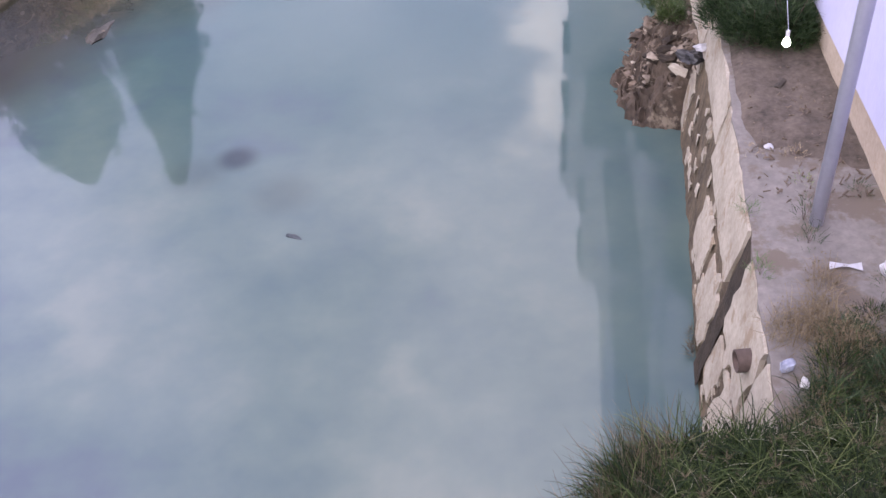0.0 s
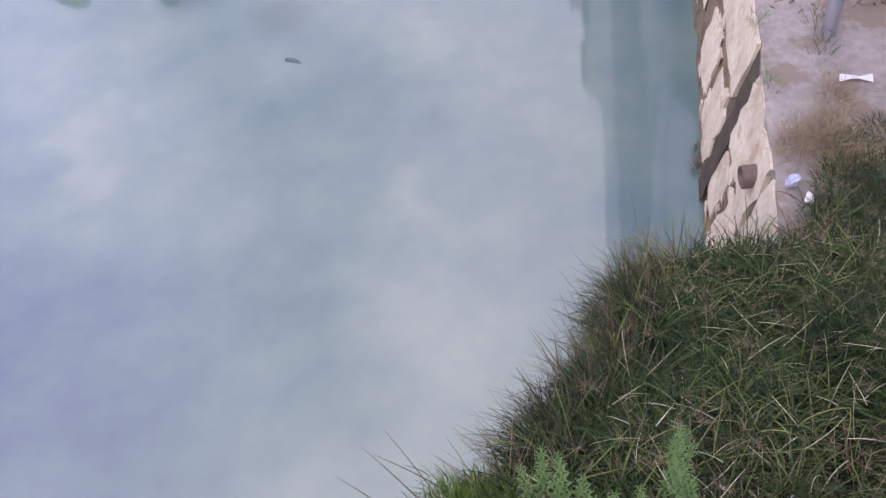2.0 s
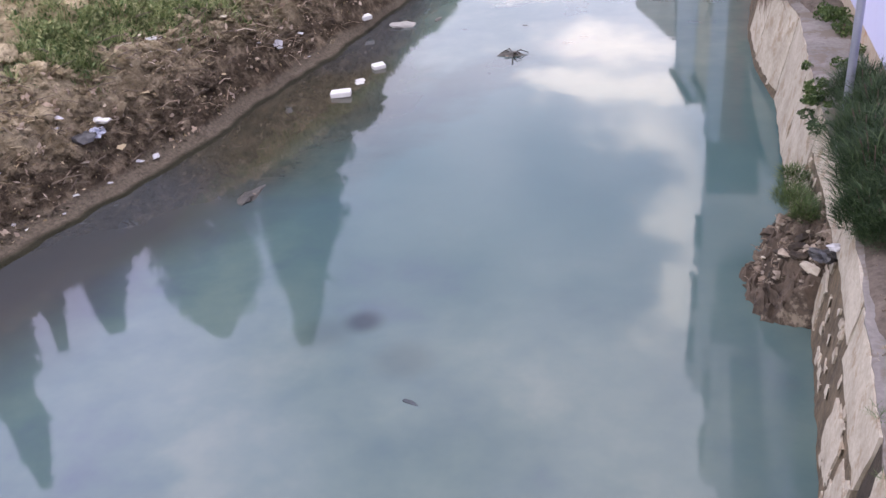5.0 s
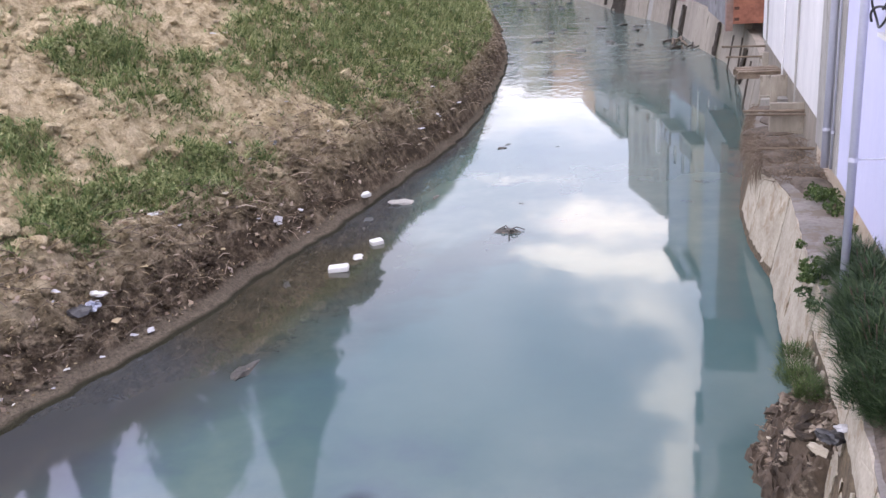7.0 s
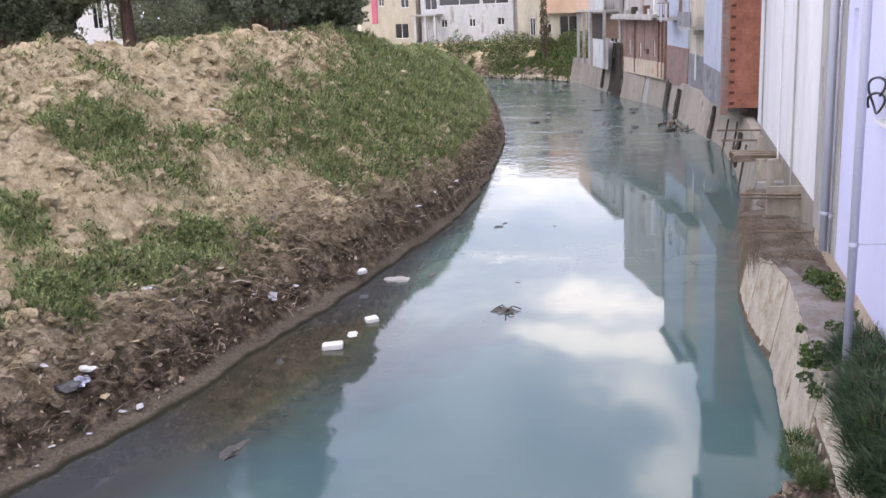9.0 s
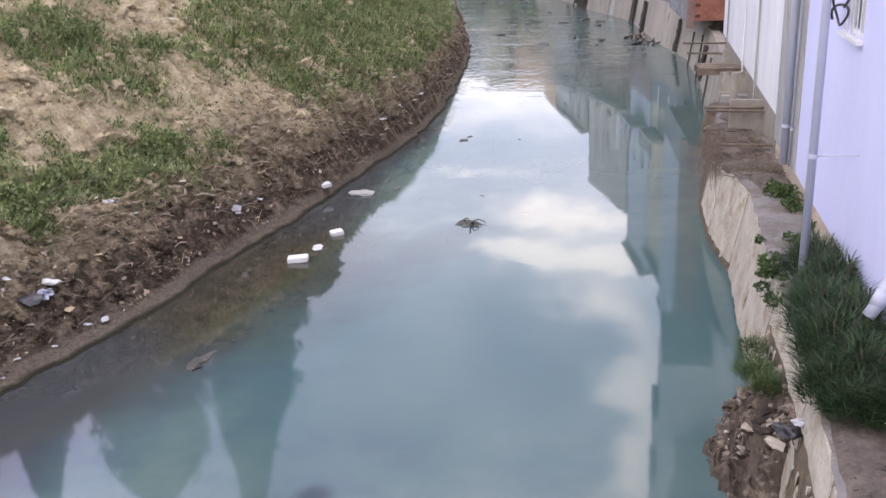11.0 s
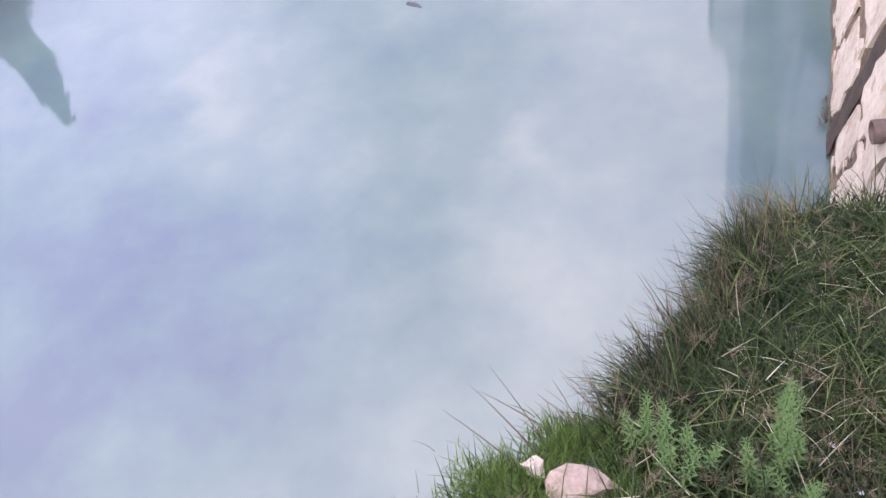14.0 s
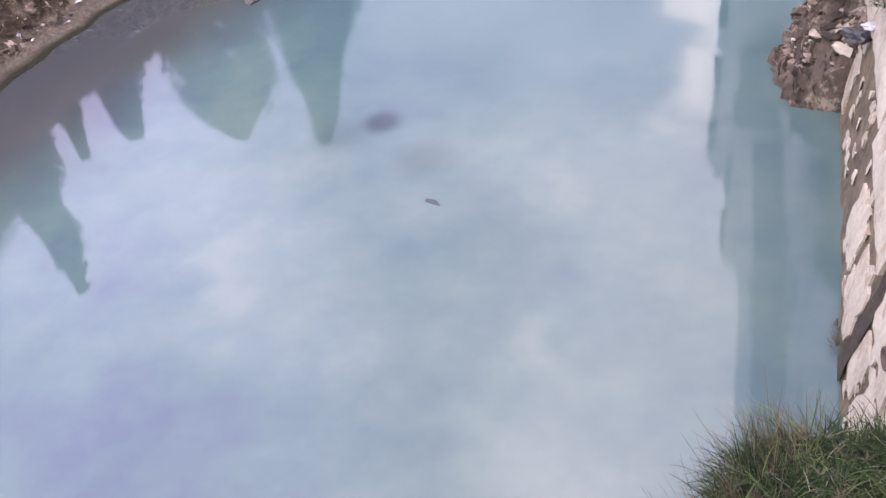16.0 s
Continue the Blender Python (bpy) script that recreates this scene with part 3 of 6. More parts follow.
def arcs(roots, length, width, rng, start=0.3, bend=1.3, segments=6, heading=None):
    """Long blades that arch over: they set out near upright and curl down."""
    n = len(roots)
    roots = np.asarray(roots, float)
    length, width, start, bend = (np.broadcast_to(np.asarray(q, float), (n,)) for q in (length, width, start, bend))
    ang = rng.uniform(0, 2 * np.pi, n) if heading is None else np.asarray(heading, float)
    side = np.stack([-np.sin(ang), np.cos(ang), np.zeros(n)], 1)
    sway = rng.normal(size=n) * 0.35
    verts, c = [], roots.copy()
    for s in range(segments + 1):
        f = s / segments
        w = (width * (1 - f * f) ** 0.8 * 0.5 + 0.0006)[:, None]
        tw = side * np.cos(sway * f)[:, None] + np.array([0, 0, 1.0]) * np.sin(sway * f)[:, None]
        verts += [c - tw * w, c + tw * w]
        a, q = start + bend * (f + 0.5 / segments), ang + sway * f
        step = np.stack([np.sin(a) * np.cos(q), np.sin(a) * np.sin(q), np.cos(a)], 1)
        c = c + step * (length / segments)[:, None]
    v = np.stack(verts, 1).reshape(-1, 3)
    base = (np.arange(n) * 2 * (segments + 1))[:, None]
    f = np.concatenate([base + np.array([[2 * s, 2 * s + 1, 2 * s + 3, 2 * s + 2]]) for s in range(segments)], 0)
    return v, f


def leaves(centres, size, rng, long=1.6, up=0.0):
    """Small pointed leaves at random turns: (verts, faces)."""
    n = len(centres)
    c = np.asarray(centres, float)
    a = rng.normal(size=(n, 3))
    a[:, 2] += up
    a /= np.linalg.norm(a, axis=1)[:, None]
    b = np.cross(a, rng.normal(size=(n, 3)))
    b /= np.linalg.norm(b, axis=1)[:, None]
    s = np.broadcast_to(np.asarray(size, float), (n,))[:, None] * rng.uniform(0.6, 1.3, (n, 1))
    v = np.stack([c - a * s * long * 0.5, c + b * s * 0.42, c + a * s * long * 0.5, c - b * s * 0.42], 1).reshape(-1, 3)
    f = np.arange(n * 4).reshape(n, 4)
    return v, f


# ---------------------------------------------------------------- plan of the canal
TOE = [(-60, -24), (-20, -17.5), (0, -13.6), (14.4, -10.2), (17.9, -8.95), (20.3, -8.4), (23.5, -7.7), (27, -7.0), (31.3, -6.2),
       (34.6, -5.5), (41, -4.95), (54, -5.15), (62.7, -5.75), (84, -8.6), (92, -14), (100, -26), (106, -45), (112, -80), (120, -200), (135, -420)]
WALL = [(-60, -3.0), (-20, -1.2), (0, 1.2), (7, 2.24), (10.7, 2.8), (12.2, 3.0), (16.8, 3.33), (21, 3.75), (23.5, 3.6), (26.3, 3.75),
        (29, 4.15), (35, 5.4), (45.5, 6.45), (54, 6.8), (60.5, 5.95), (73.4, 5.1), (83, 2.15), (98.6, -1.3), (103.6, -4.9), (111, -12.9),
        (116, -25), (122, -60), (130, -200), (140, -420)]
CREST_W = [(-60, 12), (14, 11.5), (22, 10.5), (28, 8.8), (34, 7.4), (45, 7.4), (55, 6.2), (70, 5.0), (90, 5), (110, 8)]
CREST_Z = [(-60, 7.0), (28, 7.15), (45, 6.9), (50, 6.5), (57, 5.4), (65, 4.7), (84, 4.2), (120, 4.2)]


def along(table, y):
    return float(np.interp(y, [a for a, _ in table], [b for _, b in table]))


def toe_x(y):
    return along(TOE, y) + 0.28 * noise.noise(Vector((y * 0.5, 3.1, 0))) + 0.14 * noise.noise(Vector((y * 1.7, 9.1, 0))) + 0.05 * noise.noise(Vector((y * 5, 9.1, 0)))


def wall_x(y):
    return along(WALL, y)


def facade_x(y):
    return 3.9 + 0.075 * (y - 7.3)


def bank_z(d, y):
    """Height of the left bank, d metres from the water's edge."""
    if d < 0:
        return max(-1.1, d * 0.55)
    w, top = along(CREST_W, y), along(CREST_Z, y)
    shelf = max(0.08, float(np.interp(y, [14, 24, 34], [0.5, 0.34, 0.12])) + 0.4 * noise.noise(Vector((y * 0.45, 1.7, 4))) + 0.2 * noise.noise(Vector((y * 1.6, 1.7, 4))))
    z = 0.03 + 0.22 * min(d / shelf, 1) + 0.05 * noise.noise(Vector((d * 2.5, y * 2.2, 0))) * min(d / 0.2, 1)
    if d > shelf:
        e = (d - shelf) / max(w - shelf, 0.1)
        z += (top - 0.25) * (min(e, 1) ** 0.82)
        step = min(1, (d - shelf) / 0.8)
        z += 0.28 * step * math.exp(-((d - shelf - 0.9) / 1.2) ** 2)
        v = Vector((d * 0.55, y * 0.5, 2.2))
        rough = min(1, (d - shelf) / 1.0)
        ridge = 1 - abs(noise.noise(v * 1.9 + Vector((5, 1, 0)))) * 2
        clod = abs(noise.noise(v * 3.4 + Vector((3, 7, 1)))) + 0.5 * abs(noise.noise(v * 7.3 + Vector((3, 7, 1))))
        z += rough * 0.42 * (clod - 0.3)
        z += rough * (0.45 * noise.noise(v) + 0.22 * ridge + 0.22 * noise.noise(v * 3.1) + 0.16 * noise.noise(v * 6.5) + 0.09 * noise.noise(v * 14))
    if d > w:
        back = min((d - w) / 7.0, 1)
        z -= back * (top - min(top, 6.2)) if top > 6.2 else 0
        z -= min(1, (d - w) / 30) * max(0, z - 6.2)
    return z


# ---------------------------------------------------------------- ground, water
LEFT = [420, 260, 160, 110, 80, 60, 46, 36, 29, 24, 20.5, 18] + [16 - 0.5 * i for i in range(10)] + [11 - 0.25 * i for i in range(36)] + \
       [2.0 - 0.11 * i for i in range(18)] + [0.0, -0.4, -1.0, -2.0]
RIGHT = [0.25, 0.8, 1.6, 3, 6, 12, 25, 60, 150, 420]
ROW_Y = [-400, -150, -80, -60, -40, -25, -12, -4, 2, 6, 9] + [11 + 0.17 * i for i in range(150)] + [36.6 + 0.34 * i for i in range(90)] + \
        [67.4 + 0.8 * i for i in range(50)] + [108, 110, 113, 117, 122, 128, 134, 140, 170, 230, 400, 900]


def ground_sheet():
    verts, faces = [], []
    for y in ROW_Y:
        tx, wx = toe_x(y), wall_x(y)
        for d in LEFT:
            verts.append((tx - d, y, bank_z(d, y)))
        mid = (max(tx + 2.2, wx - 1.5), y, -1.1)
        verts.append(mid)
        verts.append((wx + 0.1, y, -1.1))
        rise = float(np.interp(y, [88, 100, 112], [0, 1, 1]))
        for k, e in enumerate(RIGHT):
            level = 1.9 if y < 100 else 1.2
            z = level + rise * min(e / 9.0, 1) * 2.6
            if rise > 0.5:
                z = 0.25 + 3.4 * min(e / 9.0, 1)
            verts.append((wx + e + 0.1, y, z))
    c = len(LEFT) + 2 + len(RIGHT)
    for r in range(len(ROW_Y) - 1):
        for k in range(c - 1):
            a = r * c + k
            faces.append((a, a + 1, a + 1 + c, a + c))
    return verts, faces


ground = part("ground", ground_sheet(), M_BANK, smooth=True)
tagged(ground, "bare pale soil canal bank with dark mud at the water", "ground", kind="structure")


def water_sheet():
    verts, faces, shallow = [], [], []
    ys = [-400, -120, -60, -30, -12, -4] + [2 + 0.8 * i for i in range(135)] + [112, 117, 122, 128, 134, 138]
    fr = [0, 0.05, 0.1, 0.15, 0.2, 0.25, 0.3, 0.36, 0.42, 0.5, 0.6, 0.75, 1.0]
    for y in ys:
        a, b = along(TOE, y) - 1.0, wall_x(y) + 0.6
        for f in fr:
            x = a + (b - a) * f
            verts.append((x, y, 0.0))
            reach = float(np.interp(y, [0, 12, 17, 24, 28, 32, 38, 70], [2.0, 3.6, 4.4, 3.6, 1.8, 0.8, 0.3, 0.2]))
            reach *= 1 + 0.25 * noise.noise(Vector((x * 0.7, y * 0.5, 6)))
            s = 1 - (x - (a + 1.0)) / reach
            s = max(0.0, min(1.0, s * 1.8))
            shallow.append(0.93 * s * s * (3 - 2 * s))
    c = len(fr)
    for r in range(len(ys) - 1):
        for k in range(c - 1):
            i = r * c + k
            faces.append((i, i + 1, i + 1 + c, i + c))
    return verts, faces, shallow


wv, wf, ws = water_sheet()
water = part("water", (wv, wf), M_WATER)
tagged(water, "still milky turquoise canal water mirroring the sky", "water", kind="structure")
water.data.attributes.new("shallow", "FLOAT", "POINT").data.foreach_set("value", ws)

# ---------------------------------------------------------------- retaining wall and ledge on the right
LEDGE = 2.0
BATTER = 0.33


def wall_bed(y0, y1, step, height, name, material, thick=0.9):
    verts, faces = [], []
    n = int((y1 - y0) / step) + 1
    zs = [-0.9, 0.0, 0.3, 0.7, 1.1, 1.5, 1.8, height]
    for i in range(n + 1):
        y = y0 + (y1 - y0) * i / n
        for z in zs:
            x = wall_x(y) + BATTER * z / LEDGE
            x += 0.035 * noise.noise(Vector((y * 2.1, z * 2.6, 5))) + 0.02 * noise.noise(Vector((y * 6, z * 6, 5)))
            verts.append((x, y, z))
        verts.append((wall_x(y) + BATTER + thick, y, height))
        verts.append((wall_x(y) + BATTER + thick, y, -0.9))
    c = len(zs) + 2
    for i in range(n):
        for k in range(c):
            j = (k + 1) % c
            faces.append((i * c + k, (i + 1) * c + k, (i + 1) * c + j, i * c + j))
    faces.append(tuple(range(c)))
    faces.append(tuple(range(n * c, (n + 1) * c))[::-1])
    ob = part(name, (verts, faces), material)
    return ob


wall_near = wall_bed(2.5, 31.0, 0.12, LEDGE - 0.012, "wall_canal_near", M_STONE_BED)
tagged(wall_near, "old canal retaining wall with cream render flaking off dark stone", "retaining wall", kind="structure")


def render_plate(y0, y1, z0, z1, proud, seed, ragged=0.07):
    """One irregular plate of cream render lying on the sloping wall face."""
    rng = random.Random(seed)
    outline = []
    for (ya, za), (yb, zb) in (((y0, z0), (y1, z0)), ((y1, z0), (y1, z1)), ((y1, z1), (y0, z1)), ((y0, z1), (y0, z0))):
        steps = max(2, int(max(abs(yb - ya), abs(zb - za)) / 0.17))
        for s in range(steps):
            f = s / steps
            outline.append((ya + (yb - ya) * f + rng.uniform(-ragged, ragged), za + (zb - za) * f + rng.uniform(-ragged, ragged) * 0.7))
    n = len(outline)
    verts, faces = [], []
    for lift, grow in ((-0.06, 1.0), (proud, 1.0)):
        for y, z in outline:
            y += 0.12 * (LEDGE - z)
            z = min(z, z1 if z1 > 1.9 else z1 + 0.05)
            verts.append((wall_x(y) + BATTER * z / LEDGE - lift - (0.02 * noise.noise(Vector((y * 2, z * 2, seed))) if lift > 0 else 0), y, z))
    cy, cz = sum(p[0] for p in outline) / n, sum(p[1] for p in outline) / n
    verts.append((wall_x(cy) + BATTER * cz / LEDGE - proud - 0.015, cy, cz))
    for k in range(n):
        j = (k + 1) % n
        faces.append((k, n + k, n + j, j))
        faces.append((n + k, 2 * n, n + j))
    return verts, faces


rng = random.Random(5)
# upper course: long plates of render, with the wide open joint near 7 m
y = 3.6
seed = 0
while y < 24.5:
    length = rng.uniform(1.3, 2.4) if y < 15 else rng.uniform(2.2, 3.4)
    y1 = y + length
    if y < 6.9 < y1:
        y1 = 6.86
    part("stone", render_plate(y + 0.02, y1 - (0.03 if y1 != 6.86 else 0.0), (0.22 if y > 15 else 1.34 if y > 7.1 else 1.05) + rng.uniform(-0.16, 0.14), LEDGE - 0.02, 0.05, seed, 0.05), M_RENDER, wall_near)
    y = y1 + (0.36 if y1 == 6.86 else rng.uniform(0.0, 0.05))
    seed += 1
# lower course: smaller blocks with wide washed-out joints
y = 5.5
while y < 16:
    length = rng.uniform(0.7, 1.15)
    if y < 6.9 < y + length:
        length = 6.96 - y
    low = rng.uniform(0.12, 0.3)
    if not (8.9 < y < 11.4) and length > 0.3:
        part("stone", render_plate(y + 0.08, y + length - 0.1, low, rng.uniform(0.78, 0.98) if y < 6.9 else rng.uniform(0.72, 0.92), 0.03, seed + 50, 0.075), M_RENDER, wall_near)
    y += length + (0.22 if abs(y + length - 6.96) < 0.01 else 0.0)
    seed += 1


# the wide washed-out joint, filled with dark mud
jv, jf = [], []
for i in range(15):
    z = -0.2 + (LEDGE + 0.18) * i / 14
    for f in (0.0, 0.33, 0.66, 1.0):
        y = 6.84 + 0.34 * f + 0.12 * (LEDGE - z) + 0.05 * noise.noise(Vector((f * 3, z * 4, 2.0)))
        jv.append((wall_x(y) + BATTER * z / LEDGE - 0.036 + 0.012 * noise.noise(Vector((y * 6, z * 6, 1))), y, z))
for i in range(14):
    for k in range(3):
        jf.append((i * 4 + k, i * 4 + k + 1, i * 4 + k + 5, i * 4 + k + 4))
part("joint", (jv, jf), M_WET_MUD, wall_near, "wide dark muddy joint")

# small flakes of render still clinging between the blocks
for k in range(150):
    y = 5.4 + 17 * rng.random() ** 1.3
    z = rng.uniform(0.08, 1.1)
    if 6.6 < y < 7.25:
        continue
    w, h = rng.uniform(0.05, 0.22), rng.uniform(0.05, 0.2)
    part("flake", render_plate(y, y + w, z, z + h, 0.022, seed + 200 + k, 0.045), M_RENDER, wall_near)


def ledge_slab():
    verts, faces = [], []
    n = 160
    for i in range(n + 1):
        y = 4.4 + (31.0 - 4.4) * i / n
        x0 = wall_x(y) + BATTER - 0.04 + 0.05 * noise.noise(Vector((y * 1.7, 2, 2))) + 0.02 * noise.noise(Vector((y * 7, 2, 2)))
        x1 = max(facade_x(y) + 0.35, x0 + 0.3)
        for k in range(9):
            f = k / 8
            verts.append((x0 + (x1 - x0) * f, y, LEDGE + 0.03 * noise.noise(Vector((y * 1.1, f * 2.5, 3))) + (0.012 if 0 < k < 8 else 0.0)))
        verts.append((x0, y, LEDGE - 0.13))
    for i in range(n):
        for k in range(8):
            a = i * 10 + k
            faces.append((a, a + 1, a + 11, a + 10))
        a = i * 10
        faces.append((a + 9, a, a + 10, a + 19))
    return verts, faces


ledge = part("pavement", ledge_slab(), M_LEDGE)
tagged(ledge, "cracked grey concrete ledge strewn with soil and litter", "ledge", kind="structure")


def far_wall():
    """The concrete canal wall further up, with leaning panels."""
    ob = wall_bed(30.9, 98.5, 0.5, 2.25, "wall_canal_far", M_CONCRETE)
    tagged(ob, "stained grey concrete canal wall in leaning panels", "retaining wall", kind="structure")
    y, k = 31.2, 0
    r = random.Random(9)
    while y < 94:
        length = r.uniform(6.0, 10.0)
        verts, faces = [], []
        for f in (0, 0.25, 0.5, 0.75, 1):
            yy = y + length * f
            for z, out in ((-0.5, 0.10), (2.3, 0.06), (2.3, -0.3), (-0.5, -0.3)):
                verts.append((wall_x(yy) + BATTER * z / LEDGE - out - 0.012 * r.random(), yy, z + (0.1 * (k % 3) if z > 1 else 0)))
        for i in range(4):
            for j in range(4):
                a, b = i * 4 + j, i * 4 + (j + 1) % 4
                faces.append((a, a + 4, b + 4, b))
        faces += [(0, 1, 2, 3), (19, 18, 17, 16)]
        part("panel", (verts, faces), M_FARPANEL, ob)
        y += length + (0.06, 0.9, 0.1, 0.06, 1.1, 0.08)[k % 6]
        k += 1


M_FARPANEL = surface("far_panel", (0.2, 0.178, 0.15), (0.36, 0.325, 0.275), 0.7, 0.92, 0.5, 6, spots=(0.1, 0.085, 0.068), spot_scale=0.7,
                     spot_at=0.6, stretch=(1, 1, 0.3), per_object=0.18)
far_wall()


# ---------------------------------------------------------------- buildings
def facade_building(name, label, p0, p1, depth, z0, z1, material, windows=(), roof=0.4, thick=0.25, roof_material=None, storey_lines=()):
    """A house whose openings go through its front. The front runs from p0 to p1 and faces to the left of that way.
    windows: (along, sill, width, height)."""
    p0, p1 = Vector((*p0, 0)), Vector((*p1, 0))
    d = (p1 - p0).normalized()
    out = Vector((-d.y, d.x, 0))
    span = (p1 - p0).length
    house = thing(name, label, "building", (p0.x, p0.y, z0))
    inv = Matrix.Translation((-p0.x, -p0.y, -z0))

    def block(u0, u1, o0, o1, a, b):
        """Corner points and faces of a block: along u, outwards o, up z."""
        vs = [inv @ (p0 + d * u + out * o + Vector((0, 0, z))) for z in (a, b) for u, o in ((u0, o0), (u1, o0), (u1, o1), (u0, o1))]
        return vs, [(3, 2, 1, 0), (4, 5, 6, 7), (0, 1, 5, 4), (1, 2, 6, 5), (2, 3, 7, 6), (3, 0, 4, 7)]

    us = sorted({0.0, span, *[w[0] for w in windows], *[w[0] + w[2] for w in windows]})
    zs = sorted({z0, z1, *[w[1] for w in windows], *[w[1] + w[3] for w in windows]})
    verts, faces = [], []
    for a, b in zip(us, us[1:]):
        runs = []
        for c, e in zip(zs, zs[1:]):
            m, q = (a + b) / 2, (c + e) / 2
            if any(w[0] < m < w[0] + w[2] and w[1] < q < w[1] + w[3] for w in windows):
                continue
            if runs and abs(runs[-1][1] - c) < 1e-6:
                runs[-1][1] = e
            else:
                runs.append([c, e])
        for c, e in runs:
            v, f = block(a, b, -thick, 0, c, e)
            faces += [tuple(i + len(verts) for i in q) for q in f]
            verts += v
    cells = bmesh.new()
    made = [cells.verts.new(v) for v in verts]
    for f in faces:
        cells.faces.new([made[i] for i in f])
    bmesh.ops.remove_doubles(cells, verts=cells.verts[:], dist=0.0005)
    part("wall", cells, material, house)
    part("body", block(0, span, -depth, -thick - 0.3, z0, z1 - 0.05), material, house)
    part("roof", block(-0.1, span + 0.1, -depth, roof, z1, z1 + 0.25), roof_material or M_CONCRETE, house, "plain flat roof slab")
    for z in storey_lines:
        part("band", block(-0.02, span + 0.02, -0.05, 0.09, z - 0.1, z + 0.1), roof_material or M_CONCRETE, house)
    for u, z, w, h in windows:
        v, f = [], []
        for q in (block(u, u + 0.07, -0.2, -0.08, z, z + h), block(u + w - 0.07, u + w, -0.2, -0.08, z, z + h),
                  block(u + 0.07, u + w - 0.07, -0.2, -0.08, z, z + 0.07), block(u + 0.07, u + w - 0.07, -0.2, -0.08, z + h - 0.07, z + h),
                  block(u + w / 2 - 0.03, u + w / 2 + 0.03, -0.19, -0.09, z + 0.07, z + h - 0.07)):
            f += [tuple(i + len(v) for i in k) for k in q[1]]
            v += q[0]
        win = part("window", (v, f), M_FRAME, house)
        part("pane", block(u + 0.07, u + w - 0.07, -0.16, -0.14, z + 0.07, z + h - 0.07), M_GLASS, win)
    return house, block, inv


def on_facade(y0, y1):
    return (facade_x(y0), y0), (facade_x(y1), y1)


# lilac apartment house, its concrete pier, plinth and overhanging top
L0 = -8.0
p0, p1 = on_facade(L0, 20.8)
LU = lambda y: (y - L0) * math.sqrt(1 + 0.075 ** 2)
lilac, lblock, linv = facade_building(
    "apartment_house", "lilac painted apartment house overhanging the canal ledge", p0, p1, 12, 2.45, 17.0, M_LILAC,
    [(LU(15.75), 5.85, 1.35, 1.25), (LU(19.7), 6.7, 0.5, 0.9), (LU(8.0), 9.0, 1.3, 1.3), (LU(12.0), 11.5, 1.3, 1.3), (LU(17.0), 11.5, 1.3, 1.3)],
    roof=0.0)
part("plinth", lblock(0.0, LU(24.1), -0.6, -0.03, 1.9, 2.448), M_PLINTH, lilac, "rust-stained beige plinth")
part("pier", lblock(LU(20.8) + 0.003, LU(24.1), -12, 0.02, 2.45, 17.0), M_CONCRETE, lilac, "bare grey concrete pier")
part("upper_floor", lblock(0.0, LU(24.1), -6.0, 1.0, 14.6, 20.0), M_LILAC, lilac, "overhanging lilac top storeys")
for k in range(5):
    u = LU(15.75) + 0.14 + k * 0.26
    part("window_bar", [linv @ (Vector((*p0, 0)) + (Vector((*p1, 0)) - Vector((*p0, 0))).normalized() * u + Vector((-0.02, 0, 0)) + Vector((0, 0, z)))
                        for z in (5.87, 7.08)] and tube([linv @ (Vector((*p0, 0)) + (Vector((*p1, 0)) - Vector((*p0, 0))).normalized() * u +
                        Vector((-0.02, 0, z))) for z in (5.87, 7.08)], 0.012, 6), M_FRAME, lilac)
part("window_sill", lblock(LU(15.7), LU(17.2), 0.0, 0.1, 5.79, 5.85), M_FRAME, lilac, "pale concrete sill")

p0w, p1w = on_facade(24.1, 40.3)
white_wins = [(3.0, 10.0, 1.2, 1.3), (9.0, 10.0, 1.2, 1.3), (3.0, 13.2, 1.2, 1.3), (9.0, 13.2, 1.2, 1.3)]
white, wblock, winv = facade_building("white_house", "white rendered house wall with rain-streaked paint", p0w, p1w, 10, 3.0, 15.6, M_WHITE, white_wins, roof=0.0)
for k, (u, low) in enumerate(((4.3, 2.45), (7.9, 2.75), (13.8, 3.0))):
    part("drain_strip", tube([winv @ Vector((facade_x(24.1 + u) - 0.06, 24.1 + u, z)) for z in (low, 15.4)], 0.03, 8), M_WHITE if k % 2 else M_CONCRETE, white)
part("upper_floor", wblock(0.0, 6.4, -5.0, 0.95, 13.6, 19.5), M_WHITE, white, "overhanging white top storeys")
part("upper_floor", wblock(6.403, 12.2, -5.0, 1.4, 13.0, 19.8), M_WHITE, white, "overhanging white top storeys")
part("upper_floor", wblock(12.203, 17.6, -5.0, 1.95, 9.6, 19.6), M_WHITE, white, "overhanging white top storeys")
for z in (12.6, 15.7, 18.6):
    part("balcony", wblock(13.0, 16.2, 1.953, 2.25, z, z + 0.9), M_WHITE, white)
    part("balcony", wblock(7.2, 9.8, 1.403, 1.62, z + 0.9, z + 1.7), M_WHITE, white)
part("lower_wall", wblock(0.3, 15.9, -3, -0.05, 1.9, 2.996), M_FARPANEL, white, "brown stained base wall")

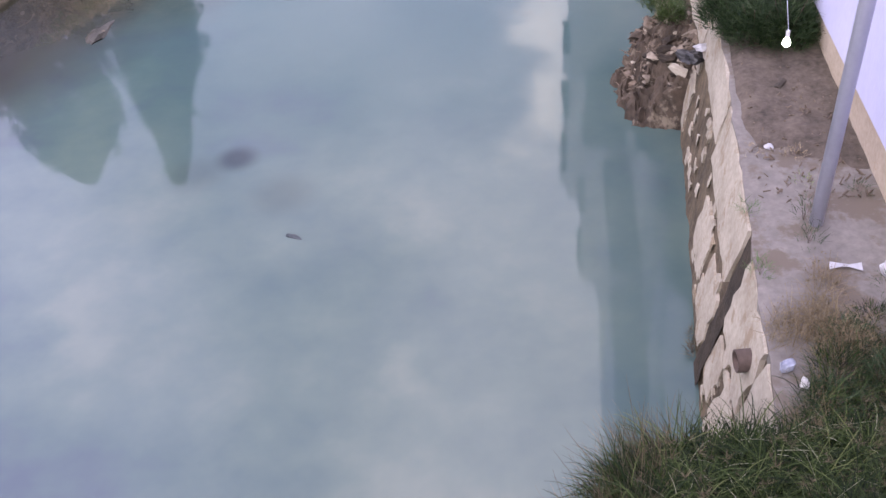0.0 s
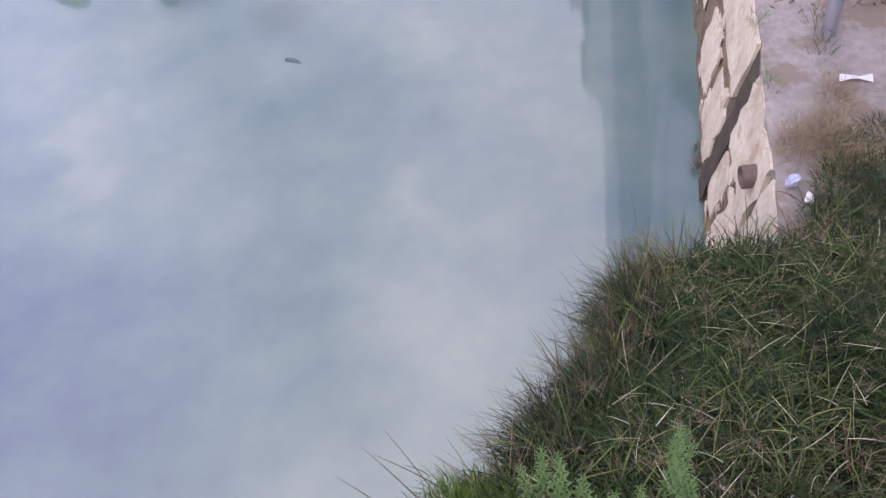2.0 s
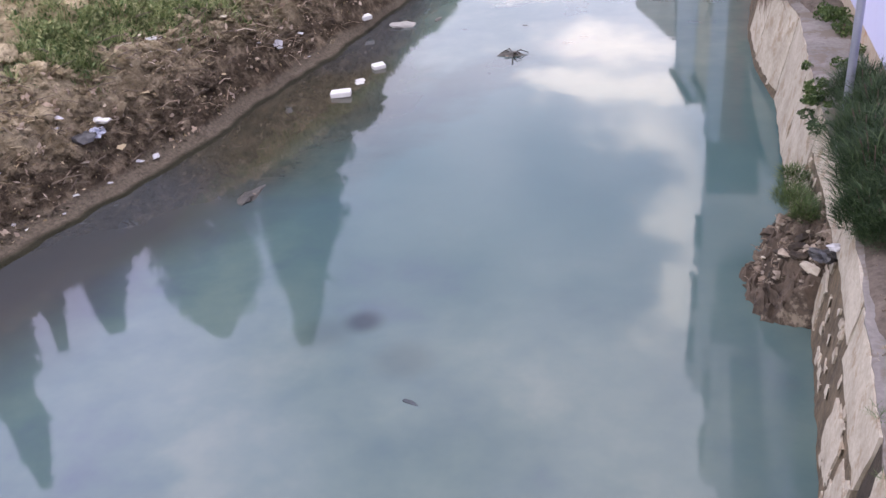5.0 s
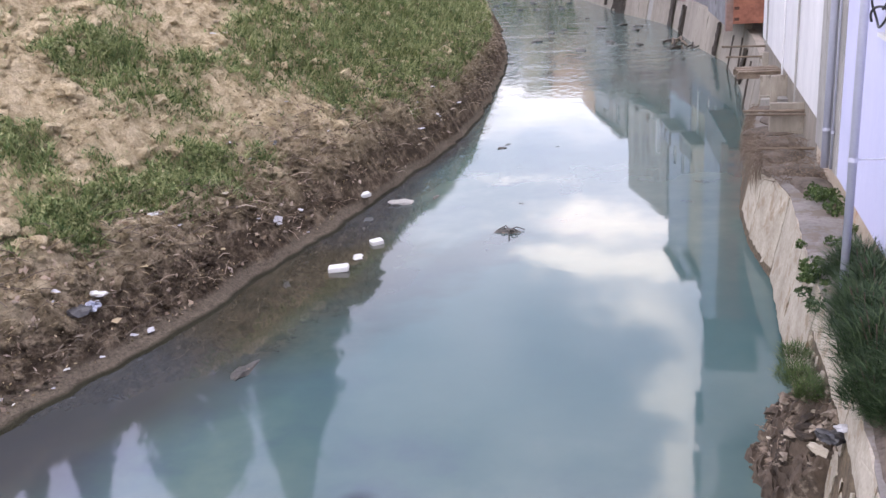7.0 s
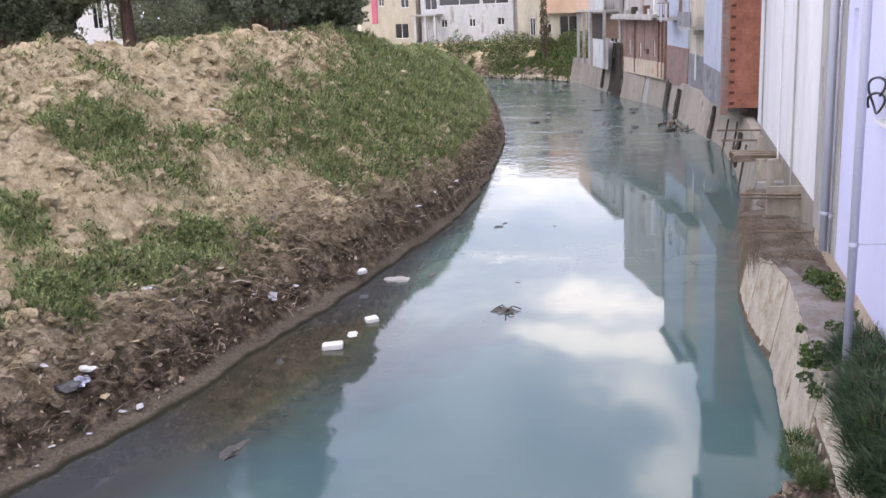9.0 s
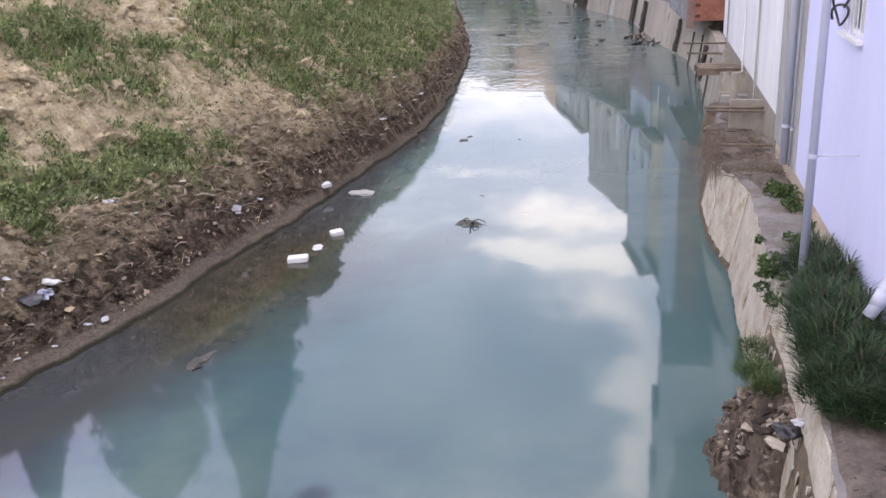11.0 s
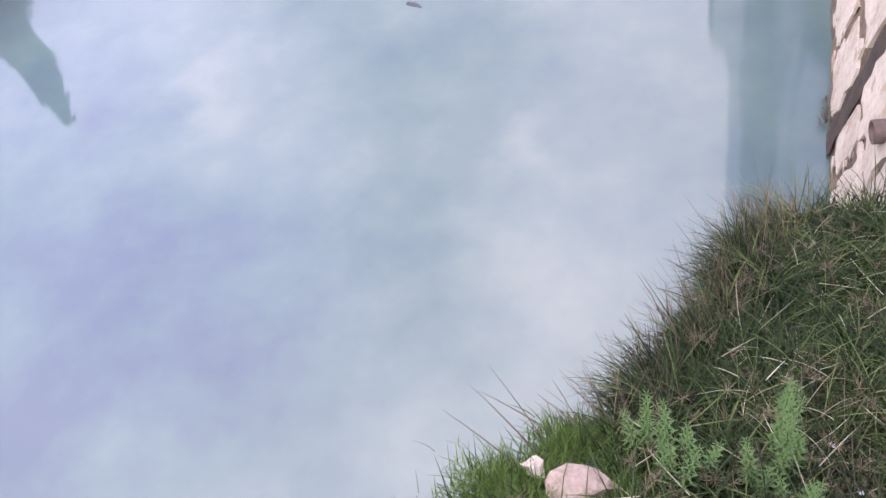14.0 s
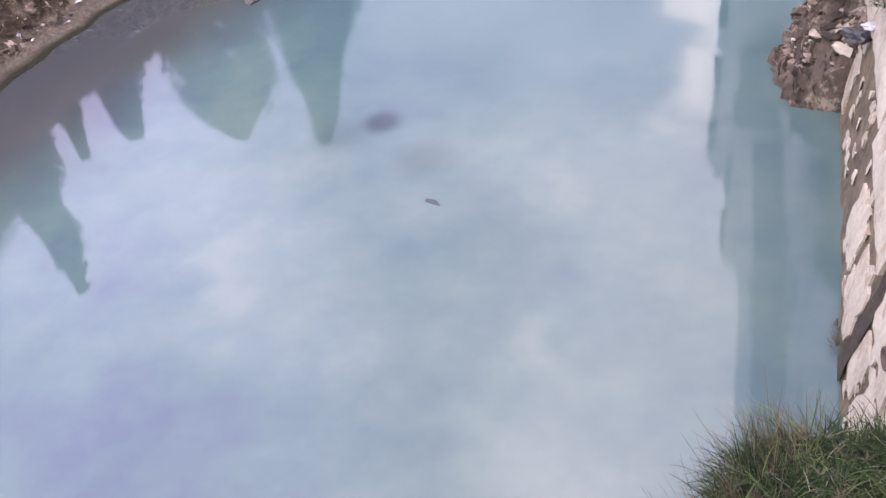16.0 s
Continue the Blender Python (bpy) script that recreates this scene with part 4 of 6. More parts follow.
brick_house, bblock, binv = facade_building("brick_house", "bare red hollow-brick house with toothed corner", (11.5, 46.0), (5.95, 46.0), 10, 2.9, 14.6, M_BRICK, [], roof=0.3)
span_b = 5.55
z = 3.05
k = 0
while z < 12.8:
    if k % 2 == 0:
        # dark blocks on the face stand in for the shaded hollow brick ends
        part("brick", bblock(span_b - 0.26, span_b - 0.05, 0.0, 0.03, z, z + 0.13), M_BRICK_HOLE_SHADE, brick_house)
    z += 0.24
    k += 1
part("corner_post", bblock(span_b + 0.003, span_b + 0.3, -0.45, 0.02, 2.6, 14.5), M_PINK, brick_house, "pale pink rendered corner post")

part("side_wall", bblock(span_b + 0.003, span_b + 0.06, -9.9, -0.46, 4.35, 14.5), M_PALE_BLUE, brick_house, "pale blue plastered side")
part("side_base", bblock(span_b + 0.003, span_b + 0.06, -9.9, -0.46, 2.6, 4.346), M_GREY_BAND, brick_house, "grey plastered base")

cream, cblock, cinv = facade_building("cream_house", "cream house with grey plastered base above the canal wall", (6.95, 56.1), (6.05, 66.0), 9, 4.35, 14.8, M_CREAM,
                                      [(1.2, 5.0, 0.5, 0.6), (2.3, 5.0, 0.5, 0.6), (3.4, 5.0, 0.5, 0.6), (1.4, 8.2, 1.2, 1.3), (5.4, 8.2, 1.2, 1.3)])
part("base_wall", cblock(0, 9.9, -0.5, 0.03, 2.0, 4.345), M_GREY_BAND, cream, "grey plastered base")
part("corner_wall", cblock(-0.9, -0.003, -1.0, 0.12, 4.2, 14.8), M_PALE_BLUE, cream, "pale blue painted strip")
part("balcony", cblock(4.4, 8.6, 0.031, 1.0, 5.95, 6.12), M_CONCRETE, cream)
part("balcony_front", cblock(4.4, 8.6, 0.94, 1.0, 6.12, 7.0), M_GREY_BAND, cream)
for k, u in enumerate((0.9, 2.9, 6.2)):
    part("drain_pipe", tube([cinv @ Vector((6.75 - 0.09 * u - 0.1, 56.1 + u, z)) for z in (2.9, 5.6)], 0.05, 7), M_FRAME, cream)

blue, ublock, uinv = facade_building("pale_blue_house", "pale blue house with a laundry balcony", (6.0, 66.2), (5.15, 73.0), 9, 4.6, 16.8, M_PALE_BLUE,
                                     [(1.5, 8.4, 1.1, 1.3), (4.2, 8.4, 1.1, 1.3)])
part("base_wall", ublock(0, 6.85, -0.5, 0.02, 2.0, 4.595), M_PINK, blue, "pink worn base wall")
part("balcony", ublock(1.0, 5.0, 0.021, 1.1, 6.4, 6.6), M_CONCRETE, blue)

part("balcony_rail", ublock(1.0, 5.0, 1.05, 1.1, 7.5, 7.56), M_RUST, blue)
for k in range(14):
    part("baluster", ublock(1.02 + k * 0.3, 1.06 + k * 0.3, 1.055, 1.095, 6.6, 7.5), M_RUST, blue)
for u, w, h in ((1.3, 0.7, 1.0), (2.2, 0.5, 0.7), (3.0, 0.8, 1.2), (4.1, 0.6, 0.8)):
    part("laundry", ublock(u, u + w, 1.11, 1.14, 7.5 - h, 7.5), M_CLOTH, blue, "hanging washed clothes")
# a thin dark sheet paints in the shade of the balcony opening
part("dark_door", ublock(2.0, 3.0, 0.003, 0.02, 6.62, 8.3), M_RUST, blue, "dark sheet for the shaded balcony opening")

pink, kblock, kinv = facade_building("pink_brick_house", "low worn pink brick house on the canal wall", (5.0, 73.4), (2.3, 83.6), 8, 2.1, 6.5, M_PINK,
                                     [(2.2, 3.6, 0.35, 1.2), (5.5, 3.5, 0.5, 1.0), (8.3, 3.6, 0.5, 1.1)], roof=0.9)
part("upper_wall", kblock(0.4, 10.4, -6, -0.1, 6.76, 14.8), M_DIRTY, pink, "cream upper storey")
part("balcony_post", kblock(0.1, 0.35, 0.5, 0.75, 6.76, 9.4), M_FRAME, pink)

for u in (0.3, 1.1, 6.9):
    part("rain_pipe", kblock(u, u + 0.14, 0.003, 0.12, 2.2, 6.4), M_RUST, pink, "dark vertical strip on the brick")
part("eave", kblock(0.0, 10.4, 0.91, 1.06, 6.36, 6.58), M_DIRTY, pink)
part("plinth", kblock(0.0, 10.4, 0.003, 0.08, 2.1, 3.3), M_PLINTH, pink, "beige rendered plinth")
# thin dark sheets on the face, coloured as the shade inside hole and slots
part("wall_hole", kblock(3.6, 4.25, 0.003, 0.03, 3.75, 4.15), M_WET_MUD, pink, "dark sheet for a shaded hole broken in the brick")
for u, w, z0, z1 in ((1.8, 0.16, 4.3, 5.6), (4.6, 0.14, 3.9, 6.2), (7.6, 0.2, 4.2, 5.4), (9.3, 0.16, 3.4, 6.2)):
    part("wall_slot", kblock(u, u + w, 0.003, 0.025, z0, z1), M_RUST, pink, "dark sheet for a shaded slot in the brick")
for u, w, h, m in ((1.4, 0.5, 0.55, M_OFFWHITE), (2.6, 0.35, 0.8, M_RUST), (4.0, 0.6, 0.4, M_OFFWHITE), (5.6, 0.3, 0.7, M_DARK_WOOD), (7.2, 0.7, 0.5, M_CONCRETE)):
    crate = part("crate", kblock(u, u + w, 0.25, 0.7, 6.584, 6.58 + h), m)
    crate.location = pink.location
    tagged(crate, "odd crate stored on the roof edge of the brick house", "box", "crates on the roof edge")

grey_mid, gblock, ginv = facade_building("balcony_house", "white and tan house with dark open ground floor", (2.1, 84.2), (-0.6, 97.5), 9, 2.2, 10.4, M_DIRTY,
                                         [(1.0, 4.3, 3.2, 2.1), (6.0, 4.3, 3.0, 2.1), (1.5, 8.2, 1.6, 1.6), (7.0, 8.2, 1.6, 1.6)])
part("balcony", gblock(0.5, 12.5, 0.003, 1.3, 6.9, 7.1), M_CONCRETE, grey_mid)
part("balcony_front", gblock(0.5, 6.5, 1.2, 1.3, 7.1, 8.2), M_OFFWHITE, grey_mid)
part("balcony_front", gblock(6.6, 12.5, 1.2, 1.3, 7.1, 9.6), M_TAN, grey_mid, "tan boarded balcony front")
part("yard_wall", gblock(0.4, 6.2, 0.9, 1.05, 2.2, 4.6), M_OFFWHITE, grey_mid, "stained low white yard wall")
# flat dark sheets put the shade of the open ground floor into colour
part("dark_shutter", gblock(0.5, 6.0, 0.003, 0.04, 4.65, 6.7), M_RUST, grey_mid, "dark sheet for the shaded open store behind the yard wall")
part("dark_shutter", gblock(7.0, 12.2, 0.003, 0.04, 2.4, 6.7), M_DARK_WOOD, grey_mid, "dark sheet for the shaded open store under the balcony")
for u in (0.5, 6.3, 9.4, 12.3):
    part("balcony_post", gblock(u, u + 0.22, 1.06, 1.28, 2.3, 6.9), M_DIRTY, grey_mid)

tan, tblock, tinv = facade_building("tan_house", "tan painted house with overhanging upper floor", (-0.9, 110.0), (-8.6, 113.5), 10, 3.4, 11.2, M_CREAM,
                                    [(6.2, 4.3, 0.7, 2.0), (4.2, 4.6, 1.0, 1.0), (1.0, 4.2, 2.2, 2.2), (1.2, 8.5, 1.3, 1.5), (5.5, 8.5, 1.0, 1.5)])
part("upper_wall", tblock(0.0, 4.6, 0.003, 1.3, 6.7, 11.2), M_TAN, tan, "tan overhanging upper floor")

far_white, fblock, finv = facade_building("long_white_house", "long white house with big dark windows", (-9.5, 119.0), (-21.5, 124.0), 10, 3.6, 11.2, M_OFFWHITE,
                                          [(1.2, 5.5, 1.0, 0.9), (5.2, 5.4, 0.9, 1.0), (9.2, 5.4, 0.9, 1.0), (0.6, 8.0, 3.6, 2.7), (4.5, 8.0, 5.8, 2.7), (10.6, 7.6, 1.8, 1.6)])
part("terrace", fblock(9.8, 13.6, 0.003, 1.6, 6.9, 7.1), M_CONCRETE, far_white)
for u in (10.0, 11.4, 12.9):
    part("terrace_post", fblock(u, u + 0.3, 1.2, 1.5, 3.5, 6.9), M_OFFWHITE, far_white)
rose, rblock, rinv = facade_building("rose_house", "cream house with a rose painted strip", (-22.2, 124.6), (-30.0, 127.0), 10, 3.6, 10.6, M_CREAM,
                                     [(1.0, 8.0, 1.2, 1.8), (4.6, 8.3, 0.8, 1.0), (1.2, 4.2, 2.0, 1.9)])
part("painted_strip", rblock(5.6, 6.4, 0.003, 0.12, 6.2, 10.6), M_ROSE, rose, "rose painted strip")


def polar(az, dist, z=0.0):
    return Vector((dist * math.sin(radians(az)), dist * math.cos(radians(az)), z))


a, b = polar(-25.4, 92), polar(-30.2, 90)
facade_building("white_hall", "white hall with tall narrow windows behind the trees", (a.x, a.y), (b.x, b.y), 10, 6.0, 17.0, M_WHITE,
                                     [(1.0, 7.4, 0.9, 2.6), (3.2, 7.4, 0.9, 2.6), (5.4, 7.4, 0.9, 2.6)])


# ---------------------------------------------------------------- trees behind the left bank
def tree(name, label, at, height, width, shape, rng, leaf=0.3, count=5000, limewash=False, bare=0.12, material=None):
    """A tapered trunk with limbs, and a crown of many small leaves with an uneven outline."""
    t = thing(name, label, "tree", at)
    bend = [Vector((0.15 * rng.normal() * f, 0.15 * rng.normal() * f, height * 0.8 * f - 0.6 * (f == 0))) for f in (0, 0.2, 0.45, 0.7, 1)]
    part("trunk", tube(bend, 0.02 * height + 0.05, 9, True, 0.15), M_BARK, t, smooth=True)
    if limewash:
        part("limewash", tube([(0, 0, -0.2), (0, 0, 1.25)], 0.02 * height + 0.075, 10), M_LIME, t, "white limewashed base")
    for k in range(7):
        f = rng.uniform(bare + 0.05, 0.75)
        ang = rng.uniform(0, 6.28)
        r = width * 0.35
        c = Vector((0, 0, height * f))
        part("limb", tube([c, c + Vector((math.cos(ang) * r * 0.5, math.sin(ang) * r * 0.5, 0.25 * r)),
                           c + Vector((math.cos(ang) * r, math.sin(ang) * r, 0.8 * r))], 0.006 * height + 0.02, 5, True, 0.3), M_BARK, t)
    az_near = shape in ("column", "cone")
    f = rng.uniform(0, 1, count)
    if shape == "cypress":
        prof = np.interp(f, [0, 0.1, 0.35, 0.55, 0.8, 1], [0.8, 1.0, 1.0, 0.8, 0.5, 0.2])
    elif shape == "column":
        prof = np.interp(f, [0, 0.1, 0.4, 0.6, 0.75, 0.85, 0.95, 1], [0.95, 1.0, 0.9, 0.64, 0.44, 0.28, 0.24, 0.17])
    elif shape == "cone":
        prof = np.interp(f, [0, 0.1, 0.4, 0.6, 0.8, 0.93, 1], [0.75, 0.95, 1.0, 0.9, 0.62, 0.3, 0.1])
    else:
        prof = np.sqrt(np.clip(1 - (2 * f - 1) ** 2, 0, 1))
    ang = rng.uniform(0, 2 * np.pi, count)
    wob = np.array([noise.noise(Vector((math.cos(q) * 1.6, math.sin(q) * 1.6, z * 6 + at[0]))) for q, z in zip(ang, f)])
    wob2 = np.array([noise.noise(Vector((math.cos(q) * 4, math.sin(q) * 4, z * 16 + at[1]))) for q, z in zip(ang, f)])
    rad = width * 0.5 * prof * (1 + (0.35 if az_near else 0.5) * wob + (0.4 if az_near else 0.35) * wob2) * rng.uniform(0.25, 1, count) ** 0.45
    if shape != "round":
        rad *= 0.78 + 0.34 * np.abs(np.sin(f * 0.55 * height + 1.3 * np.cos(ang + at[1])))
    c = np.stack([rad * np.cos(ang), rad * np.sin(ang), height * (bare + (1 - bare) * f)], 1)
    c[:, 0] -= (1.4 if shape == "column" else 0.0) * f ** 1.3
    part("crown", leaves(c, leaf, rng, 1.9, 0.5), material or M_CROWN, t)
    return t


rng_t = np.random.default_rng(11)
GROUND_TREES = 6.0
CYP = "tall dark green cypress behind the bank"
BRO = "dark green broad-crowned tree behind the bank"
for az, dist, top, width, shape, lime in (
        (-19.1, 45, 21.8, 4.7, "column", False), (-26.1, 45, 20.0, 5.9, "cone", False), (-32.6, 46, 18.8, 3.7, "cypress", False),
        (-36.0, 44, 17.9, 1.7, "cypress", False), (-39.6, 36, 19.2, 2.3, "cypress", False), (-42.6, 38, 16.0, 4.5, "cone", False),
        (-46.0, 40, 19.0, 6.0, "round", False), (-18.35, 45, 11.6, 3.0, "round", True), (-17.75, 45.5, 11.4, 3.0, "round", True),
        (-15.3, 52, 12.3, 4.0, "cone", False),
        (-23.4, 60, 15.5, 6.5, "round", False), (-33.8, 58, 15.0, 8.0, "round", False), (-29.8, 52, 13.4, 3.4, "round", False),
        (-38.0, 52, 14.0, 7.0, "round", False), (-16.4, 66, 13.0, 6.5, "round", False), (-20.0, 66, 14.5, 7.0, "round", False),
        (-25.0, 64, 14.0, 5.0, "cone", False)):
    at = polar(az, dist, GROUND_TREES)
    cyp = shape in ("cypress", "column")
    tree("cypress" if cyp else "tree", CYP if cyp else (BRO if not lime else "pine with limewashed trunk base behind the bank"), at, top - GROUND_TREES, width, shape, rng_t,
         0.13, (34000 if shape in ("column", "cone") else 22000) if dist < 56 else 12000, lime, 0.5 if lime else (0.2 if az in (-26.1, -29.8, -33.8, -23.4, -20.0, -15.3) else 0.11), M_CYPRESS if cyp else M_CROWN)


def thicket(name, label, spots, size, rng, material, leaf, per):
    t = thing(name, label, "shrub", spots[0])
    cs = []
    for s in spots:
        n = rng.normal(size=(per, 3))
        n /= np.linalg.norm(n, axis=1)[:, None]
        r = size * rng.uniform(0.3, 1, (per, 1)) ** 0.5 * (1 + 0.35 * np.array([noise.noise(Vector(q) * 2 + Vector(s)) for q in n])[:, None])
        c = n * r * np.array([1, 1, 0.75]) + (np.array(s) - np.array(spots[0]))
        cs.append(c)
    part("foliage", leaves(np.concatenate(cs), leaf, rng, 1.8, 0.4), material, t)
    part("stem", tube([(0, 0, -size * 0.8), (0.05, 0.03, size * 0.4)], 0.05, 6, True, 0.4), M_BARK, t)
    return t


# low dark brush under and behind the trees
rng_u = np.random.default_rng(77)
for az, dist, z, size in ((-15.2, 55, 6.9, 1.0), (-16.3, 57, 7.4, 1.4), (-17.2, 60, 7.6, 1.7), (-19.0, 54, 7.6, 1.5), (-20.6, 57, 8.2, 1.9), (-22.2, 52, 7.8, 1.7), (-23.8, 56, 8.3, 2.0),
                          (-24.9, 53, 7.2, 1.2), (-30.9, 50, 7.5, 1.6), (-32.4, 56, 8.2, 2.0), (-34.6, 52, 7.9, 1.9), (-36.8, 50, 7.7, 1.8), (-38.6, 56, 8.2, 2.1), (-41.0, 50, 7.8, 2.0)):
    c = polar(az, dist, z)
    side = polar(az + 0.9, dist + 2.0, z - 0.3)
    thicket("brush", "low dark green brush under the trees", (c, side), size, rng_u, M_CROWN, 0.11, 2300)


# undergrowth at the canal's far end
rng_s = np.random.default_rng(21)
scrub_c = []
while len(scrub_c) < 42000:
    y = rng_s.uniform(97, 121)
    e = rng_s.uniform(0.0, 9.0)
    x = along(WALL, y) + 0.1 + e
    if x > 1.0 or x < -26:
        continue
    top = 1.5 * (0.5 + 1.1 * noise.noise(Vector((x * 0.35, y * 0.3, 2.2))) + 0.7 * noise.noise(Vector((x * 1.1, y * 1.1, 5)))) * min(1, 0.3 + e / 3)
    if top < 0.1:
        continue
    scrub_c.append((x, y, 0.2 + 3.4 * min(e / 9.0, 1) + top * rng_s.uniform(0.0, 1)))
scrub_c = np.array(scrub_c)
tagged(part("far_scrub", leaves(scrub_c[:17000], 0.1, rng_s, 2.6, 0.9), M_TUFT), "rank green scrub on the far canal bank", "scrub", kind="stuff")
tagged(part("pale_scrub", leaves(scrub_c[17000:24000], 0.1, rng_s, 3.4, 1.4), M_DRYWEED), "pale grass heads in the far scrub", "scrub", kind="stuff")
tagged(part("dark_scrub", leaves(scrub_c[24000:], 0.11, rng_s, 2.2, 0.6), M_WEED), "dark green bramble in the far scrub", "scrub", kind="stuff")
t_far = np.stack([rng_s.uniform(-16, 0.5, 500), np.zeros(500), np.zeros(500)], 1)
t_far[:, 1] = [np.interp(-x, [1.3, 4.9, 12.9, 25], [98.6, 103.6, 111, 116]) + rng_s.uniform(-0.2, 1.0) for x in t_far[:, 0]]
t_far[:, 2] = 0.1 + rng_s.uniform(0, 0.35, 500)
tagged(part("far_debris", leaves(t_far, 0.3, rng_s, 2.0, 0.1), M_PLINTH), "pale sticks and rubbish at the far waterline", "debris", kind="stuff")
tree("withered_tree", "slim withered tree by the far canal corner", (-5.3, 107.5, 2.0), 8.0, 1.0, "cypress", rng_s, 0.16, 1100, False, 0.1, M_SEED)


# leaning props along the far canal wall, and planks washed against its foot
rng_p = random.Random(14)
for y in (41.0, 47.5, 52.0, 66.5):
    x = wall_x(y)
    lean = rng_p.uniform(0.5, 1.6)
    pr = part("leaning_prop", tube([(x - 0.35, y - lean * 0.7, -0.4), (x + 0.1, y + 0.2, 1.8 + rng_p.uniform(-0.3, 0.3))], 0.045, 7), M_DARK_WOOD)
    tagged(pr, "dark wooden prop leaning on the canal wall", "post", "props along the far wall")
# sludge and dead creeper hanging down the wall below the drains
for y, width, top, foot in ((84.5, 2.1, 4.4, -0.2), (86.2, 0.5, 3.0, 0.2), (89.5, 0.35, 2.3, 0.3), (72.6, 1.1, 3.0, -0.2), (67.6, 0.5, 1.9, 0.0), (56.4, 0.3, 1.9, 0.1), (46.0, 0.2, 1.8, 0.3)):
    v_all, f_all = [], []
    for k in range(int(26 + 50 * width)):
        u = y + rng_p.gauss(0, 0.24) * width
        z0 = top - rng_p.random() ** 2 * 0.9 * top
        z1 = max(foot, z0 - rng_p.uniform(0.5, 1.0) * top)
        run = []
        for f in (0, 0.35, 0.7, 1):
            z = z0 + (z1 - z0) * f
            yy = u + (u - y) * 0.6 * f + rng_p.gauss(0, 0.04)
            run.append((wall_x(yy) + BATTER * min(z, 2.3) / LEDGE - 0.16 - rng_p.uniform(0, 0.1), yy, z))
        v, f = tube(run, rng_p.uniform(0.03, 0.075), 5, True, 0.7)
        f_all += [tuple(i + len(v_all) for i in q) for q in f]
        v_all += v
    tagged(part("hanging_creeper", (v_all, f_all), M_DARK_WOOD), "dark dead creeper and sludge hanging down the canal wall", "creeper", "creepers on the far wall", kind="stuff")
for k in range(16):
    y = 59.8 + rng_p.uniform(0, 4.8)
    x = wall_x(y) - rng_p.uniform(0.2, 1.5)
    L = rng_p.uniform(0.5, 1.5)
    a = rng_p.uniform(-0.6, 0.6) + 1.3
    e = Vector((math.cos(a), math.sin(a), rng_p.uniform(-0.1, 0.25))) * L
    s = part("drift_plank", tube([Vector((x, y, 0.06)) - e * 0.5, Vector((x, y, 0.1)) + e * 0.5], rng_p.uniform(0.04, 0.08), 5), M_DARK_WOOD if k % 3 else M_WOOD)
    tagged(s, "wet drift plank lodged at the wall's foot", "driftwood", "driftwood at the wall")


# ---------------------------------------------------------------- vegetation on the left bank
# centres and sizes of the grass clumps
CLUMPS = ((-13.6, 27.8, 0.9), (-13.7, 24.4, 0.7), (-12.9, 26.0, 1.0), (-12.0, 25.6, 1.0), (-12.6, 24.2, 0.8), (-11.9, 27.2, 0.7), (-10.8, 30.5, 0.9),
          (-9.5, 31.9, 1.0), (-9.0, 34.6, 1.1), (-7.8, 36.8, 1.2), (-7.5, 33.7, 1.0), (-8.7, 31.2, 0.9), (-10.9, 20.6, 0.8), (-10.3, 22.0, 1.0), (-9.7, 23.3, 1.1), (-9.2, 24.6, 0.9), (-11.5, 18.0, 0.8), (-12.9, 20.1, 0.7), (-12.0, 21.4, 0.4), (-11.7, 33.1, 0.6), (-14.8, 27.9, 0.5), (-11.4, 18.7, 0.6), (-10.4, 28.5, 0.6),
          (-10.5, 21.9, 0.8), (-9.9, 23.7, 0.9), (-11.4, 18.8, 0.8), (-8.2, 37.5, 1.6), (-7.6, 40.5, 2.4), (-7.8, 45.0, 3.0), (-8.5, 52.0, 3.2))


# the thickest tufts, low on the bank
TUFTS = ((-11.4, 18.4, 0.65), (-11.0, 19.6, 0.45), (-10.6, 21.2, 0.75), (-10.3, 22.3, 0.5), (-10.1, 23.4, 0.65), (-13.3, 20.2, 0.5), (-13.4, 25.3, 0.6), (-13.9, 23.9, 0.5))


def green_mask(x, y):
    """Where grass covers the bank: clumps, and a full cover on the further part."""
    v = -0.07 + max(0.9 * math.exp(-((x - a) ** 2 + ((y - b) * 0.8) ** 2) / (1.4 * s * s)) for a, b, s in CLUMPS)
    v += 0.42 * noise.noise(Vector((x * 0.42, y * 0.3, 7.7))) + 0.5 * noise.noise(Vector((x * 1.3, y * 1.1, 1.7))) + 0.35 * noise.noise(Vector((x * 3.1, y * 2.7, 4.7)))
    v += max(1.6 * math.exp(-((x - a) ** 2 * 1.6 + (y - b) ** 2) / (s * s)) for a, b, s in TUFTS)
    return v + float(np.interp(y, [12, 30, 38, 46, 60], [-0.06, 0.03, 0.1, 0.28, 0.45]))


rng_g = np.random.default_rng(31)
GREEN_N = 190000
green, dry = [], []
while len(green) < GREEN_N or len(dry) < 26000:
    y = 12 + 78 * rng_g.uniform() ** 1.35
    w = along(CREST_W, y)
    d = rng_g.uniform(0.9, w + 5)
    x = toe_x(y) - d
    m = green_mask(x, y)
    edge = float(np.interp(y, [18, 26, 34], [2.2, 1.7, 1.2]))
    if d < edge:
        m -= 0.5 * (edge - d)
    elif y > 26 and d < 5.5:
        m += float(np.interp(y, [26, 32], [0.0, 0.28]))
    if len(green) < GREEN_N and rng_g.uniform() < 0.9 * max(0, min(1, (m + 0.02) * 1.0)):
        green.append((x, y, bank_z(d, y) - 0.02, max(0.0, min(1.0, m))))
    elif (m <= 0.7 or y > 27) and len(dry) < 26000:
        dry.append((x, y, bank_z(d, y) - 0.02))
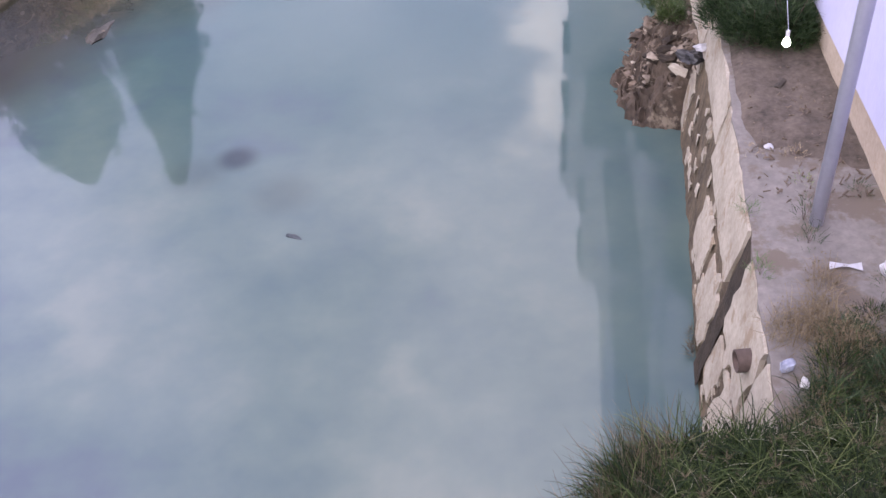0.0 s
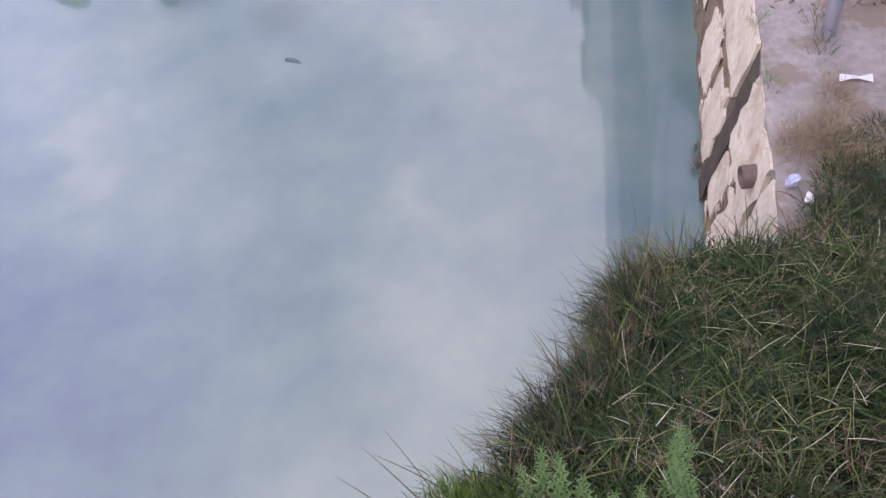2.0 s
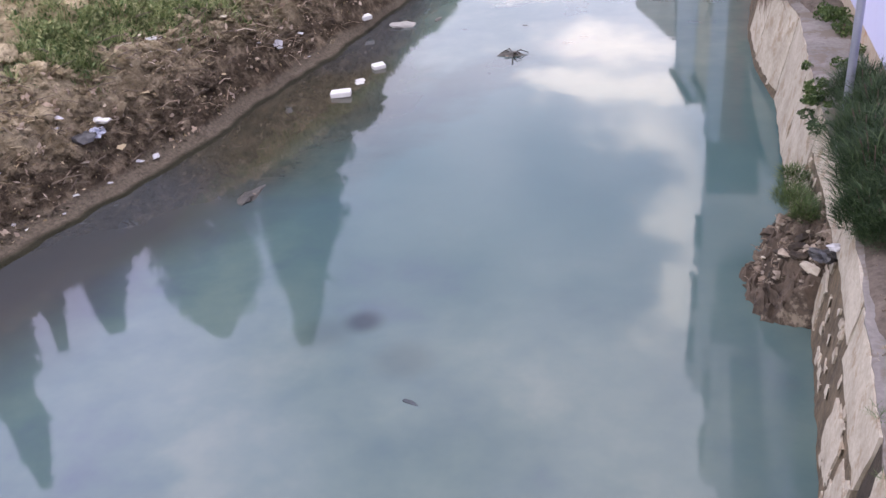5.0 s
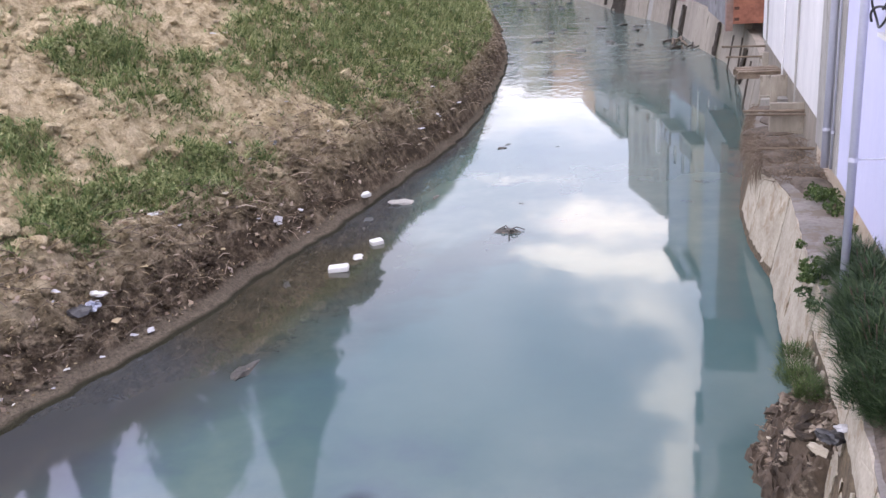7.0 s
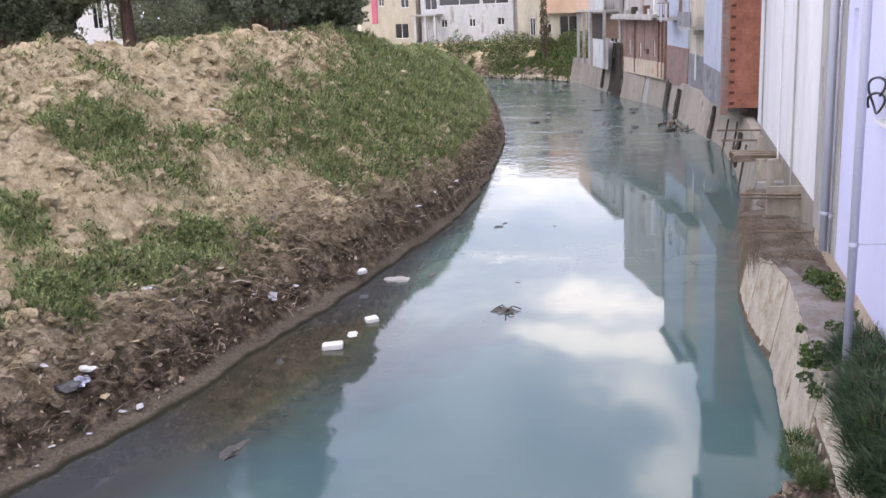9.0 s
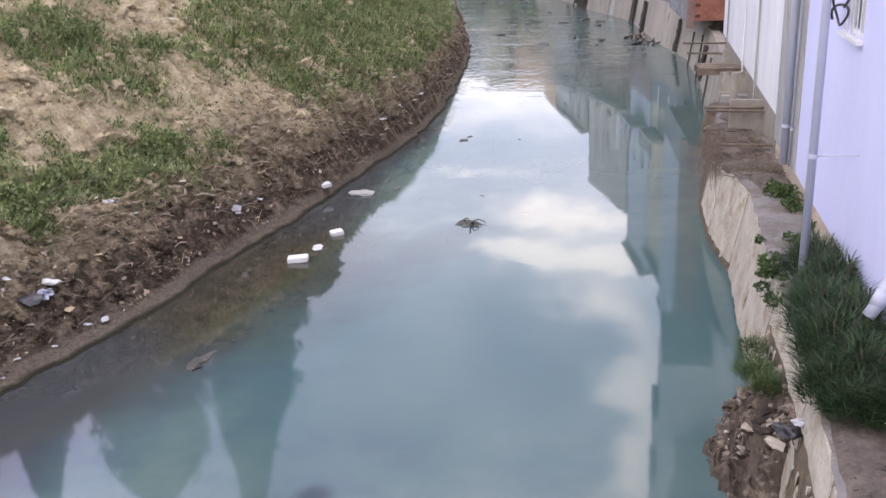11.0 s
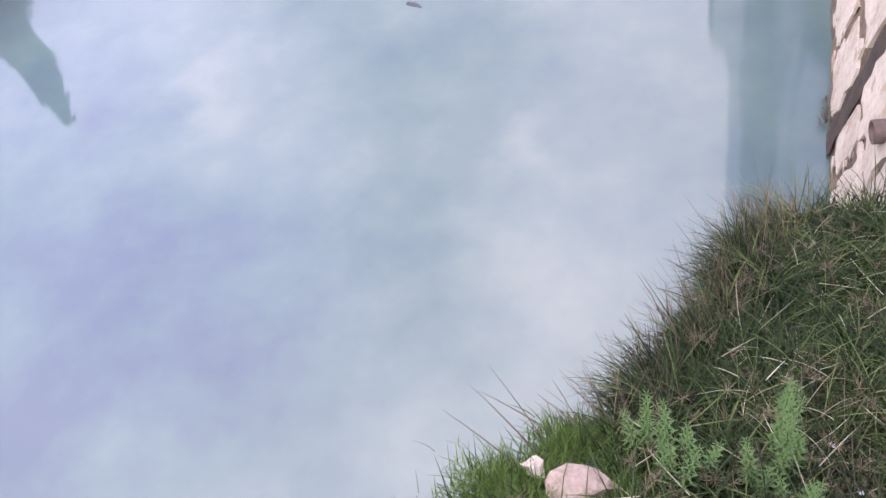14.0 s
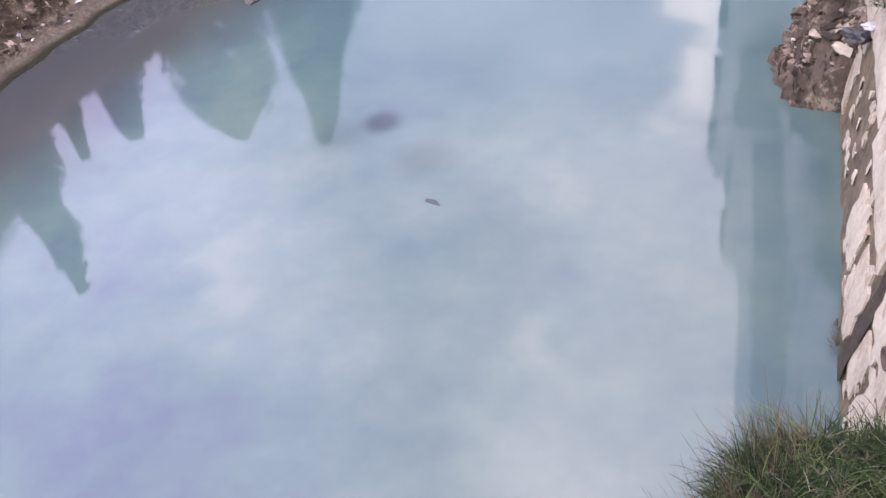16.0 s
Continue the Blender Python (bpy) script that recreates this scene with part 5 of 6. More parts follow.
green, dry = np.array(green), np.array(dry)
lush, green = green[:, 3], green[:, :3]
far = np.clip((green[:, 1] - 15) / 40, 0, 1)
n = len(green)
bank_grass = part("bank_grass", blades(green, rng_g.uniform(0.07, 0.24, n) * (0.6 + 1.2 * lush) + 0.06 * far, rng_g.uniform(0.018, 0.05, n) * (1 + 0.8 * far), rng_g.uniform(0.05, 0.24, n), rng_g, 2), M_BANK_GREEN)
tagged(bank_grass, "patchy short green grass on the soil bank", "grass", kind="stuff")
# broad-leaved weeds in the thick of the clumps
core = green[lush > 0.45]
core = core[rng_g.choice(len(core), 48000)] + np.stack([rng_g.normal(size=48000) * 0.05, rng_g.normal(size=48000) * 0.05, rng_g.uniform(0.03, 0.3, 48000)], 1)
tagged(part("bank_weeds", leaves(core, 0.06, rng_g, 1.7, 0.7), M_WEED), "low broad-leaved weeds in the grass clumps", "weeds", kind="stuff")
v_tuft = []
for a, b, s in TUFTS:
    q = rng_g.normal(size=(int(5200 * s), 2)) * s * 0.5
    for u, v in q:
        d = toe_x(b + v) - (a + u)
        v_tuft.append((a + u, b + v, bank_z(d, b + v) + rng_g.uniform(0.02, 0.42) * math.exp(-(u * u + v * v) / (s * s))))
tagged(part("weed_tufts", leaves(np.array(v_tuft), 0.055, rng_g, 2.0, 0.8), M_BANK_GREEN), "thick dark green weeds low on the bank", "weeds", kind="stuff")
n = len(dry)
dry_grass = part("dry_stalks", blades(dry, rng_g.uniform(0.02, 0.16, n), rng_g.uniform(0.012, 0.045, n), rng_g.uniform(0.08, 0.34, n), rng_g, 2), M_DRY)
tagged(dry_grass, "scattered dry straw stalks on the soil bank", "dry grass", kind="stuff")

rng_c = np.random.default_rng(37)
# roots and dead stalks washed along the mud
roots = []
v_all, f_all = [], []
for k in range(1500):
    y = 13 + 40 * rng_c.uniform() ** 1.2
    d = rng_c.uniform(0.35, 2.4)
    p = np.array([toe_x(y) - d, y, bank_z(d, y) + 0.02])
    ang = rng_c.uniform(0, 6.28)
    L = rng_c.uniform(0.12, 0.7)
    e = np.array([math.cos(ang), math.sin(ang), rng_c.uniform(-0.1, 0.45)]) * L
    v, f = tube([p, p + e * 0.5 + np.array([0, 0, 0.04]), p + e], rng_c.uniform(0.006, 0.022), 4, True, 0.4)
    f_all += [tuple(i + len(v_all) for i in q) for q in f]
    v_all += v
tagged(part("washed_roots", (v_all, f_all), M_WOOD), "tangled dead roots and twigs along the mud", "driftwood", kind="stuff")

v_all, f_all = [], []
for k in range(600):
    y = 19 + 46 * rng_c.uniform()
    d = rng_c.uniform(0.3, 1.9)
    p = np.array([toe_x(y) - d, y, bank_z(d, y) + 0.03])
    ang = rng_c.uniform(0, 6.28)
    e = np.array([math.cos(ang), math.sin(ang), rng_c.uniform(-0.3, 0.4)]) * rng_c.uniform(0.15, 0.8)
    v, f = tube([p, p + e * 0.5 + np.array([0, 0, 0.06]), p + e], rng_c.uniform(0.007, 0.02), 4, True, 0.4)
    f_all += [tuple(i + len(v_all) for i in q) for q in f]
    v_all += v
tagged(part("bleached_roots", (v_all, f_all), M_HUSK), "bleached roots and dry stems hanging on the mud bank", "driftwood", kind="stuff")

# clods of earth on the lower bank
v_all, f_all = [], []
base = lump(1.0, 3, (1, 1, 0.6), 0.35, 1)
bv = [v.co.copy() for v in base.verts]
bf = [[v.index for v in f.verts] for f in base.faces]
base.free()
for k in range(7500):
    y = 12.5 + 45 * rng_c.uniform() ** 1.3
    d = rng_c.uniform(0.35, along(CREST_W, y) + 2) if k % 4 else rng_c.uniform(0.35, 2.8)
    r = rng_c.uniform(0.015, 0.08) if k % 11 else rng_c.uniform(0.07, 0.13)
    m = pose(toe_x(y) - d, y, bank_z(d, y) + r * 0.2, rng_c.uniform(0, 40), rng_c.uniform(0, 40), rng_c.uniform(0, 360)) @ Matrix.Scale(r, 4)
    f_all += [tuple(i + len(v_all) for i in q) for q in bf]
    v_all += [m @ v for v in bv]
tagged(part("earth_clods", (v_all, f_all), M_BANK), "loose clods of earth and stones on the bank", "clods", kind="stuff")


# large broken clods, half sunk in the slope
v_all, f_all = [], []
shapes = []
for k in range(6):
    bm = lump(1.0, 60 + k, (1.2, 1.0, 0.75), 0.45, 2)
    shapes.append(([v.co.copy() for v in bm.verts], [[v.index for v in f.verts] for f in bm.faces]))
    bm.free()
for k in range(3600):
    y = 12.5 + 40 * rng_c.uniform() ** 1.25
    d = rng_c.uniform(1.2, along(CREST_W, y) + 2.5)
    x = toe_x(y) - d
    if noise.noise(Vector((x * 0.5, y * 0.45, 8.1))) + rng_c.uniform(-0.5, 0.35) < 0:
        continue
    r0 = 0.07 + 0.19 * rng_c.uniform() ** 2.2
    m = pose(x, y, bank_z(d, y) - r0 * 0.1, rng_c.uniform(-25, 25), rng_c.uniform(-25, 25), rng_c.uniform(0, 360)) @ Matrix.Scale(r0, 4)
    bv, bf = shapes[k % 6]
    f_all += [tuple(i + len(v_all) for i in q) for q in bf]
    v_all += [m @ v for v in bv]
tagged(part("broken_clods", (v_all, f_all), M_BANK), "broken pale clods of dug earth on the bank", "clods", kind="stuff")

# ragged lumps of mud slumped at the foot of the bank
v_all, f_all = [], []
shapes = []
for s in range(5):
    bm = lump(1.0, 40 + s, (1.2, 0.9, 0.7), 0.5, 3)
    shapes.append(([v.co.copy() for v in bm.verts], [[v.index for v in f.verts] for f in bm.faces]))
    bm.free()
for k in range(900):
    y = 12.5 + 48 * rng_c.uniform() ** 1.1
    d = rng_c.uniform(0.55, 2.0)
    rr = rng_c.uniform(0.025, 0.13)
    m = pose(toe_x(y) - d, y, bank_z(d, y) + rr * 0.1, rng_c.uniform(-30, 30), rng_c.uniform(-30, 30), rng_c.uniform(0, 360)) @ Matrix.Scale(rr, 4)
    bv, bf = shapes[k % 5]
    f_all += [tuple(i + len(v_all) for i in q) for q in bf]
    v_all += [m @ v for v in bv]
tagged(part("mud_lumps", (v_all, f_all), M_BANK), "ragged dark mud lumps slumped along the waterline", "mud", kind="stuff")


# dead leaves, chips and husks strewn over the mud and the lower bank
chips = []
while len(chips) < 9000:
    y = 12.5 + 40 * rng_c.uniform() ** 1.3
    d = rng_c.uniform(0.3, 3.2) if len(chips) % 3 else rng_c.uniform(0.3, 9)
    x = toe_x(y) - d
    if noise.noise(Vector((x * 1.5, y * 1.5, 3.3))) + rng_c.uniform(-0.4, 0.4) > 0:
        chips.append((x, y, bank_z(d, y) + 0.02))
tagged(part("dead_leaves", leaves(np.array(chips[:5000]), 0.045, rng_c, 1.7, 0.0), M_DRY), "pale dead leaves and husks strewn on the mud", "dead leaves", kind="stuff")
tagged(part("dark_leaves", leaves(np.array(chips[5000:]), 0.06, rng_c, 1.8, 0.0), M_SEED), "dark rotting leaves strewn on the mud", "dead leaves", kind="stuff")


# curled dry leaves and torn husks caught among the roots
curls = []
while len(curls) < 700:
    y = 12.8 + 16 * rng_c.uniform() ** 1.4
    d = 0.35 + 2.2 * rng_c.uniform()
    x = toe_x(y) - d
    if noise.noise(Vector((x * 1.1, y * 1.1, 6.3))) + rng_c.uniform(-0.4, 0.3) > 0:
        curls.append((x, y, bank_z(d, y) + rng_c.uniform(0.02, 0.1)))
tagged(part("dry_husks", leaves(np.array(curls), rng_c.uniform(0.05, 0.14, 700), rng_c, 1.5, 0.3), M_HUSK), "curled pale husks and dry leaves among the roots", "dead leaves", kind="stuff")


# ---------------------------------------------------------------- litter
def crumpled(name, label, category, at, size, seed, material, squash=(1.2, 0.8, 0.45), rough=0.55, group="", cuts=2):
    ob = part(name, lump(size, seed, squash, rough, cuts), material)
    ob.matrix_world = pose(*at, 0, 0, (seed * 67) % 360)
    return tagged(ob, label, category, group)


def on_bank(x, y, lift=0.0):
    return (x, y, bank_z(toe_x(y) - x, y) + lift)


r = random.Random(4)
LITTER = "litter along the mud"
crumpled("plastic_bag", "crumpled bluish plastic bag on the mud", "bag", on_bank(-10.15, 16.9, 0.08), 0.2, 2, M_BLUE_BAG)
crumpled("plastic_bag", "torn pale plastic bag among roots", "bag", on_bank(-10.2, 17.25, 0.08), 0.16, 3, M_PLASTIC)
crumpled("plastic_bag", "dark crumpled bag on the grassy bank", "bag", on_bank(-9.3, 26.1, 0.05), 0.2, 5, M_DARK_BAG)
crumpled("plastic_bag", "black crumpled bag in the mud", "bag", on_bank(-10.2, 16.55, 0.12), 0.22, 6, M_DARK_BAG)
crumpled("litter_scrap", "white plastic scrap by the water's edge", "litter", on_bank(-9.4, 17.7, 0.04), 0.09, 7, M_PAPER, (1.4, 0.8, 0.3), 0.5, LITTER)
crumpled("litter_scrap", "white plastic scrap by the water's edge", "litter", on_bank(-9.6, 17.3, 0.04), 0.075, 8, M_PAPER, (1.4, 0.8, 0.3), 0.5, LITTER)
crumpled("litter_scrap", "pale torn sheet caught on dead roots", "litter", on_bank(-8.35, 23.3, 0.12), 0.13, 9, M_PAPER, (0.6, 1.0, 0.8), 0.9, LITTER)
for k in range(130):
    y = 13.5 + 26 * r.random() ** 1.2
    d = r.uniform(0.25, 1.9) if k % 4 else r.uniform(2, 8)
    s = r.uniform(0.03, 0.075) if k % 3 else r.uniform(0.07, 0.14)
    crumpled("litter_scrap", "small pale scrap of plastic on the mud", "litter", on_bank(toe_x(y) - d, y, 0.02), s, k + 10, (M_PLASTIC, M_PAPER, M_RUBBLE, M_PINK_STONE, M_RENDER, M_DRY, M_PAPER)[k % 7],
             (1.4, 0.8, 0.22), 0.9, LITTER, 1)


def foam_block(at, size, turn, label):
    bm = box_bm(-size[0] / 2, -size[1] / 2, -size[2] / 2, size[0] / 2, size[1] / 2, size[2] / 2, 0.018)
    ob = part("foam_block", bm, M_FOAM)
    ob.matrix_world = pose(*at, 3, -4, turn)
    return tagged(ob, label, "foam block", "foam blocks")


foam_block((-6.38, 21.85, 0.07), (0.5, 0.28, 0.13), 8, "white foam block floating on the shallow water")
foam_block((-5.88, 23.95, 0.05), (0.33, 0.28, 0.12), 30, "white foam lump floating near the bank")
foam_block(on_bank(-6.48, 27.9, 0.06), (0.55, 0.3, 0.18), -20, "white foam block stranded on the mud")
foam_block(on_bank(-7.0, 27.5, 0.05), (0.35, 0.25, 0.12), 35, "small white foam piece stranded on the mud")
crumpled("floating_scum", "torn pale plastic floating in the shallows", "litter", (-6.15, 22.9, 0.0), 0.16, 61, M_PLASTIC, (1.4, 0.9, 0.12))
crumpled("flat_stone", "flat brown stone at the water's edge", "stone", (-6.0, 27.9, 0.02), 0.35, 62, M_CONCRETE, (1.2, 0.8, 0.25))

# branch and rags caught in the middle of the canal
snag = thing("floating_branch", "dark twigs and leaves snagged in mid water", "branch", (-2.42, 24.85, 0.0))
part("leaf_clump", lump(0.22, 8, (1.4, 0.7, 0.35), 0.6, 2), M_ROCK, snag)
part("pale_leaf", lump(0.14, 9, (1.5, 0.8, 0.2), 0.5, 2), M_WOOD, snag, "pale sodden leaves")
for k, (dx, dy) in enumerate(((0.4, 0.15), (-0.35, 0.1), (0.05, -0.75), (0.25, -0.35), (-0.2, 0.4))):
    part("twig", tube([(0, 0, 0.05), (dx * 0.5, dy * 0.5, 0.12), (dx, dy, 0.02)], 0.022, 5, True, 0.5), M_ROCK, snag)
for x, y, s in ((-3.55, 34.9, 0.14), (-3.4, 35.5, 0.09), (-1.5, 35.0, 0.06), (-5.0, 28.4, 0.12), (-2.3, 27.6, 0.05)):
    crumpled("floating_leaves", "small dark clump of floating leaves", "leaves", (x, y, 0.0), s, int(s * 100), M_ROCK, (1.5, 0.8, 0.3), 0.5)

# stones that break the surface
crumpled("rock", "dark wet rock just breaking the surface", "rock", (-2.5, 9.99, -0.035), 0.065, 75, M_SILTED, (1.7, 0.7, 0.6), 0.8)
crumpled("driftwood", "sodden driftwood with a pale end in the water", "driftwood", (-6.85, 16.15, -0.02), 0.3, 20, M_ROCK, (1.7, 0.5, 0.3), 0.5)
part_log = part("stick", tube([(-6.95, 16.12, 0.02), (-6.8, 16.2, 0.04), (-6.72, 16.24, 0.03)], 0.028, 7), M_WOOD)
tagged(part_log, "short pale stick on the driftwood", "stick")
for k in range(34):
    y = r.uniform(60, 104)
    x = along(TOE, y) + r.uniform(0.6, 0.9 * (wall_x(y) - along(TOE, y)))
    crumpled("stream_stone", "dark stone in the shallow running water", "stone", (x, y, 0.0), r.uniform(0.1, 0.34), 100 + k, M_ROCK,
             (1.4, 0.9, 0.4), 0.4, "stones in the shallows")


# ---------------------------------------------------------------- drain pipes on the lilac house
def drain_pipe(y, z0, z1, radius, label, off=0.16, clamps=(), foot=None):
    x = facade_x(y) - off
    p = thing("drain_pipe", label, "pipe", (x, y, z0))
    pts = [(0, 0, 0), (0, 0, z1 - z0)]
    if foot:
        pts = [foot, (foot[0] * 0.4, foot[1] * 0.4, foot[2] + 0.15), (0, 0, 0.3), (0, 0, 0.6), (0, 0, z1 - z0)]
    part("pipe", hollow_tube(pts, radius, 0.008), M_PVC, p, smooth=True)
    for c in clamps:
        part("clamp", tube([(0, 0, c - z0 - 0.03), (0, 0, c - z0 + 0.03)], radius + 0.012, 14), M_PVC, p)
        part("bracket", tube([(0, 0, c - z0), (off, 0, c - z0)], 0.016, 6), M_PVC, p)
    return p


drain_pipe(15.2, 2.1, 14.5, 0.066, "lilac-grey plastic drain pipe hanging over weeds", 0.68, (4.2, 8.0, 11.5))
drain_pipe(21.6, 2.45, 14.5, 0.085, "thick lilac-grey drain pipe on the concrete pier", 0.14, (3.3, 7.5, 11.5))
drain_pipe(21.25, 2.5, 14.5, 0.025, "thin grey pipe beside the drain pipe", 0.07, (3.3, 7.5))
drain_pipe(7.29, 2.0, 14.5, 0.066, "lilac-grey plastic drain pipe standing on the ledge", 0.7, (7.5,))
slant = thing("drain_pipe", "thick grey pipe slanting out of the house wall", "pipe", (3.98, 12.4, 2.72))
part("pipe", hollow_tube([(0.0, 0.0, 0.0), (0.12, 0.03, 0.18), (0.26, 0.07, 0.5), (0.5, 0.14, 1.05)], 0.09, 0.008), M_PVC, slant, smooth=True)
part("collar", hollow_tube([(0.1, 0.025, 0.15), (0.19, 0.05, 0.34)], 0.1, 0.011), M_PVC, slant, smooth=True)

loop_pts = []
for k in range(40):
    t = k / 39 * 2 * math.pi * 1.6
    loop_pts.append((facade_x(17.0) - 0.12 - 0.04 * math.sin(t * 2), 17.05 + 0.42 * math.cos(t), 6.0 + 0.22 * math.sin(t) + 0.04 * t))
tagged(part("cable_coil", tube(loop_pts, 0.022, 6), M_CABLE), "coil of black cable hanging by the barred window", "cable")
tagged(part("wall_cable", tube([(facade_x(18.9) - 0.03, 18.9, 3.2), (facade_x(18.9) - 0.04, 18.9, 6.0), (facade_x(18.9) - 0.03, 18.9, 9.0)], 0.014, 6), M_CABLE),
       "thin grey cable running down the lilac wall", "cable")

# ---------------------------------------------------------------- beams and platform under the white house
for y, z, out in ((39.4, 2.75, 1.6), (38.0, 2.55, 1.5), (26.9, 2.66, 1.55), (26.7, 2.6, 1.5), (24.6, 2.16, 1.3)):
    b = part("beam", tube([(facade_x(y) + 0.1, y, z), (facade_x(y) - out, y, z + 0.03)], 0.04, 6), M_WOOD)
    tagged(b, "rusted steel beam jutting out over the canal", "beam", "beams over the canal")
plat = thing("platform", "old plank platform jutting out over the canal", "platform", (facade_x(33.5), 33.5, 2.6))
for k in range(5):
    part("plank", box_bm(-1.35, -0.5 + 0.24 * k, 0.14 + 0.02 * (k % 2), 0.0, -0.29 + 0.24 * k, 0.19 + 0.02 * (k % 2), 0.006), M_WOOD, plat)
for dy in (-0.4, 0.5):
    part("bearer", box_bm(-1.4, dy - 0.06, -0.05, 0.1, dy + 0.06, 0.138, 0.008), M_WOOD, plat)
for y, x in ((30.4, 5.2), (35.6, 5.75)):
    c = part("column", box_bm(x - 0.1, y - 0.1, 1.6, x + 0.1, y + 0.1, 3.05, 0.02), M_FARPANEL)
    tagged(c, "rough concrete post carrying the white house", "column", "posts under the white house")

# dead reeds and roots fallen over the wall head
rng_d = np.random.default_rng(41)
v_all, f_all = [], []
for k in range(1500):
    hang = k % 5 < 2
    y = rng_d.uniform(23.4, 31) if hang else 21.8 + 4.6 * rng_d.uniform() ** 0.8
    x = wall_x(y) + (rng_d.uniform(0.1, 0.35) if hang else 0.15 + 1.3 * rng_d.uniform())
    p = np.array([x, y, LEDGE + rng_d.uniform(0, 0.12)])
    e = np.array([rng_d.uniform(-0.35, 0.05), rng_d.uniform(-0.25, 0.25), rng_d.uniform(-1.3, -0.2)]) if hang else np.array([rng_d.uniform(-0.6, 0.5), rng_d.uniform(-0.6, 0.4), rng_d.uniform(-0.3, 0.3)])
    e *= rng_d.uniform(0.3, 1.0)
    v, f = tube([p, p + e * 0.5 + np.array([-0.06, 0, 0.05]), p + e], rng_d.uniform(0.004, 0.012), 4, True, 0.4)
    f_all += [tuple(i + len(v_all) for i in q) for q in f]
    v_all += v
tagged(part("dead_reeds", (v_all, f_all), M_WOOD), "dead reeds and roots hanging over the wall", "dead reeds", kind="stuff")
for y, x0, top in ((27.0, 4.55, 2.86), (31.4, 4.95, 2.9)):
    tagged(part("wall_partition", box_bm(x0, y, 1.2, facade_x(y) + 0.1, y + 0.14, top, 0.01), M_FARPANEL), "stained brown concrete panel under the white house", "wall", kind="structure")
for k in range(7):
    y = 21.5 + k * 1.45
    crumpled("earth_mound", "heap of dry earth on the wall head", "earth", (wall_x(y) + 0.85, y, LEDGE - 0.02), 0.46, 70 + k, M_SOIL, (0.9, 1.7, 0.4), 0.22, "", 3)

# ---------------------------------------------------------------- rubble heap at the foot of the wall
def heap_point(y, f):
    """A point of the fallen heap: f runs from its toe in the canal to the wall."""
    grow = float(np.interp(y, [11.95, 12.2, 12.7, 13.7, 15.0, 15.75], [0.0, 0.75, 1.0, 0.95, 0.6, 0.0]))
    back = wall_x(y) + 0.3
    toe = back - grow * 1.05 - 0.18
    x = toe + (back - toe) * f
    v = Vector((x * 2.2, y * 2.2, 4.4 + f * 3.2))
    z = -0.25 + grow * (1.45 * f ** 0.6 + 0.24 * noise.noise(v) + 0.2 * noise.noise(v * 2.3) + 0.14 * noise.noise(v * 5) + 0.06 * noise.noise(v * 11))
    x += 0.16 * noise.noise(v * 1.1 + Vector((9, 0, 0))) + 0.09 * noise.noise(v * 2.9 + Vector((9, 0, 0)))
    return x, y + 0.06 * noise.noise(v * 2.7), z


def mud_heap():
    """A fallen heap of mud leaning on the wall, steep towards the canal."""
    verts, faces = [], []
    rows, cols = 90, 40
    for i in range(rows + 1):
        for k in range(cols + 1):
            verts.append(heap_point(11.95 + 3.8 * i / rows, k / cols))
    for i in range(rows):
        for k in range(cols):
            q = i * (cols + 1) + k
            faces.append((q, q + 1, q + cols + 2, q + cols + 1))
    return verts, faces


tagged(part("mud_mound", mud_heap(), M_HEAP), "dark wet mud heap fallen against the canal wall", "mud heap")
for k in range(400):
    y = r.uniform(12.1, 15.3) if k % 4 else r.uniform(12.3, 13.2)
    f = r.uniform(0.12, 1.0) ** 0.8
    if y < 12.6 and f < 0.55:
        continue
    x, y, z = heap_point(y, f)
    s = r.uniform(0.02, 0.055) if k % 6 else r.uniform(0.06, 0.13)
    st = crumpled("rubble_stone", "broken pale stone on the mud heap", "rubble", (x, y, z + s * 0.2), s, 200 + k, (M_RUBBLE, M_EARTH, M_EARTH, M_RUBBLE, M_WET_MUD, M_WET_MUD, M_WOOD, M_RENDER)[k % 8], (1.3, 0.85, 0.6), 0.7, "rubble heap", 1)
bits_v, bits_f = [], []
rng_r = np.random.default_rng(77)
for k in range(200):
    p = np.array(heap_point(12.7 + 2.5 * rng_r.uniform(), rng_r.uniform(0.1, 1))) + np.array([0, 0, 0.03])
    e = rng_r.normal(size=3) * np.array([0.06, 0.08, 0.04])
    v, f = tube([p, p + e * 0.6 + np.array([0, 0, 0.02]), p + e], rng_r.uniform(0.004, 0.011), 5, True, 0.6)
    bits_f += [tuple(i + len(bits_v) for i in q) for q in f]
    bits_v += v
tagged(part("rubble_bits", (bits_v, bits_f), M_WOOD), "broken sticks and scraps over the rubble heap", "debris", kind="stuff")
crumpled("white_rag", "white rag caught on the rubble", "rag", (3.08, 11.75, 1.5), 0.085, 91, M_PAPER, (1.1, 0.9, 0.5), 0.45, "", 3)
crumpled("plastic_bag", "dark shiny bag on the rubble", "bag", (2.98, 11.85, 1.32), 0.14, 92, M_DARK_BAG, (1.0, 1.2, 0.5), 0.7, "", 3)
crumpled("fallen_slab", "pinkish broken slab on the rubble", "rubble", (2.86, 12.1, 1.0), 0.15, 93, M_RENDER, (1.2, 0.8, 0.5), 0.7, "", 1)

# ---------------------------------------------------------------- shrubs and weeds on the ledge
rng_b = np.random.default_rng(51)


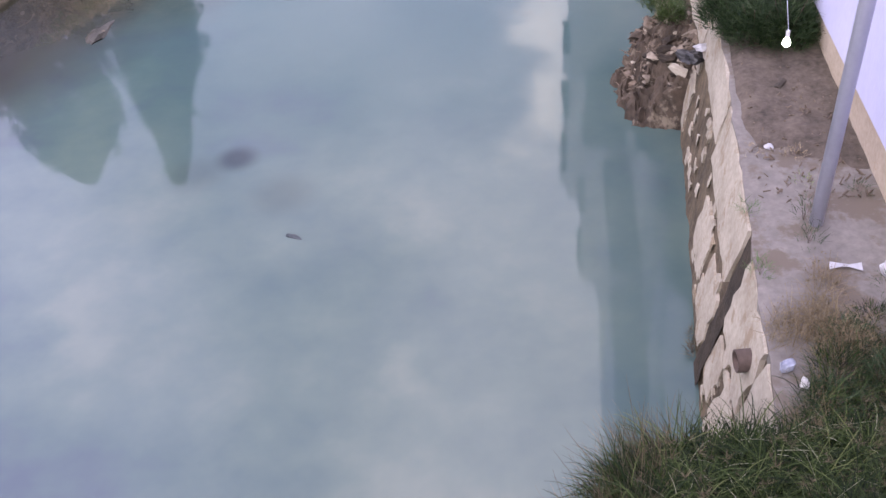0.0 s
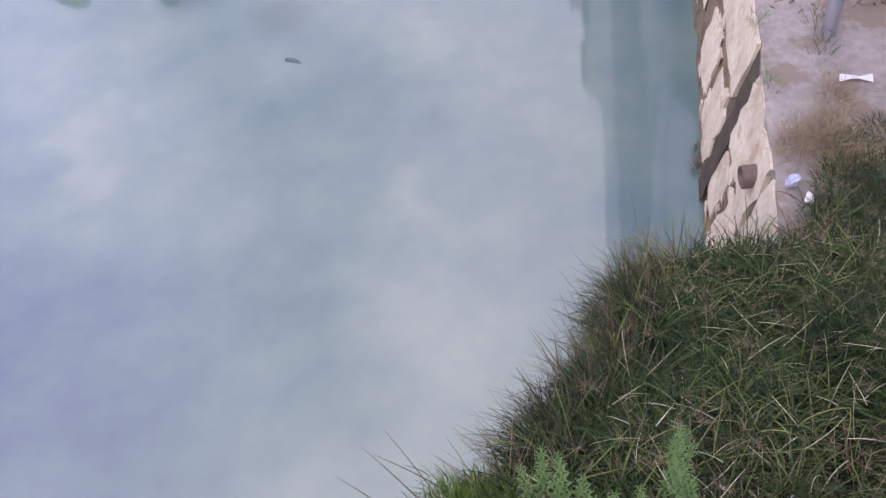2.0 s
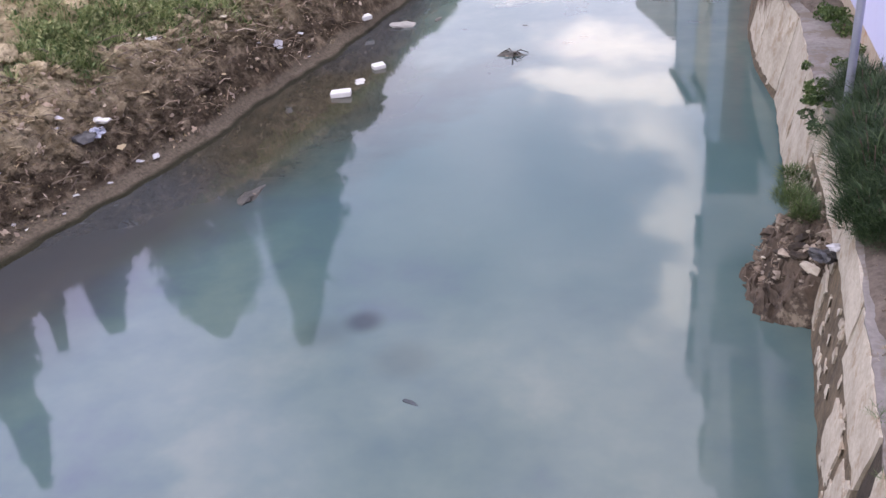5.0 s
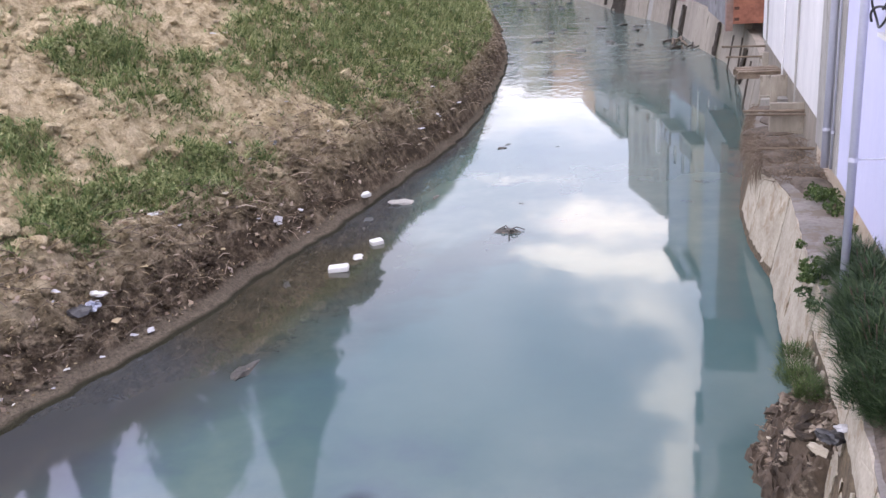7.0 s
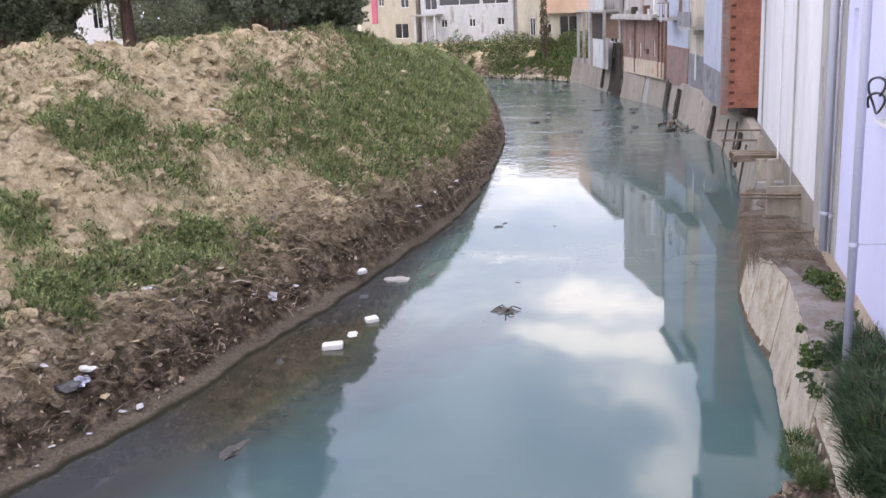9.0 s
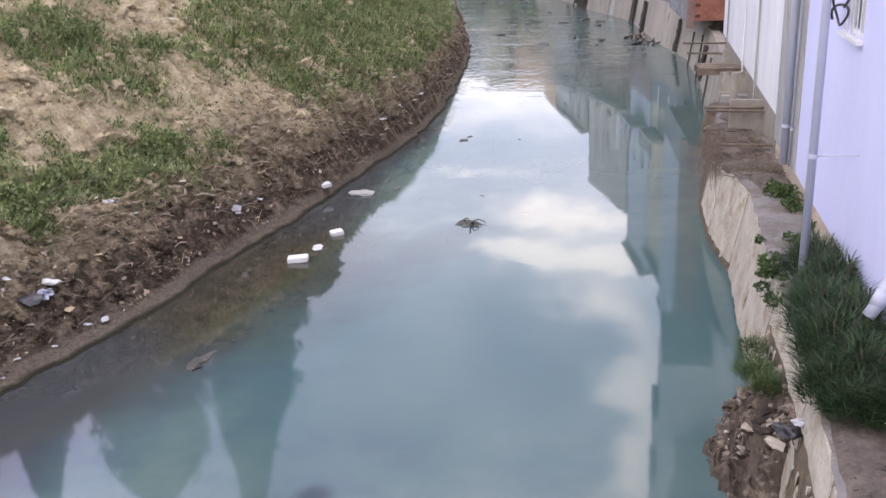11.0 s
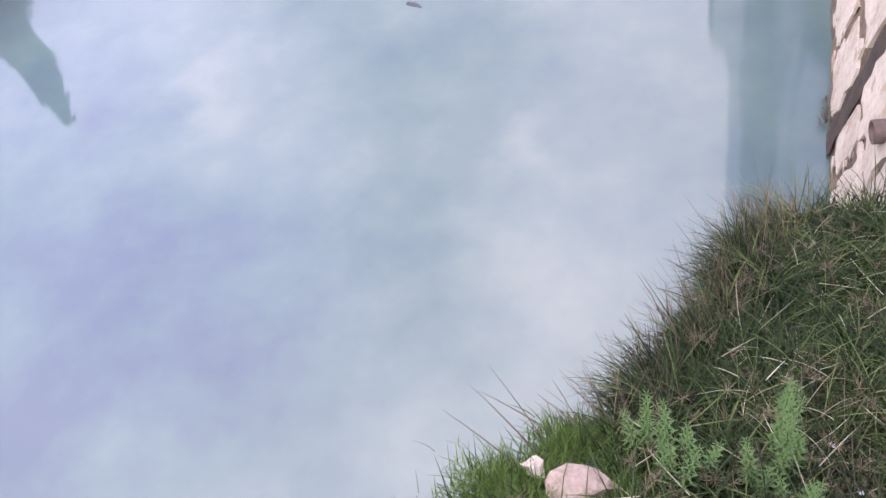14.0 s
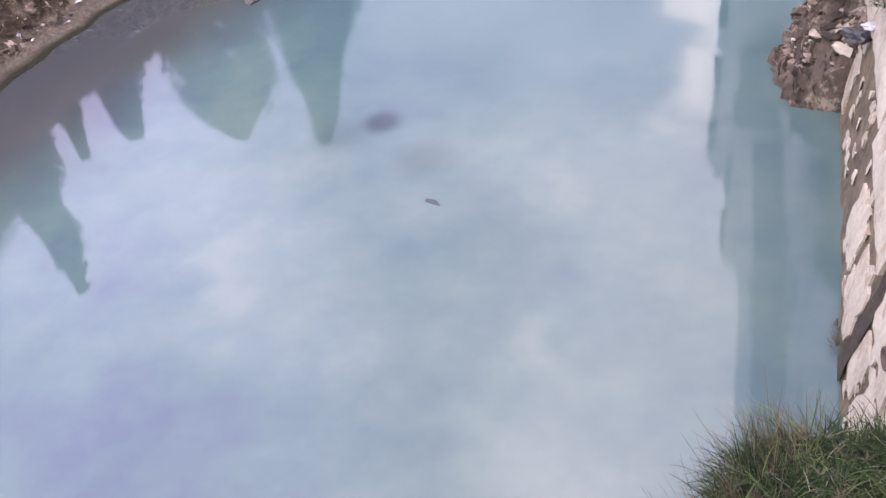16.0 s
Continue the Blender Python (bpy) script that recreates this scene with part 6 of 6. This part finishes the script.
def upright_shrub(name, label, at, radius, height, count, rng, material, thin=1.0):
    """A dense shrub of upright narrow leaves."""
    t = thing(name, label, "shrub", at)
    ang = rng.uniform(0, 2 * np.pi, count)
    rr = radius * np.sqrt(rng.uniform(0, 1, count))
    hmax = height * (1 - 0.55 * (rr / radius) ** 2)
    base = np.stack([rr * np.cos(ang), rr * np.sin(ang), rng.uniform(0.0, 0.75, count) * hmax], 1)
    part("foliage", blades(base, rng.uniform(0.2, 0.5, count) * height * 0.55, rng.uniform(0.012, 0.024, count) * min(1, height + 0.2) * thin, rng.uniform(0.03, 0.3, count) * height, rng, 2, ang + rng.normal(size=count) * 0.8), material, t)
    for k in range(6):
        q = 1.05 * k
        part("stem", tube([(0, 0, 0), (math.cos(q) * radius * 0.3, math.sin(q) * radius * 0.3, height * 0.4), (math.cos(q) * radius * 0.55, math.sin(q) * radius * 0.55, height * 0.75)], 0.018 * min(1, height * height), 5, True, 0.4), M_BARK, t)
    return t


for x, y, rad, h in ((3.75, 11.6, 0.5, 0.9), (3.6, 12.3, 0.5, 1.0), (4.0, 12.8, 0.5, 1.1), (3.75, 13.5, 0.5, 0.95), (4.1, 14.4, 0.5, 1.0), (4.1, 11.3, 0.4, 0.8), (4.2, 15.8, 0.5, 0.8), (3.35, 11.4, 0.4, 0.65), (3.5, 10.95, 0.36, 0.6), (3.85, 10.85, 0.36, 0.7)):
    upright_shrub("ledge_shrub", "dense dark green upright shrub on the ledge", (x, y, LEDGE), rad, h * 1.1, 1900, rng_b, M_SHRUB, 0.8)
for x, y, z, s, m in ((3.6, 15.3, 1.95, 0.13, 7), (3.62, 16.0, 1.92, 0.11, 8), (3.7, 16.9, 1.98, 0.1, 6), (4.35, 17.6, 2.08, 0.15, 6), (4.6, 19.6, 2.12, 0.2, 8), (4.55, 20.6, 2.15, 0.18, 8)):
    spots = [(x, y, z)] + [(x + rng_b.uniform(-0.28, 0.25), y + rng_b.uniform(-0.5, 0.6), z + rng_b.uniform(-0.2, 0.18)) for _ in range(m)]
    thicket("leafy_shrub", "straggling green creeper at the wall head", spots, s, rng_b, M_SHRUB if m % 2 else M_WEED, 0.045, 85)
for x, y, z, s in ((2.98, 13.9, 1.2, 0.26), (2.95, 14.3, 1.1, 0.28), (3.05, 14.8, 1.2, 0.24), (3.0, 13.4, 1.25, 0.18)):
    upright_shrub("wall_weed", "bright green weed growing from the mud heap", (x, y, z - 0.2), s, 0.42, 700, rng_b, M_WEED, 0.8)
upright_shrub("wall_weed", "small dry weed at the wall's foot", (2.28, 7.55, 0.0), 0.07, 0.26, 90, rng_b, M_SEED, 0.7)
upright_shrub("wall_weed", "small dry weed at the wall's foot", (2.33, 7.85, 0.0), 0.05, 0.18, 60, rng_b, M_SEED, 0.7)

# soil strips and dry weeds on the ledge
pts = []
while len(pts) < 5200:
    y = rng_b.uniform(4.6, 10.8)
    x = rng_b.uniform(wall_x(y) + BATTER - 0.02, facade_x(y) - 0.03)
    m = 0.8 * noise.noise(Vector((x * 1.9, y * 1.6, 4.4))) + float(np.interp(y, [4.8, 5.4, 5.9, 6.3, 7.0], [0.6, 0.45, 0.2, -0.2, -0.6])) - 0.9 * max(0.0, x - 2.95) * (y > 5.5)
    if rng_b.uniform() < m * 1.6:
        pts.append((x, y, LEDGE))
pts = np.array(pts)
n = len(pts)
height = rng_b.uniform(0.06, 0.3, n) * np.interp(pts[:, 1], [5.0, 6.4, 7.5], [1.2, 1.0, 0.5])
tagged(part("ledge_weeds", arcs(pts, height, rng_b.uniform(0.0018, 0.0045, n), rng_b, rng_b.uniform(0.1, 1.0, n), rng_b.uniform(0.2, 1.5, n), 5), M_DRYWEED),
       "thin dry weeds on the concrete ledge", "weeds", kind="stuff")
# fine husks and seed fluff at the tips of the dry weeds
tips = pts[rng_b.choice(n, 1500)] + np.stack([rng_b.normal(size=1500) * 0.04, rng_b.normal(size=1500) * 0.04, rng_b.uniform(0.04, 0.24, 1500)], 1)
tagged(part("weed_husks", leaves(tips, 0.016, rng_b, 1.8, 0.2), M_DRYWEED), "brown seed husks on the dry ledge weeds", "weeds", kind="stuff")
low = pts[(pts[:, 1] < 5.45) & (rng_b.uniform(0, 1, n) < np.interp(pts[:, 0], [2.2, 2.6, 3.0], [0.08, 0.25, 0.5]))]
tagged(part("ledge_grass", arcs(low, rng_b.uniform(0.1, 0.42, len(low)), rng_b.uniform(0.004, 0.008, len(low)), rng_b, 0.3, rng_b.uniform(0.5, 1.5, len(low)), 5), M_GRASS),
       "dark green grass among the dry weeds", "grass", kind="stuff")
for x, y, h, mat in ((2.8, 5.3, 0.5, M_GRASS), (3.1, 5.15, 0.55, M_SHRUB), (3.35, 5.4, 0.5, M_GRASS), (2.62, 4.98, 0.5, M_SHRUB), (3.55, 5.1, 0.55, M_GRASS), (3.0, 5.7, 0.35, M_SHRUB), (3.3, 5.85, 0.35, M_GRASS), (3.62, 5.8, 0.4, M_SHRUB), (2.85, 6.05, 0.3, M_DRYWEED), (3.1, 7.35, 0.45, M_SHRUB), (3.05, 7.0, 0.4, M_SHRUB), (3.25, 7.95, 0.25, M_BANK_GREEN), (3.75, 7.75, 0.25, M_SHRUB), (3.55, 6.35, 0.3, M_SHRUB),
                     (2.5, 6.6, 0.35, M_HERB), (2.6, 7.5, 0.3, M_HERB), (3.3, 8.4, 0.25, M_DRY), (2.9, 8.5, 0.2, M_DRY)):
    upright_shrub("small_weed", "small weed in a crack of the ledge", (x, y, LEDGE), 0.11 + 0.12 * (y < 5.9), h * 0.75, 60 if y > 5.9 else 420, rng_b, mat, 0.5)

# loose soil over the ledge, thin at its edges
def soil_sheet(y0, y1, lift, seed):
    verts, faces = [], []
    rows, cols = 70, 22
    for i in range(rows + 1):
        y = y0 + (y1 - y0) * i / rows
        a, b = wall_x(y) + BATTER + 0.02, facade_x(y) + 0.25
        for k in range(cols + 1):
            f = k / cols
            x = a + (b - a) * f
            end = min((y - y0) / 0.7, (y1 - y) / 0.7, f / 0.16, 1)
            z = LEDGE + lift + float(np.interp(y, [8.8, 9.8], [0.0, 0.05])) + 0.06 * noise.noise(Vector((x * 1.5, y * 1.5, seed))) + 0.022 * noise.noise(Vector((x * 5, y * 5, seed))) + 0.008 * noise.noise(Vector((x * 13, y * 13, seed)))
            verts.append((x, y, z - 0.09 * (1 - max(end, 0)) ** 2))
    for i in range(rows):
        for k in range(cols):
            q = i * (cols + 1) + k
            faces.append((q, q + 1, q + cols + 2, q + cols + 1))
    return verts, faces


tagged(part("soil_drift", soil_sheet(7.9, 15.5, 0.035, 3), M_SOIL), "brown soil drifted over the concrete ledge", "soil", kind="structure")
bits_v, bits_f = [], []
for k in range(260):
    y = rng_b.uniform(7.6, 11)
    x = rng_b.uniform(wall_x(y) + BATTER + 0.1, facade_x(y) - 0.05)
    v, f = tube([(x, y, LEDGE + 0.03), (x + rng_b.uniform(-0.06, 0.06), y + rng_b.uniform(-0.06, 0.06), LEDGE + rng_b.uniform(0.04, 0.08))], rng_b.uniform(0.004, 0.012), 4)
    bits_f += [tuple(i + len(bits_v) for i in q) for q in f]
    bits_v += v
tagged(part("ledge_twigs", (bits_v, bits_f), M_WOOD), "bits of twig and dead stem on the soil", "twigs", kind="stuff")

# lit bulb on its cord in front of the shrub
bulb = thing("hanging_bulb", "bare lit bulb hanging on a cord by the house", "lamp", (3.52, 9.85, 2.55))
bm = bmesh.new()
bmesh.ops.create_uvsphere(bm, u_segments=20, v_segments=14, radius=0.048)
for v in bm.verts:
    if v.co.z > 0:
        v.co.z *= 1.5
        v.co.x *= 1 - 4 * v.co.z
        v.co.y *= 1 - 4 * v.co.z
part("globe", bm, M_BULB, bulb, "glowing glass globe", True)
part("socket", tube([(0, 0, 0.075), (0, 0, 0.15)], 0.022, 10), M_FRAME, bulb, "white socket")
part("cord", tube([(0, 0, 0.15), (0.03, 0.35, 0.45), (0.45, 1.2, 1.2), (facade_x(11.5) - 3.53, 1.65, 1.7)], 0.004, 5), M_PVC, bulb)

# small litter on the ledge
sheet_v = [(-0.22, -0.07, 0.012), (-0.05, -0.03, 0.03), (0.06, -0.02, 0.02), (0.24, -0.09, 0.015), (0.25, 0.07, 0.03), (0.08, 0.04, 0.015), (-0.06, 0.04, 0.035), (-0.2, 0.09, 0.02)]
sheet = sheet_v + [(x, y, z - 0.008) for x, y, z in sheet_v]
sheet_f = [(0, 1, 6, 7), (1, 2, 5, 6), (2, 3, 4, 5), (15, 14, 9, 8), (14, 13, 10, 9), (13, 12, 11, 10)] + [(i, i + 8, (i + 1) % 8 + 8, (i + 1) % 8) for i in range(8)]
paper = part("paper", (sheet, sheet_f), M_PAPER)
paper.matrix_world = pose(3.26, 6.63, LEDGE + 0.03, 0, 0, -6) @ Matrix.Scale(0.62, 4)
tagged(paper, "crumpled white paper lying on the ledge", "paper")
crumpled("paper_cup", "crushed white cup on the ledge", "cup", (3.08, 8.58, LEDGE + 0.03), 0.042, 95, M_PAPER, (1, 1, 0.9), 0.4)
crumpled("plastic_scrap", "crumpled white plastic by the house wall", "litter", (3.63, 6.55, LEDGE + 0.05), 0.09, 96, M_PAPER, (1, 1, 0.7), 0.5)
crumpled("drinks_can", "crushed bluish-white can among weeds", "can", (2.42, 5.42, LEDGE + 0.08), 0.055, 97, M_BLUE_BAG, (1.3, 0.8, 0.8), 0.4)
crumpled("drinks_can", "crushed pale can among weeds", "can", (2.5, 5.22, LEDGE + 0.08), 0.045, 98, M_PLASTIC, (1.3, 0.8, 0.8), 0.4)
shoe = part("dark_stick", tube([(3.45, 9.7, LEDGE + 0.04), (3.56, 9.85, LEDGE + 0.06)], 0.045, 7), M_DARK_WOOD)
tagged(shoe, "short dark log on the ledge", "log")
tagged(part("bamboo_cane", tube([(3.72, 6.62, LEDGE + 0.02), (3.95, 7.2, LEDGE + 0.3)], 0.012, 6), M_DRY), "dry cane leaning on the plinth", "cane")

# pipe stub out of the wall
stub = thing("pipe_stub", "brown clay drain stub sticking out of the wall", "pipe", (2.28, 5.95, 1.62))
part("pipe", hollow_tube([(0.45, 0, 0), (-0.1, -0.02, -0.02)], 0.105, 0.018, 16), M_CLAY_PIPE, stub, smooth=True)

# ---------------------------------------------------------------- grassy slope by the bridge
EDGE = [(-9, -4.6, 5.4), (-4, -2.95, 4.7), (0, -1.5, 3.9), (1.4, -0.9, 3.5), (2.0, -0.42, 3.25), (2.4, -0.02, 3.05), (2.8, 0.23, 2.8), (3.3, 0.5, 2.6), (3.8, 0.72, 2.4), (4.3, 1.0, 2.2), (4.8, 1.35, 2.0), (5.6, 1.95, 1.85)]


def edge_x(y):
    return float(np.interp(y, [e[0] for e in EDGE], [e[1] for e in EDGE]))


def slope_z(x, y):
    z = float(np.interp(y, [e[0] for e in EDGE], [e[2] for e in EDGE]))
    hollow = 0.45 * math.exp(-((x - 1.7) / 0.65) ** 2 - ((y - 2.0) / 0.65) ** 2)
    return z + 0.12 * noise.noise(Vector((x * 1.3, y * 1.3, 8))) - 2.4 * max(0.0, y - 4.55) - hollow


def slope():
    verts, faces = [], []
    n = 60
    for i in range(n + 1):
        y = -9 + 14.05 * i / n
        x0 = edge_x(y)
        x1 = max(facade_x(y) - 0.05, x0 + 0.5)
        verts.append((x0 + 0.25, y, -0.8))
        verts.append((x0 + 0.05, y, slope_z(x0, y) - 0.5))
        for k in range(12):
            x = x0 + (x1 - x0) * k / 11
            verts.append((x, y, slope_z(x, y) - (0.25 if k == 0 else 0)))
        verts.append((x1, y, -0.8))
    for i in range(n):
        for k in range(14):
            a = i * 15 + k
            faces.append((a, a + 1, a + 16, a + 15))
    faces.append(tuple(range(15))[::-1])
    faces.append(tuple(range(n * 15, n * 15 + 15)))
    return verts, faces


tagged(part("earth_slope", slope(), M_EARTH), "dark earth slope below the bridge under grass", "slope", kind="structure")

rng_f = np.random.default_rng(61)


def grass_roots(count, y0=0.9, y1=5.4, power=1.25, gaps=True):
    """Root points spread over the slope, thinner where the noise leaves gaps."""
    ys = rng_f.uniform(y0, y1, count)
    ex = np.array([edge_x(y) for y in ys])
    xs = ex + rng_f.uniform(0, 1, count) ** power * np.minimum(np.array([facade_x(y) for y in ys]) - ex, 3.6)
    keep = ~((ys > 4.75) & (xs > 1.8) & (xs < 2.45)) & ~((ys > 4.85) & (xs < 2.0)) & ((xs + 0.2) ** 2 + (ys - 1.95) ** 2 > 0.05)
    keep &= ~((xs > 0.95) & (ys < 2.85) & (rng_f.uniform(0, 1, count) < 0.3)) & ~((xs < -0.02) & (ys < 2.42) & (rng_f.uniform(0, 1, count) < 0.85))
    keep &= ~((ys > 4.7) & (xs > 2.4) & (rng_f.uniform(0, 1, count) < 0.6 + 0.6 * (ys - 4.7)))
    if gaps:
        keep &= np.array([noise.noise(Vector((x * 3.1, y * 3.1, 12.5))) for x, y in zip(xs, ys)]) > rng_f.uniform(-0.6, -0.2, count)
    xs, ys, ex = xs[keep], ys[keep], ex[keep]
    zs = np.array([max(slope_z(x, y), LEDGE if x > wall_x(y) + 0.3 and y > 4.5 else -9) for x, y in zip(xs, ys)]) - 0.03
    return np.stack([xs, ys, zs], 1), xs - ex


def outwards(inside, n):
    """Headings: any way on the slope, out over the water along its edge."""
    free = rng_f.uniform(0, 2 * np.pi, n)
    edge = np.pi * 0.85 + rng_f.normal(size=n) * 0.6
    return np.where(rng_f.uniform(0, 1, n) < 0.85 * np.exp(-(inside / 0.3) ** 2), edge, free)


roots, inside = grass_roots(54000)
n = len(roots)
tall = np.array([noise.noise(Vector((x * 1.9, y * 1.9, 17.0))) for x, y in roots[:, :2]])
under = part("long_grass", arcs(roots, rng_f.uniform(0.16, 0.4, n) * (1 + 0.9 * tall), rng_f.uniform(0.0035, 0.009, n), rng_f, rng_f.uniform(0.05, 0.5, n), rng_f.uniform(0.7, 2.2, n), 5, outwards(inside, n)), M_GRASS)
tagged(under, "long tangled dark green grass hanging over the water", "grass", kind="stuff")

# arching sedge tufts over the grass
tufts, inside = grass_roots(640, 1.0, 5.2, 1.0, False)
every, heads = [], []
for (x, y, z), d in zip(tufts, inside):
    m = rng_f.integers(9, 20)
    lift = rng_f.uniform(0.02, 0.2)
    for k in range(m):
        every.append((x + rng_f.normal() * 0.02, y + rng_f.normal() * 0.02, z + lift))
        heads.append(rng_f.uniform(0, 6.28) if d > 0.25 else np.pi * 0.85 + rng_f.normal() * 0.9)
n = len(every)
tagged(part("sedge_grass", arcs(np.array(every), rng_f.uniform(0.14, 0.55, n), rng_f.uniform(0.0035, 0.008, n), rng_f, rng_f.uniform(0.1, 0.8, n), rng_f.uniform(1.0, 2.4, n), 7, np.array(heads)), M_SEDGE),
       "arching olive green sedge leaves over the slope", "sedge", kind="stuff")

# brown seed heads on the sedge, each a spray of short rays
spray, _ = grass_roots(480, 1.4, 4.9, 0.9, False)
every, heads = [], []
for x, y, z in spray:
    top = z + rng_f.uniform(0.16, 0.34)
    for k in range(16):
        every.append((x, y, top))
        heads.append(rng_f.uniform(0, 6.28))
n = len(every)
tagged(part("sedge_seed_heads", arcs(np.array(every), rng_f.uniform(0.03, 0.1, n), rng_f.uniform(0.0018, 0.0035, n), rng_f, rng_f.uniform(0.4, 1.4, n), rng_f.uniform(0.1, 0.8, n), 3, np.array(heads)), M_SEED),
       "brown sedge seed heads through the grass", "seed heads", kind="stuff")

# pale straws fallen across the tops
straw, inside = grass_roots(520, 1.4, 4.8, 0.8, False)
straw = straw[inside > 0.3][:300]
n = len(straw)
tagged(part("dry_grass", arcs(straw + np.array([0, 0, 0.24]), rng_f.uniform(0.1, 0.36, n), rng_f.uniform(0.002, 0.006, n), rng_f, rng_f.uniform(0.6, 1.4, n), rng_f.uniform(0.0, 1.1, n), 6), M_STRAW),
       "pale straw blades lying across the green grass", "dry grass", kind="stuff")

# wiry brown stalks leaning out over the water
stalks = []
for k in range(1500):
    y = rng_f.uniform(2.3, 4.75)
    x = edge_x(y) + rng_f.uniform(-0.1, 0.3)
    stalks.append((x, y, slope_z(x, y) + rng_f.uniform(-0.15, 0.05)))
n = len(stalks)
turns = np.pi * 0.8 + rng_f.normal(size=n) * 0.9
tagged(part("seed_stalks", arcs(np.array(stalks), rng_f.uniform(0.18, 0.56, n), rng_f.uniform(0.002, 0.0045, n), rng_f, rng_f.uniform(0.2, 1.0, n), rng_f.uniform(-0.3, 0.9, n), 6, turns), M_SEED),
       "thin wiry brown stalks leaning over the water", "stalks", kind="stuff")

# dead brown stems matted under the green at the slope's inner corner
dead = np.stack([rng_f.uniform(0.9, 2.3, 420), rng_f.uniform(1.4, 2.8, 420), np.zeros(420)], 1)
dead[:, 2] = [slope_z(x, y) + 0.05 + 0.12 * rng_f.uniform() for x, y in dead[:, :2]]
tagged(part("dead_stems", arcs(dead, rng_f.uniform(0.12, 0.42, 420), rng_f.uniform(0.002, 0.006, 420), rng_f, 1.0, rng_f.uniform(0.0, 0.9, 420), 5), M_SEED),
       "matted dead brown stems in the grass", "dead stems", kind="stuff")

# a fine fresh tuft by the stone at the tip
tuft = np.concatenate([np.stack([x + rng_f.normal(size=c) * r0, y + rng_f.normal(size=c) * r0, np.zeros(c)], 1)
                       for x, y, r0, c in ((-0.26, 2.28, 0.1, 1300), (-0.62, 1.96, 0.12, 1300), (-0.44, 2.0, 0.09, 700), (-0.05, 2.3, 0.08, 500), (-0.5, 1.75, 0.15, 1200), (0.02, 1.95, 0.07, 400))])
tuft[:, 2] = [slope_z(x, y) - 0.02 for x, y in tuft[:, :2]]
n = len(tuft)
tagged(part("fresh_grass", arcs(tuft, rng_f.uniform(0.09, 0.24, n), rng_f.uniform(0.003, 0.006, n), rng_f, rng_f.uniform(0.0, 0.6, n), rng_f.uniform(0.1, 1.0, n), 4), M_TUFT),
       "fine bright green grass tuft beside the stone", "grass", kind="stuff")


def herb(at, height, stems, rng):
    """A leafy herb: upright stems with whorls of narrow pale leaves."""
    h = thing("leafy_herb", "pale green leafy herb standing in the grass", "herb", at, "herbs in the grass")
    for s in range(stems):
        q = rng.uniform(0, 6.28)
        rr = rng.uniform(0.03, 0.14)
        hh = height * rng.uniform(0.7, 1.05)
        foot = Vector((math.cos(q) * rr * 0.4, math.sin(q) * rr * 0.4, 0))
        tip = Vector((math.cos(q) * rr, math.sin(q) * rr, hh))
        stem = part("stem", tube([foot, (foot + tip) / 2 + Vector((0.01, 0, 0)), tip], 0.005, 5, True, 0.5), M_HERB, h)
        for k in range(9):
            f = 0.2 + 0.8 * k / 8
            size = 0.078 * (1.2 - 0.72 * f)
            v, fc = [(0, 0, 0.004)], []
            for j in range(6):
                a = 1.047 * j + 0.55 * k
                for rr, da, up in ((0.4, -0.16, 0.3), (1.0, 0.0, 0.42), (0.4, 0.16, 0.3)):
                    v.append((math.cos(a + da) * size * rr, math.sin(a + da) * size * rr, size * up + 0.004))
                b0 = 1 + 3 * j
                fc.append((0, b0, b0 + 1, b0 + 2))
            whorl = part("whorl", (v, fc), M_HERB, stem)
            whorl.location = foot.lerp(tip, f)
    return h


for x, y, hh, st in ((0.16, 2.2, 0.5, 3), (0.3, 2.26, 0.5, 4), (0.4, 2.18, 0.45, 3), (0.26, 1.98, 0.4, 4), (0.84, 2.46, 0.5, 3), (0.76, 2.26, 0.6, 4), (0.9, 2.2, 0.5, 3), (0.72, 2.04, 0.45, 4), (0.86, 1.92, 0.4, 4),
                     (2.9, 5.2, 0.3, 3), (2.7, 5.0, 0.3, 3), (3.2, 5.5, 0.3, 3)):
    herb((x, y, slope_z(x, y) - 0.02), hh + 0.1, st, rng_f)
crumpled("pink_stone", "smooth pinkish stone in the grass", "stone", (-0.19, 1.96, 3.37), 0.135, 301, M_PINK_STONE, (1.3, 0.85, 0.7), 0.25, "", 2)
crumpled("white_scrap", "white plastic scrap in the grass", "litter", (-0.43, 2.08, 3.3), 0.05, 302, M_RENDER, (0.9, 1.2, 0.8), 0.6, "", 2)
for k, (x, y) in enumerate(((1.1, 2.3), (1.5, 2.32), (1.42, 2.2), (1.2, 2.05), (1.65, 2.1))):
    crumpled("white_scrap", "small white plastic scrap under the grass", "litter", (x, y, slope_z(x, y) + 0.16), 0.014 + 0.004 * (k % 3), 303 + k, M_PAPER, (1.2, 0.9, 0.5), 0.7)
for k, (x, y) in enumerate(((-0.55, 2.25), (-0.6, 2.2), (-0.68, 2.1), (-0.5, 2.35))):
    v, f = blades(np.array([(x + 0.2, y, slope_z(x + 0.3, y))]), np.array([0.5]), np.array([0.009]), np.array([0.3]), rng_f, 5, np.array([2.4 + 0.2 * k]), 0.4)
    tagged(part("tall_stalk", (v, f), M_SEED), "single brown grass stalk over the water", "stalk", "stalks at the slope's tip")

# lamp post on the bank's crest
pz = polar(-27.0, 41)
post = thing("lamp_post", "thin black post on the bank top", "post", (pz.x, pz.y, 5.8))
part("pole", tube([(0, 0, 0), (0, 0, 5.0)], 0.05, 8), M_CABLE, post)
part("base", tube([(0, 0, 0), (0, 0, 0.5)], 0.08, 8), M_CABLE, post)
